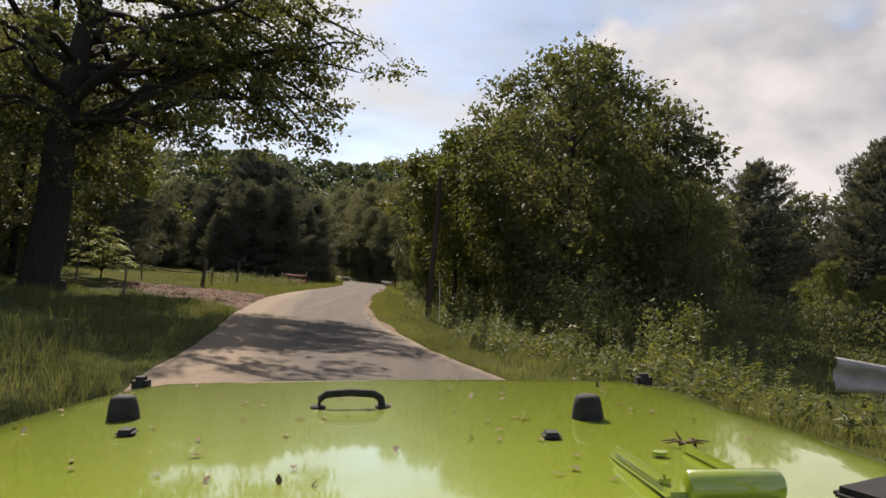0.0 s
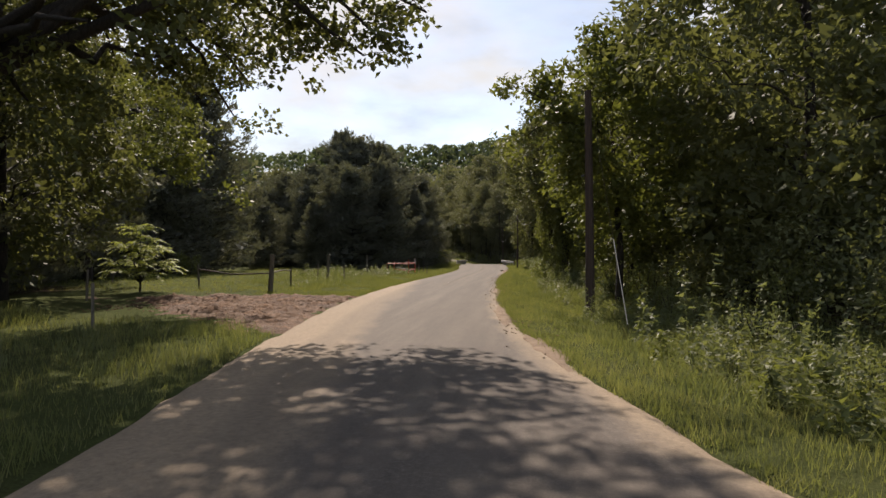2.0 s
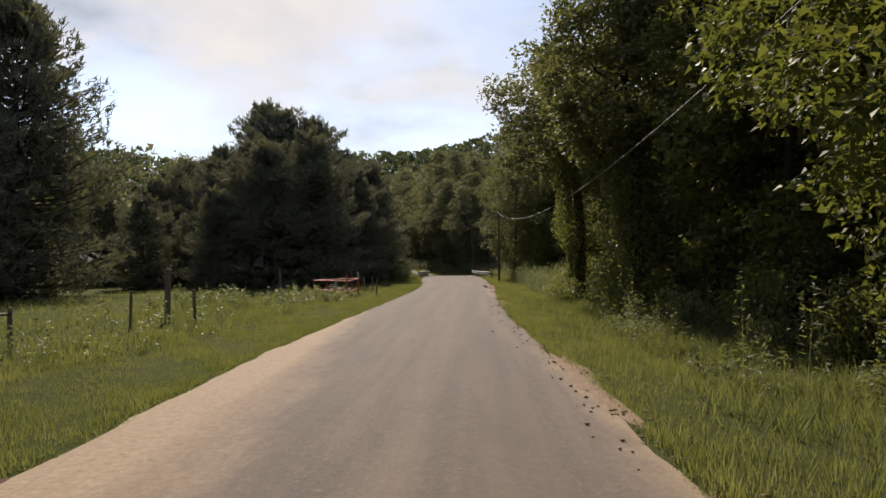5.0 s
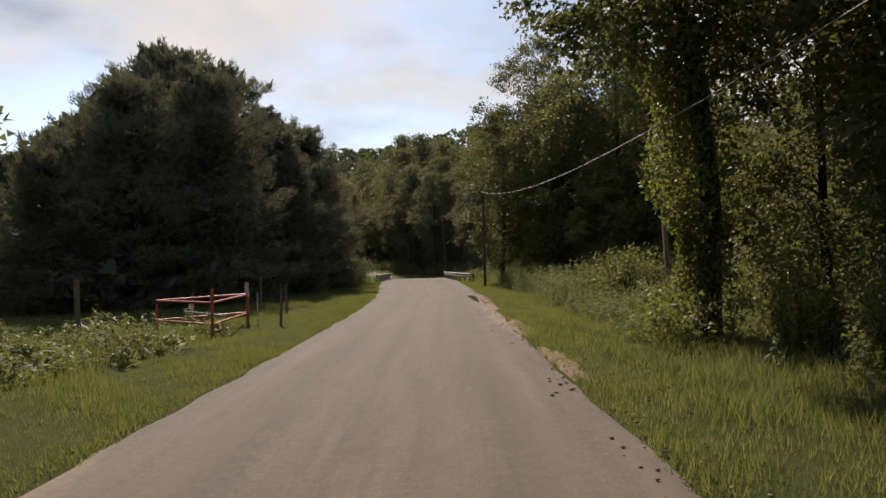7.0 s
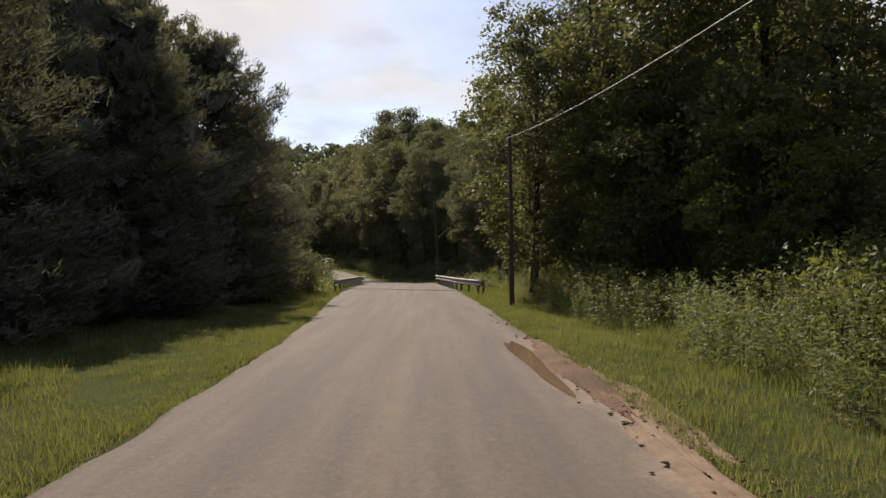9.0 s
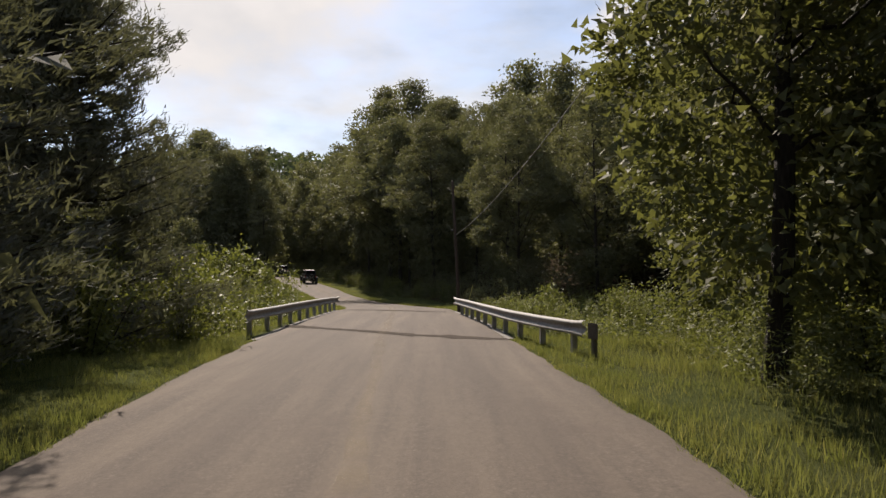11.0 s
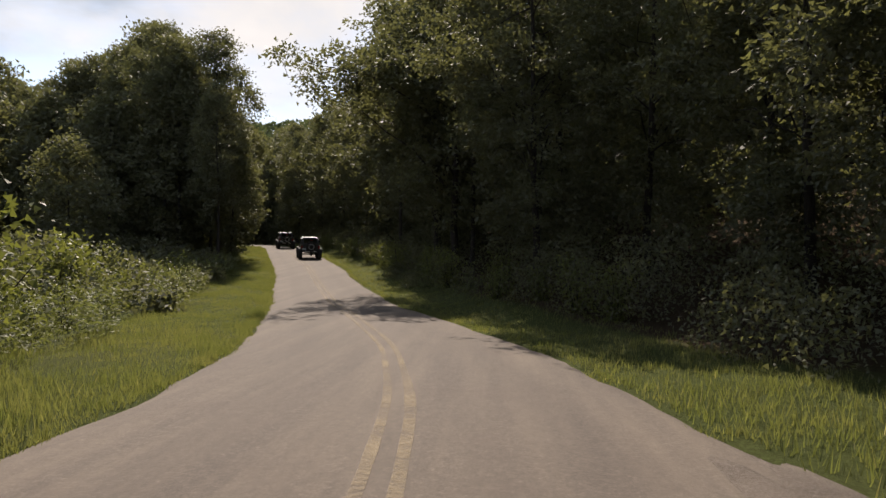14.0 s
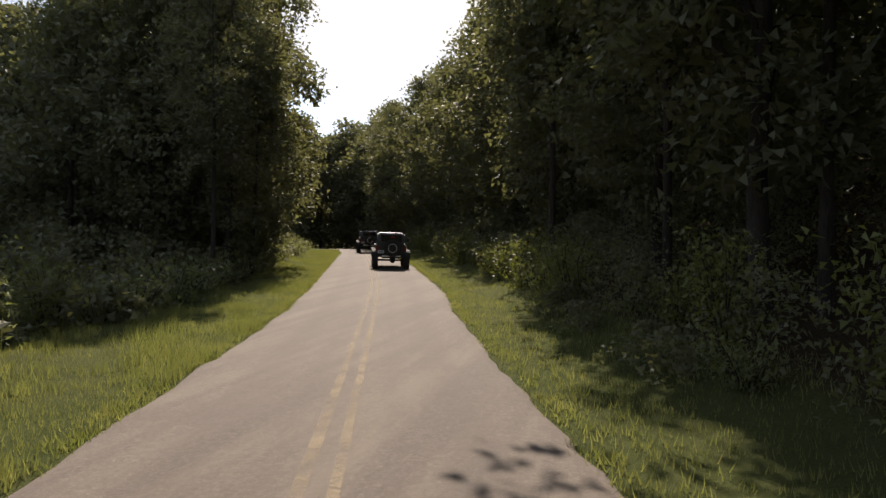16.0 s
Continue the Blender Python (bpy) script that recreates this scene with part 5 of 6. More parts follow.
def weeds(name, x, y, height, seed, mat, label, n=38, leaf=0.12):
    """Upright leafy weeds, stalk and narrow leaves, joined."""
    rg = np.random.default_rng(seed)
    z = land(x, y)
    m = len(x)
    h = height * rg.uniform(0.6, 1.25, m)
    bx, by = rg.normal(size=m) * 0.12, rg.normal(size=m) * 0.12
    t = rg.uniform(0.08, 1.0, (m, n))
    a = rg.uniform(0, 6.28, (m, n))
    r = (0.05 + 0.16 * (1 - t)) * rg.uniform(0.5, 1.3, (m, n))
    c = np.stack([x[:, None] + bx[:, None] * t * h[:, None] + np.cos(a) * r, y[:, None] + by[:, None] * t * h[:, None] + np.sin(a) * r, z[:, None] + t * h[:, None]], -1).reshape(-1, 3)
    al = np.stack([np.cos(a), np.sin(a), 0.2 + 0 * a], -1).reshape(-1, 3)
    lv = leaves(c, leaf, leaf * 0.32, rg, 0.1, 0.6, al)
    s = 0.006
    b = np.stack([x, y, z - 0.05], 1)
    e = np.stack([x + bx * h, y + by * h, z + h], 1)
    sx = np.array([s, 0, 0])
    st = np.stack([b - sx, b + sx, e], 1).reshape(-1, 3)
    ob = new(name, mesh_np(name, *join([lv, (st, np.arange(len(st)).reshape(-1, 3))]), mat))
    return tagged(ob, label, "weeds", kind="stuff")


x, y = verge_points(650, 10, 60, 2.4, 4.8, 1, 21, clumps=True)
weeds("roadside_weeds", x, y, 0.5 + 1.0 * np.clip(wave(x * 1.9, y * 1.7), 0, 1.2), 22, M_WEED, "tall leafy roadside weeds in clumps")
x, y = verge_points(480, 8, 40, 4.2, 13.0, 1, 37, clumps=True)
weeds("roadside_weeds", x, y, 1.15, 38, M_WEED, "tall leafy weeds in front of the trees")
x, y = verge_points(520, 9, 26, 1.6, 10.0, 1, 57, clumps=True)
weeds("roadside_weeds", x, y, 0.55 + 0.6 * np.clip(wave(x * 1.7, y * 1.5), 0, 1.2), 58, M_BUSH, "broad-leaved green weeds thick along the bank", 44, 0.17)
x, y = verge_points(230, 13, 36, 2.0, 5.5, 1, 59, clumps=True)
weeds("roadside_weeds", x, y, 0.5 + 1.1 * np.clip(wave(x * 2.1, y * 1.9), 0, 1.2), 60, M_WEED, "tall weeds with narrow leaves in front of the trees", 44, 0.15)
x, y = verge_points(9000, 6, 78, 4.2, 9.0, 1, 39)
blades("verge_grass", x, y, np.full(len(x), 0.30), 0.018, M_GRASS, 40, "long grass under the roadside trees")
x, y = verge_points(1100, 104, 130, 2.6, 10.0, 1, 53, clumps=True)
weeds("roadside_weeds", x, y, 1.1, 54, M_BUSH, "leafy weeds on the bank by the bridge")
x, y = verge_points(900, 66, 88, 2.6, 6.0, 1, 55, clumps=True)
weeds("roadside_weeds", x, y, 0.85, 56, M_WEED, "low leafy vines and weeds on the bank")
x, y = verge_points(1500, 88, 121, 2.6, 5.4, 1, 23, clumps=True)
weeds("roadside_weeds", x, y, 1.45, 24, M_WEED, "tall leafy roadside weeds in clumps")
x, y = verge_points(800, 147, 176, 3.0, 7.0, -1, 25, clumps=True)
weeds("roadside_weeds", x, y, 1.1, 26, M_WEED, "tall leafy roadside weeds in clumps")
x, y = verge_points(420, 126, 146, 1.4, 6.5, 1, 27, clumps=True)
weeds("roadside_weeds", x, y, 0.3 + 0.9 * np.clip(wave(x * 1.6, y * 1.8), 0, 1.2) * step(1.5, 3.2, x - right_edge(y)), 28, M_WEED, "leafy weeds by the bridge end")
x, y = verge_points(900, 66, 77, 2.6, 12.0, -1, 71, clumps=True)
weeds("field_weeds", x, y, 0.35 + 0.45 * np.clip(wave(x * 1.5, y * 1.4), 0, 1.2), 72, M_WEED, "rough tall weeds and seeding grass in the field", 22, 0.20)
x, y = verge_points(70, 48, 76, 2.4, 6.0, -1, 29)
weeds("roadside_weeds", x, y, 0.8, 30, M_BUSH, "broad-leaved weeds along the fence")

# young tree by the mud, and the small weeds round it
sap = new("sapling")
rng = np.random.default_rng(77)
sp, lv = [tube([[0, 0, -0.2], [0.02, 0, 0.4], [0.0, 0.03, 0.9]], [0.05, 0.04, 0.03], 6)], []
for i in range(19):
    a, q = i * 2.4, math.sqrt(i / 18.0)
    stem = np.array([math.cos(a) * 1.05 * q, math.sin(a) * 1.05 * q, 0.45 + (2.05 - 1.75 * q * q) * rng.uniform(0.62, 1.08)])
    sp.append(limb((0, 0, 0.35), stem, 0.022, 0.010, rng, 6, 0.15))
    for j in range(7):
        b_ = a + j * 2.4 + rng.normal() * 0.2
        ln = rng.uniform(0.50, 0.85)
        side = np.array([math.cos(b_), math.sin(b_), 0])
        t = np.linspace(0.0, 1.0, 8)[:, None]
        rib = stem + side * ln * t + np.array([0, 0, 1]) * (rng.uniform(0.35, 1.15) * t - 0.75 * t * t) * ln
        sp.append(tube(rib, np.linspace(0.007, 0.003, 8), 3))
        across = np.array([-math.sin(b_), math.cos(b_), -0.25])
        f = np.repeat(np.linspace(0.18, 1.0, 10), 1)
        c = np.stack([np.interp(f, t[:, 0], rib[:, k_]) for k_ in range(3)], 1)
        for sg in (-1, 1):
            way = across * (sg, sg, 1) + side * 0.45
            lv.append(leaves(c + way * 0.085, 0.19, 0.062, rng, 0.05, 0.85, np.repeat(way[None], len(c), 0), 0.35, kite=True))
part_np("trunk", join(sp), M_BARK, sap, smooth=True)
# stands in the maple's shade, so its sunlit look comes from the leaf colour
part_np("crown", join(lv), M_SAPLING_LIT, sap)
sap.matrix_basis = Matrix.Translation((-17.8, 42.8, float(land(-17.8, 42.8)))) @ Matrix.Diagonal((1.12, 1.12, 1.12, 1))
tagged(sap, "bushy sapling with arching compound leaves, sunlight put into their colour", "tree")

# trees with vine-clad trunks by the verge


def vine_tree(x, y, seed, height, radius, base, label, turn):
    root = broadleaf("vine_covered_tree", seed, height, radius, base, 28, 40, 15, 0.17, M_BROAD, 0.24, (-0.6, 0.2), [(-3.4, -0.5, base + 3.5), (-2.8, -2.0, base + 2.0), (-3.0, 1.5, base + 5.0)], core=0.4)
    rg = np.random.default_rng(seed + 1)
    n = 9000
    z0 = rg.uniform(0, 1, n) ** 0.9 * (base + 2.5)
    a = rg.normal(size=n) * 1.3 + math.pi
    r0 = (0.36 + 0.82 * rg.random(n) ** 1.3 * (1 + 0.7 * np.sin(z0 * 1.3 + seed) * np.sin(z0 * 0.7))) * np.where(z0 < 1.2, 1.5, 1.0)
    part_np("vines", leaves(np.stack([np.cos(a) * r0 - 0.03 * z0, np.sin(a) * r0, z0], 1), 0.125, 0.10, rg, 0.5, 0.2), M_BUSH, root, "lighter ivy-like leaves")
    root.matrix_basis = Matrix.Translation((x, y, float(land(x, y)))) @ Matrix.Rotation(turn, 4, "Z")
    tagged(root, label, "tree", "vine-clad trees")


vine_tree(1.75, 71.8, 178, 13.5, 3.8, 5.6, "tall tree, its trunk wrapped in pale green vines", 0.0)
vine_tree(2.3, 61.6, 182, 13.0, 3.2, 5.0, "dark tree with a vine-wrapped trunk near the road", 0.3)

# ---------------------------------------------------------------- guard rails
W_SECTION = [(0.0, 0.155), (0.07, 0.148), (0.105, 0.118), (0.105, 0.085), (0.015, 0.035), (0.0, 0.0), (0.015, -0.035), (0.105, -0.085), (0.105, -0.118), (0.07, -0.148), (0.0, -0.155)]


def guard_rail(points, top, face, label, spacing=1.9, tail=True, foot=None):
    """A W-beam on steel posts along points (x, y); face: side of the road, +1 for larger x."""
    root = new("guard_rail")
    p = np.array(points, float)
    seg = np.r_[0, np.cumsum(np.linalg.norm(np.diff(p, axis=0), axis=1))]
    s = np.arange(0, seg[-1] + 0.01, 0.5)
    q = np.stack([np.interp(s, seg, p[:, 0]), np.interp(s, seg, p[:, 1])], 1)
    d = np.gradient(q, axis=0)
    d /= np.linalg.norm(d, axis=1, keepdims=True)
    nrm = np.stack([d[:, 1], -d[:, 0]], 1)
    nrm *= np.sign(nrm[:, :1] * face + 1e-9)
    zt = top(q[:, 0], q[:, 1])
    sec = np.array(W_SECTION)
    ends = np.ones(len(s))
    if tail:
        ends[0] = ends[-1] = 1.25
    v = np.concatenate([np.stack([q[:, None, 0] + nrm[:, None, 0] * (sec[None, :, 0] + o), q[:, None, 1] + nrm[:, None, 1] * (sec[None, :, 0] + o),
                                  (zt - 0.155)[:, None] + sec[None, :, 1] * ends[:, None]], -1) for o in (0.0, -0.006)], 1)
    m = v.shape[1]
    half = len(sec)
    loop = list(range(half)) + list(range(m - 1, half - 1, -1))
    f = []
    for i in range(len(s) - 1):
        for a, b in zip(loop, loop[1:] + loop[:1]):
            f.append((i * m + a, i * m + b, (i + 1) * m + b, (i + 1) * m + a))
    part_np("beam", (v.reshape(-1, 3), np.array(f)), M_STEEL, root)
    for t in np.arange(0.9, seg[-1] - 0.3, spacing):
        x, y = np.interp(t, seg, p[:, 0]), np.interp(t, seg, p[:, 1])
        zz = float(top(x, y))
        nx, ny = np.interp(t, s, nrm[:, 0]), np.interp(t, s, nrm[:, 1])
        turn = Matrix.Rotation(math.atan2(ny, nx), 4, "Z")
        low = (foot(x, y) if foot else zz - 1.3)
        b = box(0.012, 0.11, zz - 0.02 - low, (0, 0, 0), 0.002)
        box(0.15, 0.010, zz - 0.02 - low, (-0.07, 0.0, 0), 0.002, b)
        box(0.08, 0.10, 0.28, (0.035, 0, (zz - low) / 2 - 0.16), 0.004, b)
        bmesh.ops.transform(b, matrix=Matrix.Translation((x - nx * 0.09, y - ny * 0.09, (zz - 0.02 + low) / 2)) @ turn, verts=b.verts)
        post = part("post", b, M_STEEL, root)
        for sg in (-1, 1):
            bolt = lathe([(0.016, 0), (0.016, 0.008), (0.008, 0.014)], 8, "x")
            bmesh.ops.transform(bolt, matrix=Matrix.Translation((x + nx * 0.012, y + ny * 0.012, zz - 0.155 + sg * 0.0)) @ turn, verts=bolt.verts)
            if sg > 0:
                part("bolt", bolt, M_STEEL, post)
            else:
                bolt.free()
    return tagged(root, label, "guard rail", "bridge guard rails")


deck = lambda x, y: level(y) + 0.74
guard_rail([(-10.5, 122.8), (-10.35, 126), (-10.4, 134), (-10.6, 143.7)], deck, 1, "galvanised W-beam guard rail on the bridge edge", 1.9, True, lambda x, y: float(level(y)) - 0.35)
guard_rail([(-1.7, 117.6), (-2.3, 119.9), (-2.8, 122.6), (-3.25, 127), (-3.95, 137.0)], deck, -1, "galvanised W-beam guard rail with flared end", 1.9, True, lambda x, y: float(level(y)) - 0.35)
guard_rail([(4.85, 7.6), (6.6, 7.2), (9.5, 6.4)], lambda x, y: land(x, y) * 0 + 1.45, -1, "short weathered guard rail by the junction", 1.9, True, lambda x, y: float(land(x, y)) - 0.2)

wing = new("rail_end_wing")
b = box(0.02, 0.36, 0.34, (0, 0, 0), 0.008)
for v in b.verts:
    v.co.x += 0.35 * v.co.y * v.co.y
part("plate", b, M_GRIT, wing, "dark rusted end plate")
part("post", box(0.10, 0.10, 0.75, (0.08, 0.05, -0.35), 0.01), M_POST, wing, "short timber post")
wing.matrix_basis = Matrix.Translation((-1.62, 117.35, float(level(117.4)) + 0.56)) @ Matrix.Rotation(radians(22), 4, "Z")
tagged(wing, "dark flared end piece of the guard rail", "guard rail end")

# bridge deck edge beams
for side, off in ((-1, 0.05), (1, 0.05)):
    y = np.arange(122, 144.1, 1.0)
    x = (left_edge(y) - off) if side < 0 else (right_edge(y) + off)
    z = level(y)
    a, b = x - 0.12, x + 0.12
    v = np.stack([np.stack([a, y, z - 0.55], 1), np.stack([b, y, z - 0.55], 1), np.stack([b, y, z - 0.03], 1), np.stack([a, y, z - 0.03], 1)], 1)
    f = []
    for i in range(len(y) - 1):
        for c in range(4):
            f.append((i * 4 + c, i * 4 + (c + 1) % 4, (i + 1) * 4 + (c + 1) % 4, (i + 1) * 4 + c))
    curb = new("bridge_edge", mesh_np("bridge_edge", v.reshape(-1, 3), np.array(f), M_CONCRETE))
    tagged(curb, "weathered concrete edge beam of the bridge deck", "bridge", kind="structure")

# ---------------------------------------------------------------- poles and wires


def utility_pole(x, y, height, r, label, lean=(0.0, 0.0), wood=None):
    root = new("utility_pole")
    part_np("shaft", tube([[0, 0, -0.4], [lean[0] * 0.3, lean[1] * 0.3, height * 0.3], [lean[0] * 0.7, lean[1] * 0.7, height * 0.7], [lean[0], lean[1], height]], [r, r * 0.93, r * 0.82, r * 0.72], 14), wood or M_POLE, root, smooth=True)
    part_np("cap", tube([[lean[0], lean[1], height], [lean[0], lean[1], height + 0.03]], [r * 0.72, r * 0.2], 14), wood or M_POLE, root)
    for h in (height - 0.5, height * 0.62):
        b = lathe([(0.02, 0), (0.045, 0.03), (0.03, 0.06), (0.045, 0.09), (0.02, 0.12)], 10, "x")
        bmesh.ops.translate(b, vec=(lean[0] * h / height - r - 0.11, lean[1] * h / height, h), verts=b.verts)
        part("insulator", b, M_GREYPAINT, root)
    b = box(0.03, 0.015, 2.4, (-r - 0.006, 0, 1.2), 0.004)
    part("ground_wire_guard", b, M_POST, root)
    root.matrix_basis = Matrix.Translation((x, y, float(land(x, y))))
    return tagged(root, label, "utility pole", "utility poles")


utility_pole(1.5, 36.5, 7.5, 0.155, "dark weathered wooden utility pole in the verge", (-0.1, 0.2))
grey_pole = utility_pole(6.1, 88.0, 11.2, 0.135, "weathered grey wooden utility pole with an orange cable guard", (-0.1, 1.0), M_POST)
part_np("cable_guard", tube([[-0.17, -0.10, -0.1], [-0.175, -0.06, 1.6], [-0.19, 0.02, 3.5]], 0.026, 8), M_ORANGE, grey_pole, "orange plastic cable guard", smooth=True)
utility_pole(-1.1, 107.8, 7.2, 0.10, "dark wooden service pole at the verge")
utility_pole(-3.68, 139.3, 6.9, 0.092, "reddish-brown wooden utility pole by the bridge end", (-0.34, 0))


def wire(a, b, sag, label, r=0.010, name="overhead_wire", mat=None):
    a, b = np.array(a, float), np.array(b, float)
    t = np.linspace(0, 1, 24)[:, None]
    p = a + (b - a) * t - np.array([0, 0, 1]) * sag * 4 * t * (1 - t)
    ob = new(name, mesh_np(name, *tube(p, r, 5), mat or M_PLASTIC, True))
    return tagged(ob, label, "wire", "overhead wires")


M_CABLE = plain("weathered cable", (0.11, 0.105, 0.10), 0.7)
wire((-1.25, 107.8, 7.02), (1.4, 36.6, 6.35), 2.2, "grey overhead cable between wooden poles", 0.013, "overhead_wire", M_CABLE)
wire((-1.25, 107.8, 6.9), (-3.85, 139.3, 4.05), 0.6, "grey overhead cable between wooden poles", 0.013, "overhead_wire", M_CABLE)
wire((1.42, 36.4, 7.1), (1.75, 30.0, 0.0), 0.0, "thin dark steel guy wire of the pole", 0.005, "guy_wire", M_WIRE)
sl = new("guy_wire_sleeve", mesh_np("guy_wire_sleeve", *tube([[1.744, 30.12, 0.13], [1.647, 32.0, 2.22]], 0.013, 8), M_TIMBER, True))
tagged(sl, "pale sleeve round the lower guy wire", "guy wire guard")
st = new("marker_stake", mesh_np("marker_stake", *tube([[-3.0, 146.4, -0.35], [-2.55, 146.6, 1.35]], [0.022, 0.018], 7), M_OCHRE, True))
tagged(st, "leaning ochre yellow marker stake in the grass", "stake")
sg = new("marker_post")
part("post", box(0.07, 0.02, 1.25, (0, 0, 0.55), 0.004), M_POST, sg)
part("reflector", box(0.10, 0.008, 0.22, (0, -0.016, 1.05), 0.003), M_PLASTIC, sg)
sg.matrix_basis = Matrix.Translation((-18.0, 199.5, float(land(-18.0, 199.5))))
tagged(sg, "dark slim marker post on the verge", "marker post")

# ---------------------------------------------------------------- fence by the field


def fence_post(x, y, h, r, label):
    rg = np.random.default_rng(int(abs(x * 100) + y * 10))
    b = lathe([(r * 1.02, -0.3), (r, 0.1), (r * 0.97, h * 0.6), (r * 0.93, h - 0.03), (r * 0.8, h)], 9)
    for v in b.verts:
        v.co.x += rg.normal() * r * 0.06 + v.co.z * rg.normal() * 0.002
        v.co.y += rg.normal() * r * 0.06
    me = bpy.data.meshes.new("fence_post")
    b.to_mesh(me)
    b.free()
    me.materials.append(M_POST)
    ob = new("fence_post", me)
    ob.matrix_basis = Matrix.Translation((x, y, float(land(x, y)))) @ Matrix.Rotation(rg.normal() * 0.03, 4, "X") @ Matrix.Rotation(rg.normal() * 0.03, 4, "Y")
    tagged(ob, label, "fence post", "field fence posts")


FENCE = [(-28.0, 50.5, 1.3, 0.05), (-23.5, 50.0, 1.3, 0.05), (-16.8, 46.6, 1.3, 0.05), (-12.25, 44.2, 1.75, 0.12), (-13.4, 50.6, 1.05, 0.05), (-13.4, 55.8, 1.1, 0.045), (-13.5, 58.4, 1.75, 0.10), (-12.0, 57.0, 1.2, 0.05),
         (-14.6, 75.6, 1.6, 0.08), (-9.45, 78.0, 1.1, 0.045), (-10.5, 83.7, 1.0, 0.05), (-13.0, 89.5, 1.3, 0.06), (-16.7, 37.2, 1.15, 0.045), (-10.95, 28.6, 1.1, 0.04)]
for x, y, h, r in FENCE:
    fence_post(x, y, h, r, "thick grey weathered wooden fence post" if r > 0.09 else "thin weathered fence post in the grass")
for hh, slack in ((0.45, 0.05), (0.9, 0.12)):
    for (xa, ya, ha, _), (xb, yb, hb, _) in zip(FENCE, FENCE[1:8]):
        wire((xa, ya, float(land(xa, ya)) + min(hh, ha - 0.1)), (xb, yb, float(land(xb, yb)) + min(hh, hb - 0.1)), slack, "slack rusty fence wire between posts", 0.003, "fence_wire", M_WIRE)
rl_ = new("fence_rail", mesh_np("fence_rail", *tube([[-16.8, 46.6, 0.95], [-14.6, 45.3, 0.76], [-12.25, 44.2, 0.86]], [0.036, 0.034, 0.03], 7), M_POLE, True))
tagged(rl_, "sagging dark wooden fence rail", "fence rail")
rl_ = new("fence_rail", mesh_np("fence_rail", *tube([[-12.25, 44.2, 0.85], [-12.8, 47.2, 0.93], [-13.4, 50.6, 0.84]], [0.034, 0.03, 0.03], 7), M_POLE, True))
tagged(rl_, "sagging dark wooden fence rail", "fence rail")

# red tube brace at the field gate
brace = new("gate_brace")
C_A, C_B, C_C = (-10.66, 78.65), (-10.75, 75.4), (-13.1, 77.4)
for (x, y), h, r, m in ((C_A, 0.95, 0.055, M_RED), (C_B, 1.35, 0.045, M_RED), (C_C, 0.85, 0.04, M_RED), ((-12.9, 80.0), 1.1, 0.04, M_RED)):
    part_np("post", tube([[x, y, -0.25], [x, y, h]], [r, r], 10), m, brace)
part_np("post", tube([[C_A[0], C_A[1], 0.95], [C_A[0] - 0.02, C_A[1], 1.42]], [0.065, 0.06], 10), M_TIMBER, brace, "bleached timber post top")
for z in (0.38, 0.98):
    part_np("bar", tube([[*C_A, z + 0.04], [*C_B, z - 0.04]], 0.032, 8), M_RED, brace)
    part_np("bar", tube([[*C_A, z + 0.06], [*C_C, z - 0.02]], 0.032, 8), M_RED, brace)
    part_np("bar", tube([[*C_B, z - 0.04], [*C_C, z - 0.02]], 0.028, 8), M_RED, brace)
part_np("winch_tube", tube([[-11.0, 77.5, 0.42], [-12.2, 77.2, 0.62]], 0.03, 8), M_STEEL, brace, "grey steel tube")
part_np("handle", tube([[-11.6, 76.2, 0.35], [-11.6, 76.2, 0.75], [-11.85, 76.2, 0.75], [-11.85, 76.2, 0.35]], 0.018, 6), M_STEEL, brace, "bent grey steel handle")
brace.matrix_basis = Matrix.Translation((0, 0, float(land(-11, 77))))
tagged(brace, "red steel tube brace frame in the grass", "gate brace")
rod = new("marker_stake", mesh_np("marker_stake", *tube([[-10.22, 78.2, -0.15], [-10.22, 78.2, 1.04]], [0.018, 0.016], 6), M_TIMBER, True))
tagged(rod, "thin pale stake beside the red brace", "stake")

# ---------------------------------------------------------------- vehicles


def wheel(parent, x, y, r, wdt, name="wheel", axis="x"):
    ty = lathe([(r * 0.56, -wdt / 2 + 0.02), (r * 0.90, -wdt / 2), (r * 0.985, -wdt * 0.36), (r, -wdt * 0.2), (r, wdt * 0.2), (r * 0.985, wdt * 0.36), (r * 0.90, wdt / 2), (r * 0.56, wdt / 2 - 0.02)], 28, axis)
    n = 28
    holder = new(name)
    holder.parent = parent
    holder.matrix_basis = Matrix.Translation((x, y, r))
    for i in range(n):
        a = 2 * math.pi * i / n
        for sgn in (-1, 1):
            m = Matrix.Rotation(a, 4, "X" if axis == "x" else "Y")
            off = (sgn * wdt * 0.27, 0, r + 0.004) if axis == "x" else (0, sgn * wdt * 0.27, r + 0.004)
            dims = (wdt * 0.36, 0.055, 0.022) if axis == "x" else (0.055, wdt * 0.36, 0.022)
            box(*dims, (0, 0, 0), 0.0, ty, m @ Matrix.Translation(off) @ Matrix.Rotation(sgn * 0.3, 4, "Z"))
    part("tyre", ty, M_TYRE, holder)
    rim = lathe([(r * 0.57, -wdt * 0.36), (r * 0.57, wdt * 0.36), (r * 0.50, wdt * 0.30), (r * 0.22, wdt * 0.20), (r * 0.20, wdt * 0.34), (0.02, wdt * 0.34)], 20, axis)
    part("rim", rim, M_GREYPAINT, holder)
    return holder


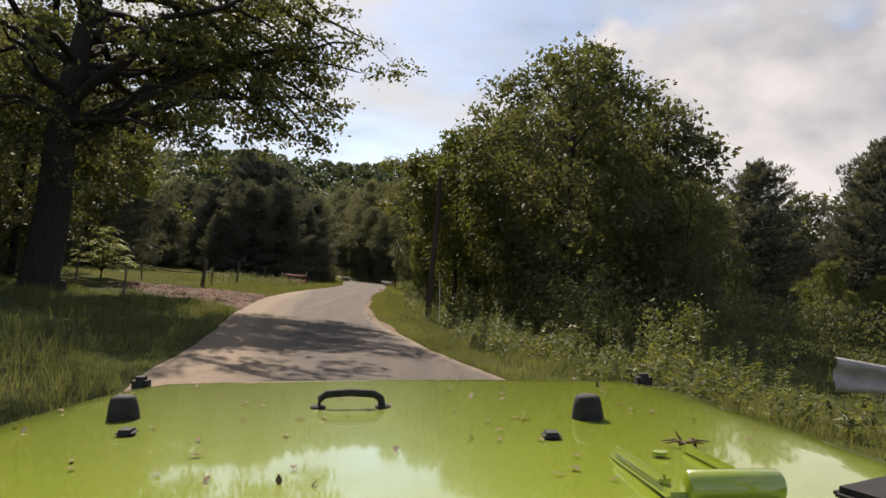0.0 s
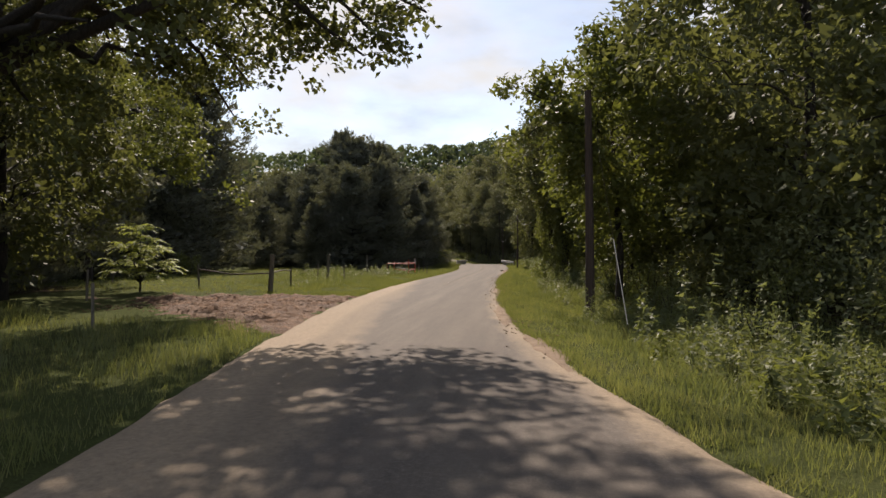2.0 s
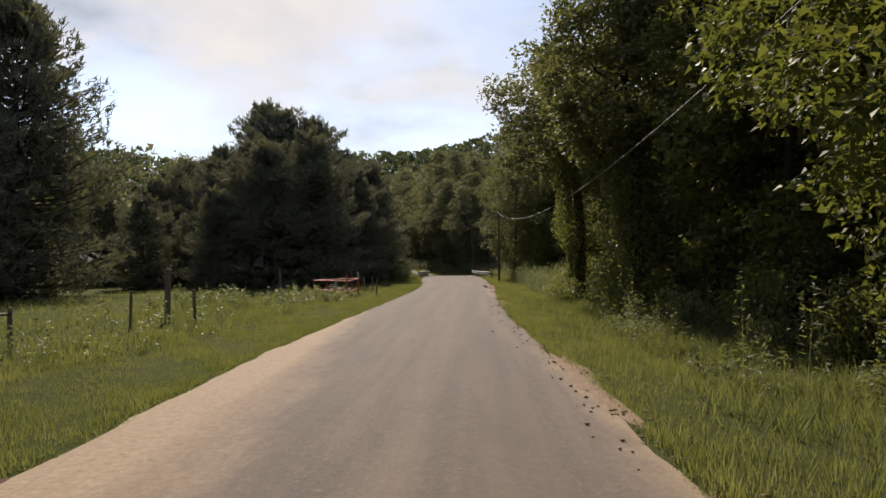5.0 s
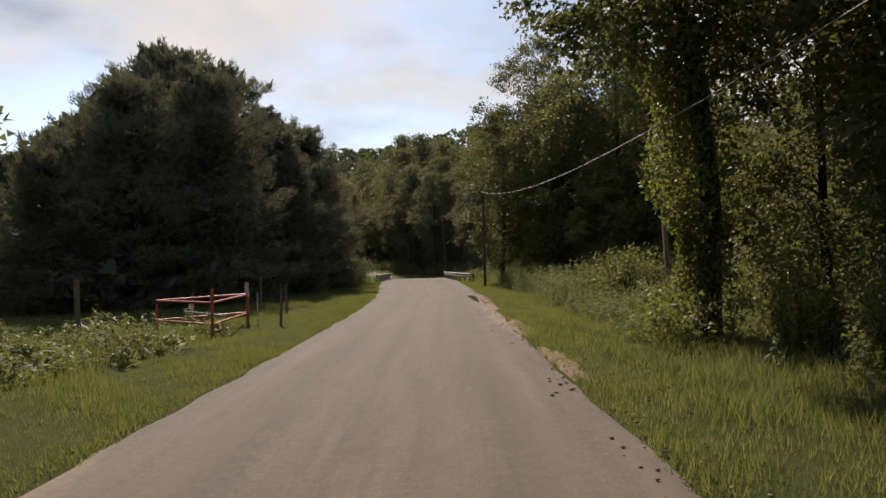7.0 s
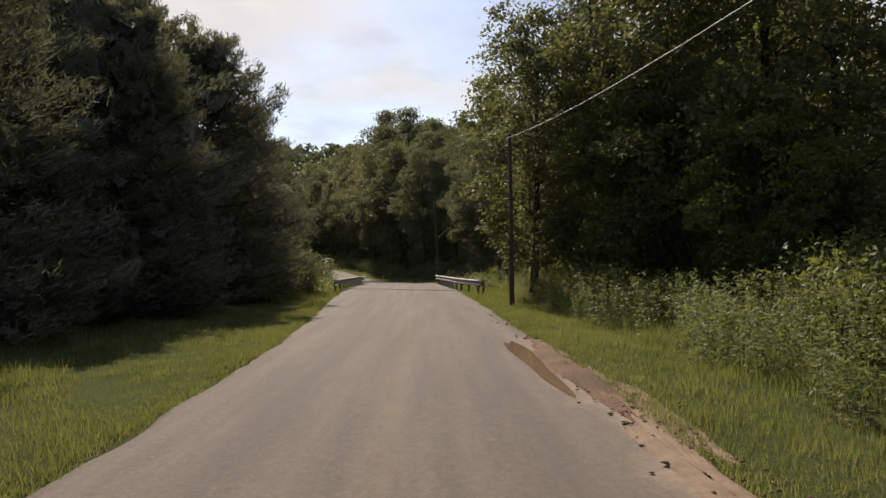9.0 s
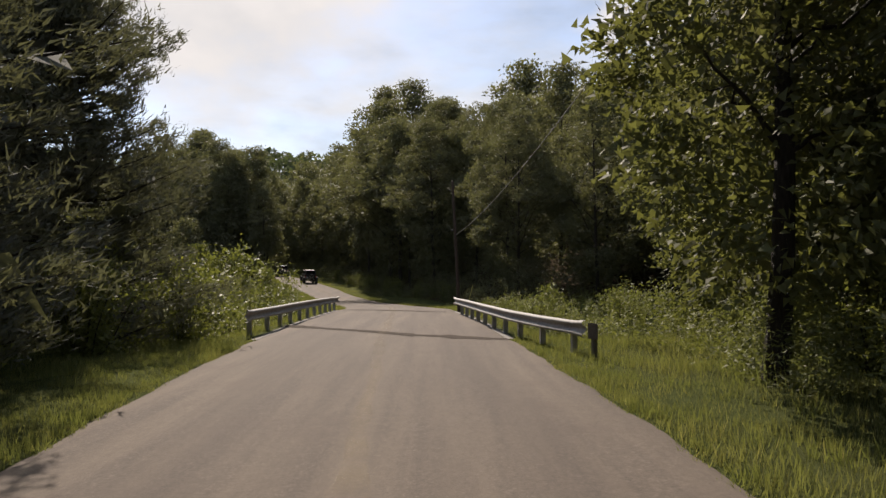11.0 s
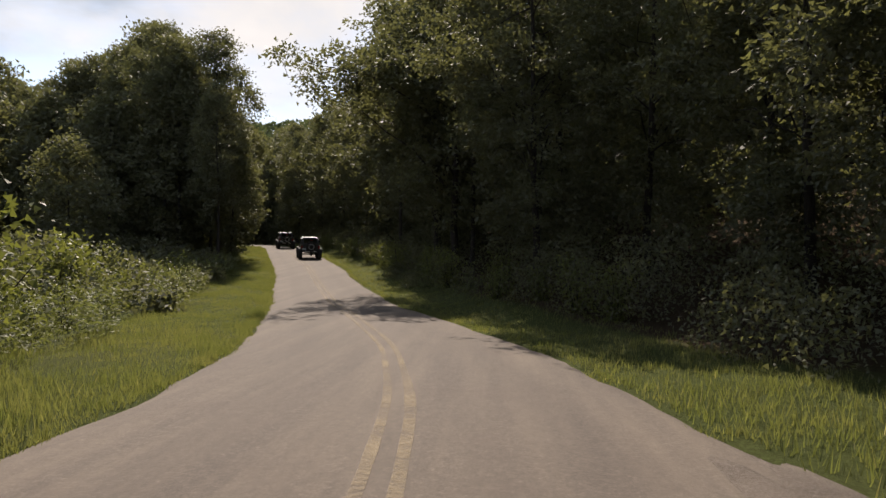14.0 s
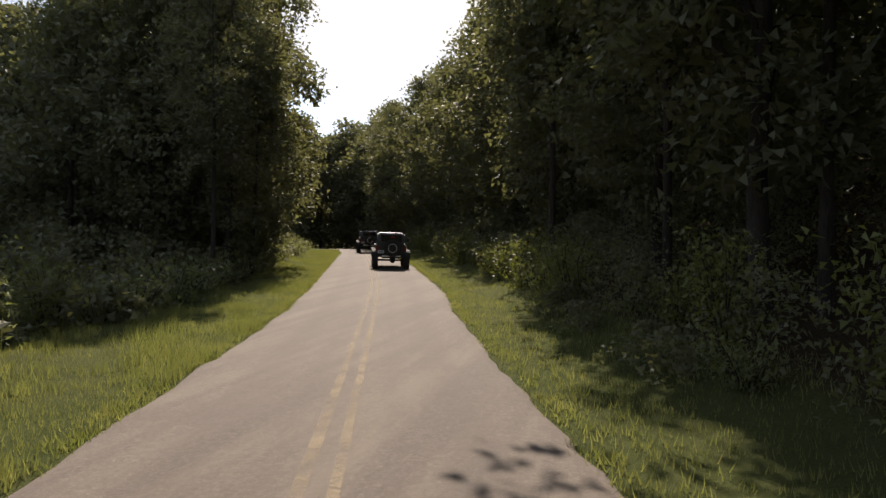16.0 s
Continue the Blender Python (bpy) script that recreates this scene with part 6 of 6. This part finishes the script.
def off_roader(name, paint, label):
    """A short boxy off-roader with hardtop, seen mostly from behind. y forward, origin on the ground."""
    root = new(name)
    b = box(1.56, 2.55, 0.52, (0, 0.05, 0.98), 0.06, segs=3)
    part("tub", b, paint, root)
    part("floor_frame", box(0.95, 3.5, 0.16, (0, 0.3, 0.62), 0.03), M_PLASTIC, root)
    b = box(1.40, 1.25, 0.36, (0, 1.90, 1.04), 0.07, segs=3)
    for v in b.verts:
        f = (v.co.y - 1.3) / 1.2
        v.co.x *= 1 - 0.14 * max(0, f)
    part("hood", b, paint, root)
    part("grille", box(1.22, 0.06, 0.42, (0, 2.54, 1.0), 0.02), paint, root)
    b = box(1.52, 2.05, 0.60, (0, -0.20, 1.53), 0.09, segs=3)
    for v in b.verts:
        if v.co.z > 1.6:
            v.co.x *= 0.90
            v.co.y = -0.20 + (v.co.y + 0.20) * 0.95
    part("hardtop", b, M_TOP, root)
    part("rear_window", box(1.06, 0.02, 0.36, (0, -1.232, 1.56), 0.009, None, Matrix.Rotation(radians(-4), 4, "X")), M_GLASS, root)
    for sx in (-1, 1):
        part("side_window", box(0.02, 0.86, 0.34, (sx * 0.742, -0.55, 1.56), 0.009, None, Matrix.Rotation(radians(sx * -6), 4, "Y")), M_GLASS, root)
        part("door_window", box(0.02, 0.66, 0.34, (sx * 0.742, 0.36, 1.56), 0.009, None, Matrix.Rotation(radians(sx * -6), 4, "Y")), M_GLASS, root)
        d = part("door", box(0.03, 0.88, 0.50, (sx * 0.79, 0.40, 1.0), 0.012), paint, root)
        part("door_handle", box(0.03, 0.14, 0.03, (sx * 0.815, 0.08, 1.14), 0.008), M_PLASTIC, d)
        for yy, ln in ((-0.98, 0.98), (1.62, 1.02)):
            a = np.linspace(radians(10), radians(170), 13)
            pts = [[sx * 0.865, yy + 0.56 * math.cos(t), 0.44 + 0.52 * math.sin(t)] for t in a]
            fl = bmesh.new()
            for i in range(12):
                p, q = pts[i], pts[i + 1]
                ang = math.atan2(q[2] - p[2], q[1] - p[1])
                box(0.20, math.dist(p, q) * 1.15, 0.035, ((p[0] + q[0]) / 2, (p[1] + q[1]) / 2, (p[2] + q[2]) / 2), 0.0, fl, Matrix.Rotation(ang, 4, "X"))
            part("fender_flare", fl, M_PLASTIC, root)
        lamp = part("tail_light", box(0.13, 0.07, 0.24, (sx * 0.70, -1.245, 1.02), 0.012), M_TAIL, root)
        part("lamp_guard", box(0.15, 0.012, 0.02, (sx * 0.70, -1.287, 1.02), 0.003), M_PLASTIC, lamp)
        mir = part("mirror", box(0.13, 0.09, 0.19, (sx * 0.97, 0.86, 1.44), 0.03), M_PLASTIC, root)
        part("mirror_arm", box(0.14, 0.03, 0.03, (sx * 0.86, 0.86, 1.36), 0.008), M_PLASTIC, mir)
        part("rock_slider", box(0.09, 1.5, 0.09, (sx * 0.80, 0.30, 0.60), 0.02), M_PLASTIC, root)
        part("headlight", lathe([(0.10, 0), (0.10, 0.03), (0.05, 0.05)], 18, "y"), M_GLASS, root).matrix_basis = Matrix.Translation((sx * 0.42, 2.56, 1.05))
        for yy in (-0.98, 1.62):
            wheel(root, sx * 0.80, yy, 0.44, 0.29)
    part("tailgate", box(1.16, 0.05, 0.50, (0, -1.245, 1.0), 0.012), paint, root)
    part("windscreen_frame", box(1.44, 0.07, 0.54, (0, 0.90, 1.50), 0.02, None, Matrix.Rotation(radians(18), 4, "X")), M_GLASS, root)
    part("rear_bumper", box(1.50, 0.16, 0.18, (0, -1.40, 0.70), 0.03), M_PLASTIC, root)
    part("bumper_strip", box(0.95, 0.012, 0.05, (0, -1.487, 0.66), 0.004), M_CHROME, root, "bright bare metal strip")
    part("front_bumper", box(1.60, 0.18, 0.16, (0, 2.72, 0.70), 0.03), M_PLASTIC, root)
    part("axle", lathe([(0.05, -0.75), (0.05, 0.75)], 10, "x"), M_PLASTIC, root).matrix_basis = Matrix.Translation((0, -0.98, 0.44))
    part("differential", lathe([(0.05, -0.16), (0.15, -0.05), (0.15, 0.05), (0.05, 0.16)], 12, "x"), M_PLASTIC, root).matrix_basis = Matrix.Translation((0.1, -0.98, 0.44))
    sp_ = wheel(root, 0.06, -1.44, 0.42, 0.27, "spare_wheel", "y")
    sp_.matrix_basis = Matrix.Translation((0.06, -1.43, 1.06)) @ Matrix.Rotation(math.pi, 4, "Z")
    ring = bmesh.new()
    ra, rb = 0.215, 0.018
    vs = [[ring.verts.new(((ra + rb * math.cos(q)) * math.cos(p), 0.16 + rb * math.sin(q), (ra + rb * math.cos(q)) * math.sin(p))) for q in np.arange(6) * math.pi / 3] for p in np.arange(28) * math.pi / 14]
    for i in range(28):
        for j in range(6):
            ring.faces.new((vs[i][j], vs[i][(j + 1) % 6], vs[(i + 1) % 28][(j + 1) % 6], vs[(i + 1) % 28][j]))
    part("rim_ring", ring, M_RIM, sp_, "bright silver ring")
    pl = part("number_plate", box(0.30, 0.01, 0.15, (-0.52, -1.292, 0.86), 0.003), M_PLATE, root)
    for i in range(4):
        part("bar", box(0.035, 0.004, 0.08, (-0.61 + 0.06 * i, -1.2995, 0.86)), M_BAR, pl)
    part("brake_light", box(0.20, 0.03, 0.05, (0.06, -1.30, 1.62), 0.01), M_TAIL, root)
    return tagged(root, label, "off-roader", "vehicles on the road")


jeep = off_roader("off_roader", M_BLACKPAINT, "black boxy off-roader with hardtop and rear spare wheel")
jy = 198.6
jx = float(left_edge(jy) * 0.30 + right_edge(jy) * 0.70)
slope_up = math.atan(float(level(jy + 2) - level(jy - 2)) / 4)
head = math.atan2(-(float(left_edge(jy + 3)) - float(left_edge(jy - 3))), 6.0)
jeep.matrix_basis = Matrix.Translation((jx, jy, float(on_road(jx, jy)))) @ Matrix.Rotation(head, 4, "Z") @ Matrix.Rotation(slope_up, 4, "X")
jy = 219.0
jx = float(left_edge(jy) * 0.42 + right_edge(jy) * 0.58)
slope_up = math.atan(float(level(jy + 2) - level(jy - 2)) / 4)
head = math.atan2(-(float(left_edge(jy + 3)) - float(left_edge(jy - 3))), 6.0)
second = copy_thing(jeep, Matrix.Translation((jx, jy, float(on_road(jx, jy)))) @ Matrix.Rotation(head, 4, "Z") @ Matrix.Rotation(slope_up, 4, "X"))
tagged(second, "black boxy off-roader driving ahead near the crest", "off-roader", "vehicles on the road")

# the lime green off-roader at the start of the lane; x right, y forward
green = new("off_roader")
NU, NV = 28, 30


def hood_z(u, v, w):
    z = 1.455 - 0.055 * (v - 1.6) + 0.012 * np.cos(np.clip(u / w, -1, 1) * 1.57)
    return z - 0.035 * np.clip((np.abs(u) / w - 0.86) / 0.14, 0, 1) ** 2 - 0.055 * np.clip((v - 2.26) / 0.10, 0, 1) ** 2


def hood_w(v):
    return 0.905 - 0.02 * (v - 1.2) - 0.14 * np.clip((v - 2.02) / 0.34, 0, 1) ** 3


v1 = np.linspace(0.72, 2.36, NV)
uu = np.linspace(-1, 1, NU)
V, U = np.meshgrid(v1, uu, indexing="ij")
Wd = hood_w(V)
P = np.stack([U * Wd, V, hood_z(U * Wd, V, Wd)], -1).reshape(-1, 3)
ii, jj = np.meshgrid(np.arange(NV - 1), np.arange(NU - 1), indexing="ij")
quads = np.stack([ii * NU + jj, ii * NU + jj + 1, (ii + 1) * NU + jj + 1, (ii + 1) * NU + jj], -1).reshape(-1, 4)
rim_ids = np.r_[np.arange(NU), (np.arange(NV) * NU + NU - 1)[1:], (np.arange(NU) + (NV - 1) * NU)[::-1][1:], (np.arange(NV) * NU)[::-1][1:-1]]
low = P[rim_ids] - np.array([0, 0, 0.045])
skirt = np.stack([rim_ids, np.roll(rim_ids, -1), len(P) + (np.arange(len(rim_ids)) + 1) % len(rim_ids), len(P) + np.arange(len(rim_ids))], -1)
hd_ = part_np("hood", (np.concatenate([P, low]), np.concatenate([quads, skirt[:, ::-1]])), M_GREEN, green, "lime green hood with leaf scraps", True)


def on_hood(u, v):
    return float(hood_z(np.array(u), np.array(v), hood_w(np.array(v))))


for u, v in ((-0.57, 1.557), (0.429, 1.496)):
    b = lathe([(0.034, -0.004), (0.034, 0.004), (0.030, 0.030), (0.026, 0.046), (0.018, 0.051)], 20)
    bmesh.ops.translate(b, vec=(u, v, on_hood(u, v)), verts=b.verts)
    part("rubber_stop", b, M_PLASTIC, hd_, "black rubber windscreen stop", True)
hy_ = 1.66
zc = on_hood(-0.09, hy_)
part_np("handle", tube([[-0.165, hy_, zc], [-0.160, hy_, zc + 0.022], [-0.145, hy_ - 0.002, zc + 0.032], [-0.09, hy_ - 0.004, zc + 0.036], [-0.035, hy_ - 0.002, zc + 0.032], [-0.020, hy_, zc + 0.022], [-0.015, hy_, zc]], 0.009, 10), M_PLASTIC, hd_, "black grab handle", True)
for u in (-0.165, -0.015):
    b = lathe([(0.018, 0), (0.018, 0.004), (0.012, 0.007)], 14)
    bmesh.ops.translate(b, vec=(u, hy_, zc), verts=b.verts)
    part("handle_foot", b, M_PLASTIC, hd_)
for u, v in ((-0.482, 1.355), (0.308, 1.275)):
    b = box(0.034, 0.040, 0.014, (u, v, on_hood(u, v) + 0.006), 0.006, segs=3)
    part("washer_nozzle", b, M_PLASTIC, hd_)
for sg_ in (-1, 1):
    u0 = 0.455 if sg_ > 0 else -0.66
    z_ = on_hood(u0, 1.0)
    hinge = part("hinge", box(0.13, 0.27, 0.012, (u0 - 0.02, 0.99, z_ + 0.007), 0.005, None, Matrix.Rotation(radians(-4), 4, "X")), M_GREEN, hd_)
    part("hinge_rib", box(0.016, 0.22, 0.016, (u0 - 0.075, 1.0, z_ + 0.018), 0.006, None, Matrix.Rotation(radians(-4), 4, "X")), M_GREEN, hinge)
    part("hinge_rib", box(0.016, 0.22, 0.016, (u0 + 0.035, 1.0, z_ + 0.018), 0.006, None, Matrix.Rotation(radians(-4), 4, "X")), M_GREEN, hinge)
    b = lathe([(0.018, -0.060), (0.022, -0.056), (0.022, 0.056), (0.018, 0.060)], 18, "x")
    bmesh.ops.translate(b, vec=(u0 + 0.0, 0.865, z_ + 0.026), verts=b.verts)
    part("hinge_barrel", b, M_GREEN, hinge, smooth=True)
    b = lathe([(0.012, 0), (0.012, 0.005), (0.006, 0.006)], 12)
    bmesh.ops.translate(b, vec=(u0 - 0.02, 1.07, z_ + 0.012), verts=b.verts)
    part("hinge_bolt", b, M_GREEN, hinge)
    b = box(0.05, 0.055, 0.05, (sg_ * 0.80, 2.26, on_hood(0.78, 2.2) + 0.0), 0.012)
    part("hood_latch", b, M_PLASTIC, hd_)
    fen = bmesh.new()
    box(0.30, 1.45, 0.10, (sg_ * 0.93, 1.62, 1.28), 0.04, fen)
    part("fender", fen, M_PLASTIC, green)
    for yy in (1.62, -1.05):
        wheel(green, sg_ * 0.84, yy, 0.44, 0.30)
    part("door_sill", box(0.10, 1.9, 0.22, (sg_ * 0.78, -0.25, 0.80), 0.03), M_GREEN, green)
    part("door", box(0.05, 0.95, 0.50, (sg_ * 0.80, 0.10, 1.14), 0.02), M_GREEN, green)
    part("rear_quarter", box(0.08, 1.15, 0.55, (sg_ * 0.78, -1.08, 1.12), 0.03), M_GREEN, green)
    part("windscreen_pillar", box(0.07, 0.07, 0.72, (sg_ * 0.74, 0.40, 1.84), 0.02, None, Matrix.Rotation(radians(20), 4, "X")), M_GREEN, green)
    part("seat", box(0.50, 0.50, 0.14, (sg_ * 0.36, -0.55, 1.02), 0.05), M_SEAT, green)
    part("seat_back", box(0.50, 0.14, 0.62, (sg_ * 0.36, -0.85, 1.30), 0.05, None, Matrix.Rotation(radians(10), 4, "X")), M_SEAT, green)
part("cowl", box(1.50, 0.26, 0.06, (0, 0.60, 1.47), 0.02), M_PLASTIC, green)
part("dashboard", box(1.40, 0.30, 0.22, (0, 0.28, 1.36), 0.05), M_PLASTIC, green)
part("windscreen_header", box(1.52, 0.07, 0.07, (0, 0.27, 2.19), 0.02), M_GREEN, green)
part("engine_bay", box(1.30, 1.50, 0.42, (0, 1.55, 1.12), 0.05), M_PLASTIC, green)
part("grille", box(1.36, 0.07, 0.46, (0, 2.33, 1.13), 0.03), M_GREEN, green)
for i in range(7):
    part("grille_slot", box(0.075, 0.012, 0.30, (-0.36 + 0.12 * i, 2.371, 1.15), 0.005), M_PLASTIC, green)
part("front_bumper", box(1.60, 0.18, 0.18, (0, 2.50, 0.78), 0.03), M_PLASTIC, green)
part("floor_pan", box(1.45, 2.6, 0.08, (0, -0.5, 0.72), 0.02), M_PLASTIC, green)
part("tailgate", box(1.45, 0.06, 0.55, (0, -1.66, 1.12), 0.02), M_GREEN, green)
part_np("hood_seam", tube([[-0.95, 0.99, on_hood(-0.85, 0.99) + 0.002], [-0.70, 0.93, on_hood(-0.70, 0.93) + 0.002], [-0.50, 0.88, on_hood(-0.5, 0.88) + 0.002]], 0.005, 6), M_PLASTIC, hd_, "black rubber seam")
b = box(0.40, 0.10, 0.02, (0.0, 0.0, 0.0), 0.008)
part("wiper_cover", b, M_PLASTIC, green, "black plastic wiper cover").matrix_basis = Matrix.Translation((0.78, 0.90, on_hood(0.7, 0.9) + 0.016)) @ Matrix.Rotation(radians(24), 4, "Z")
part_np("wiper_arm", tube([[0.62, 0.78, on_hood(0.6, 0.8) + 0.02], [0.86, 0.98, 1.50], [1.0, 1.10, 1.49]], 0.007, 6), M_PLASTIC, green)
green.matrix_basis = Matrix.LocRotScale((0.1278, 0.0358, 0.0729), Euler((radians(1.207), radians(-5.96), radians(-0.951))), None)
tagged(green, "lime green open-topped off-roader with leaf scraps on its hood", "off-roader", "vehicles on the road")

# leaf scraps and twigs lying on the hood
rng = np.random.default_rng(31)
pu, pv_ = rng.uniform(-0.82, 0.82, 90), rng.uniform(0.95, 2.3, 90)
ht = np.stack([pu, pv_, [on_hood(a, b) + 0.004 for a, b in zip(pu, pv_)]], 1)
sc = new("leaf_scraps", mesh_np("leaf_scraps", *leaves(ht, 0.022, 0.011, rng, 0.0, 0.96, rng.normal(size=(90, 3)) * (1, 1, 0), 0.3, kite=True), M_LEAFLITTER))
sc.matrix_basis = green.matrix_basis.copy()
tagged(sc, "brown leaf scraps and twigs strewn on the hood", "leaf litter", kind="stuff")

tw = []
for i in range(7):
    a = i * 0.9
    p = np.array([0.525, 1.20, on_hood(0.525, 1.20) + 0.006])
    tw.append(tube([p + (rng.normal() * 0.012, rng.normal() * 0.008, 0), p + (math.cos(a) * 0.018, math.sin(a) * 0.012, 0.006), p + (math.cos(a) * 0.042, math.sin(a) * 0.02, 0.003 + 0.014 * (i == 2))], [0.003, 0.0022, 0.0012], 5))
twigs = new("twig_cluster", mesh_np("twig_cluster", *join(tw), M_LEAFLITTER))
twigs.matrix_basis = green.matrix_basis.copy()
tagged(twigs, "small dry seed head and twigs lying on the hood", "leaf litter")

# gravel crumbs along the broken asphalt edge
rng = np.random.default_rng(41)
yy = np.where(rng.random(900) < 0.6, rng.uniform(24, 72, 900), rng.uniform(72, 104, 900))
xx = right_edge(yy) + rng.normal(size=900) * 0.28 + 0.05
rad = rng.uniform(0.012, 0.045, 900)
oct_v = np.array([[1, 0, 0], [0, 1, 0], [-1, 0, 0], [0, -1, 0], [0, 0, 0.4], [0, 0, -0.4]], float)
oct_f = np.array([[0, 1, 4], [1, 2, 4], [2, 3, 4], [3, 0, 4], [1, 0, 5], [2, 1, 5], [3, 2, 5], [0, 3, 5]])
vv = oct_v[None] * rad[:, None, None] * rng.uniform(0.6, 1.3, (900, 6, 1)) + np.stack([xx, yy, both(xx, yy) + rad * 0.4], 1)[:, None]
cr = new("gravel_crumbs", mesh_np("gravel_crumbs", vv.reshape(-1, 3), (oct_f[None] + np.arange(900)[:, None, None] * 6).reshape(-1, 3), M_DUST))
n = 1500
cx, cy = rng.uniform(-14.5, -7.0, n), rng.uniform(32.5, 41.5, n)
rad = rng.uniform(0.012, 0.05, n) * rng.uniform(0.5, 1.3, n)
vv = oct_v[None] * rad[:, None, None] * rng.uniform(0.5, 1.5, (n, 6, 1)) + np.stack([cx, cy, land(cx, cy) + 0.06 + rad * 0.3], 1)[:, None]
n2 = 260
px_, py_ = -2.2 + rng.normal(size=n2) * 0.22, rng.uniform(83.0, 95.5, n2)
r2 = rng.uniform(0.012, 0.04, n2)
v2 = oct_v[None] * r2[:, None, None] * rng.uniform(0.5, 1.5, (n2, 6, 1)) + np.stack([px_, py_, both(px_, py_) + 0.02 + r2 * 0.3], 1)[:, None]
vv, n = np.concatenate([vv, v2]), n + n2
clods = new("mud_clods", mesh_np("mud_clods", vv.reshape(-1, 3), (oct_f[None] + np.arange(n)[:, None, None] * 6).reshape(-1, 3), M_MUD))
tagged(clods, "clods of reddish mud strewn over the ruts", "mud", kind="stuff")
tagged(cr, "sandy crumbs and stones along the broken road edge", "gravel", kind="stuff")
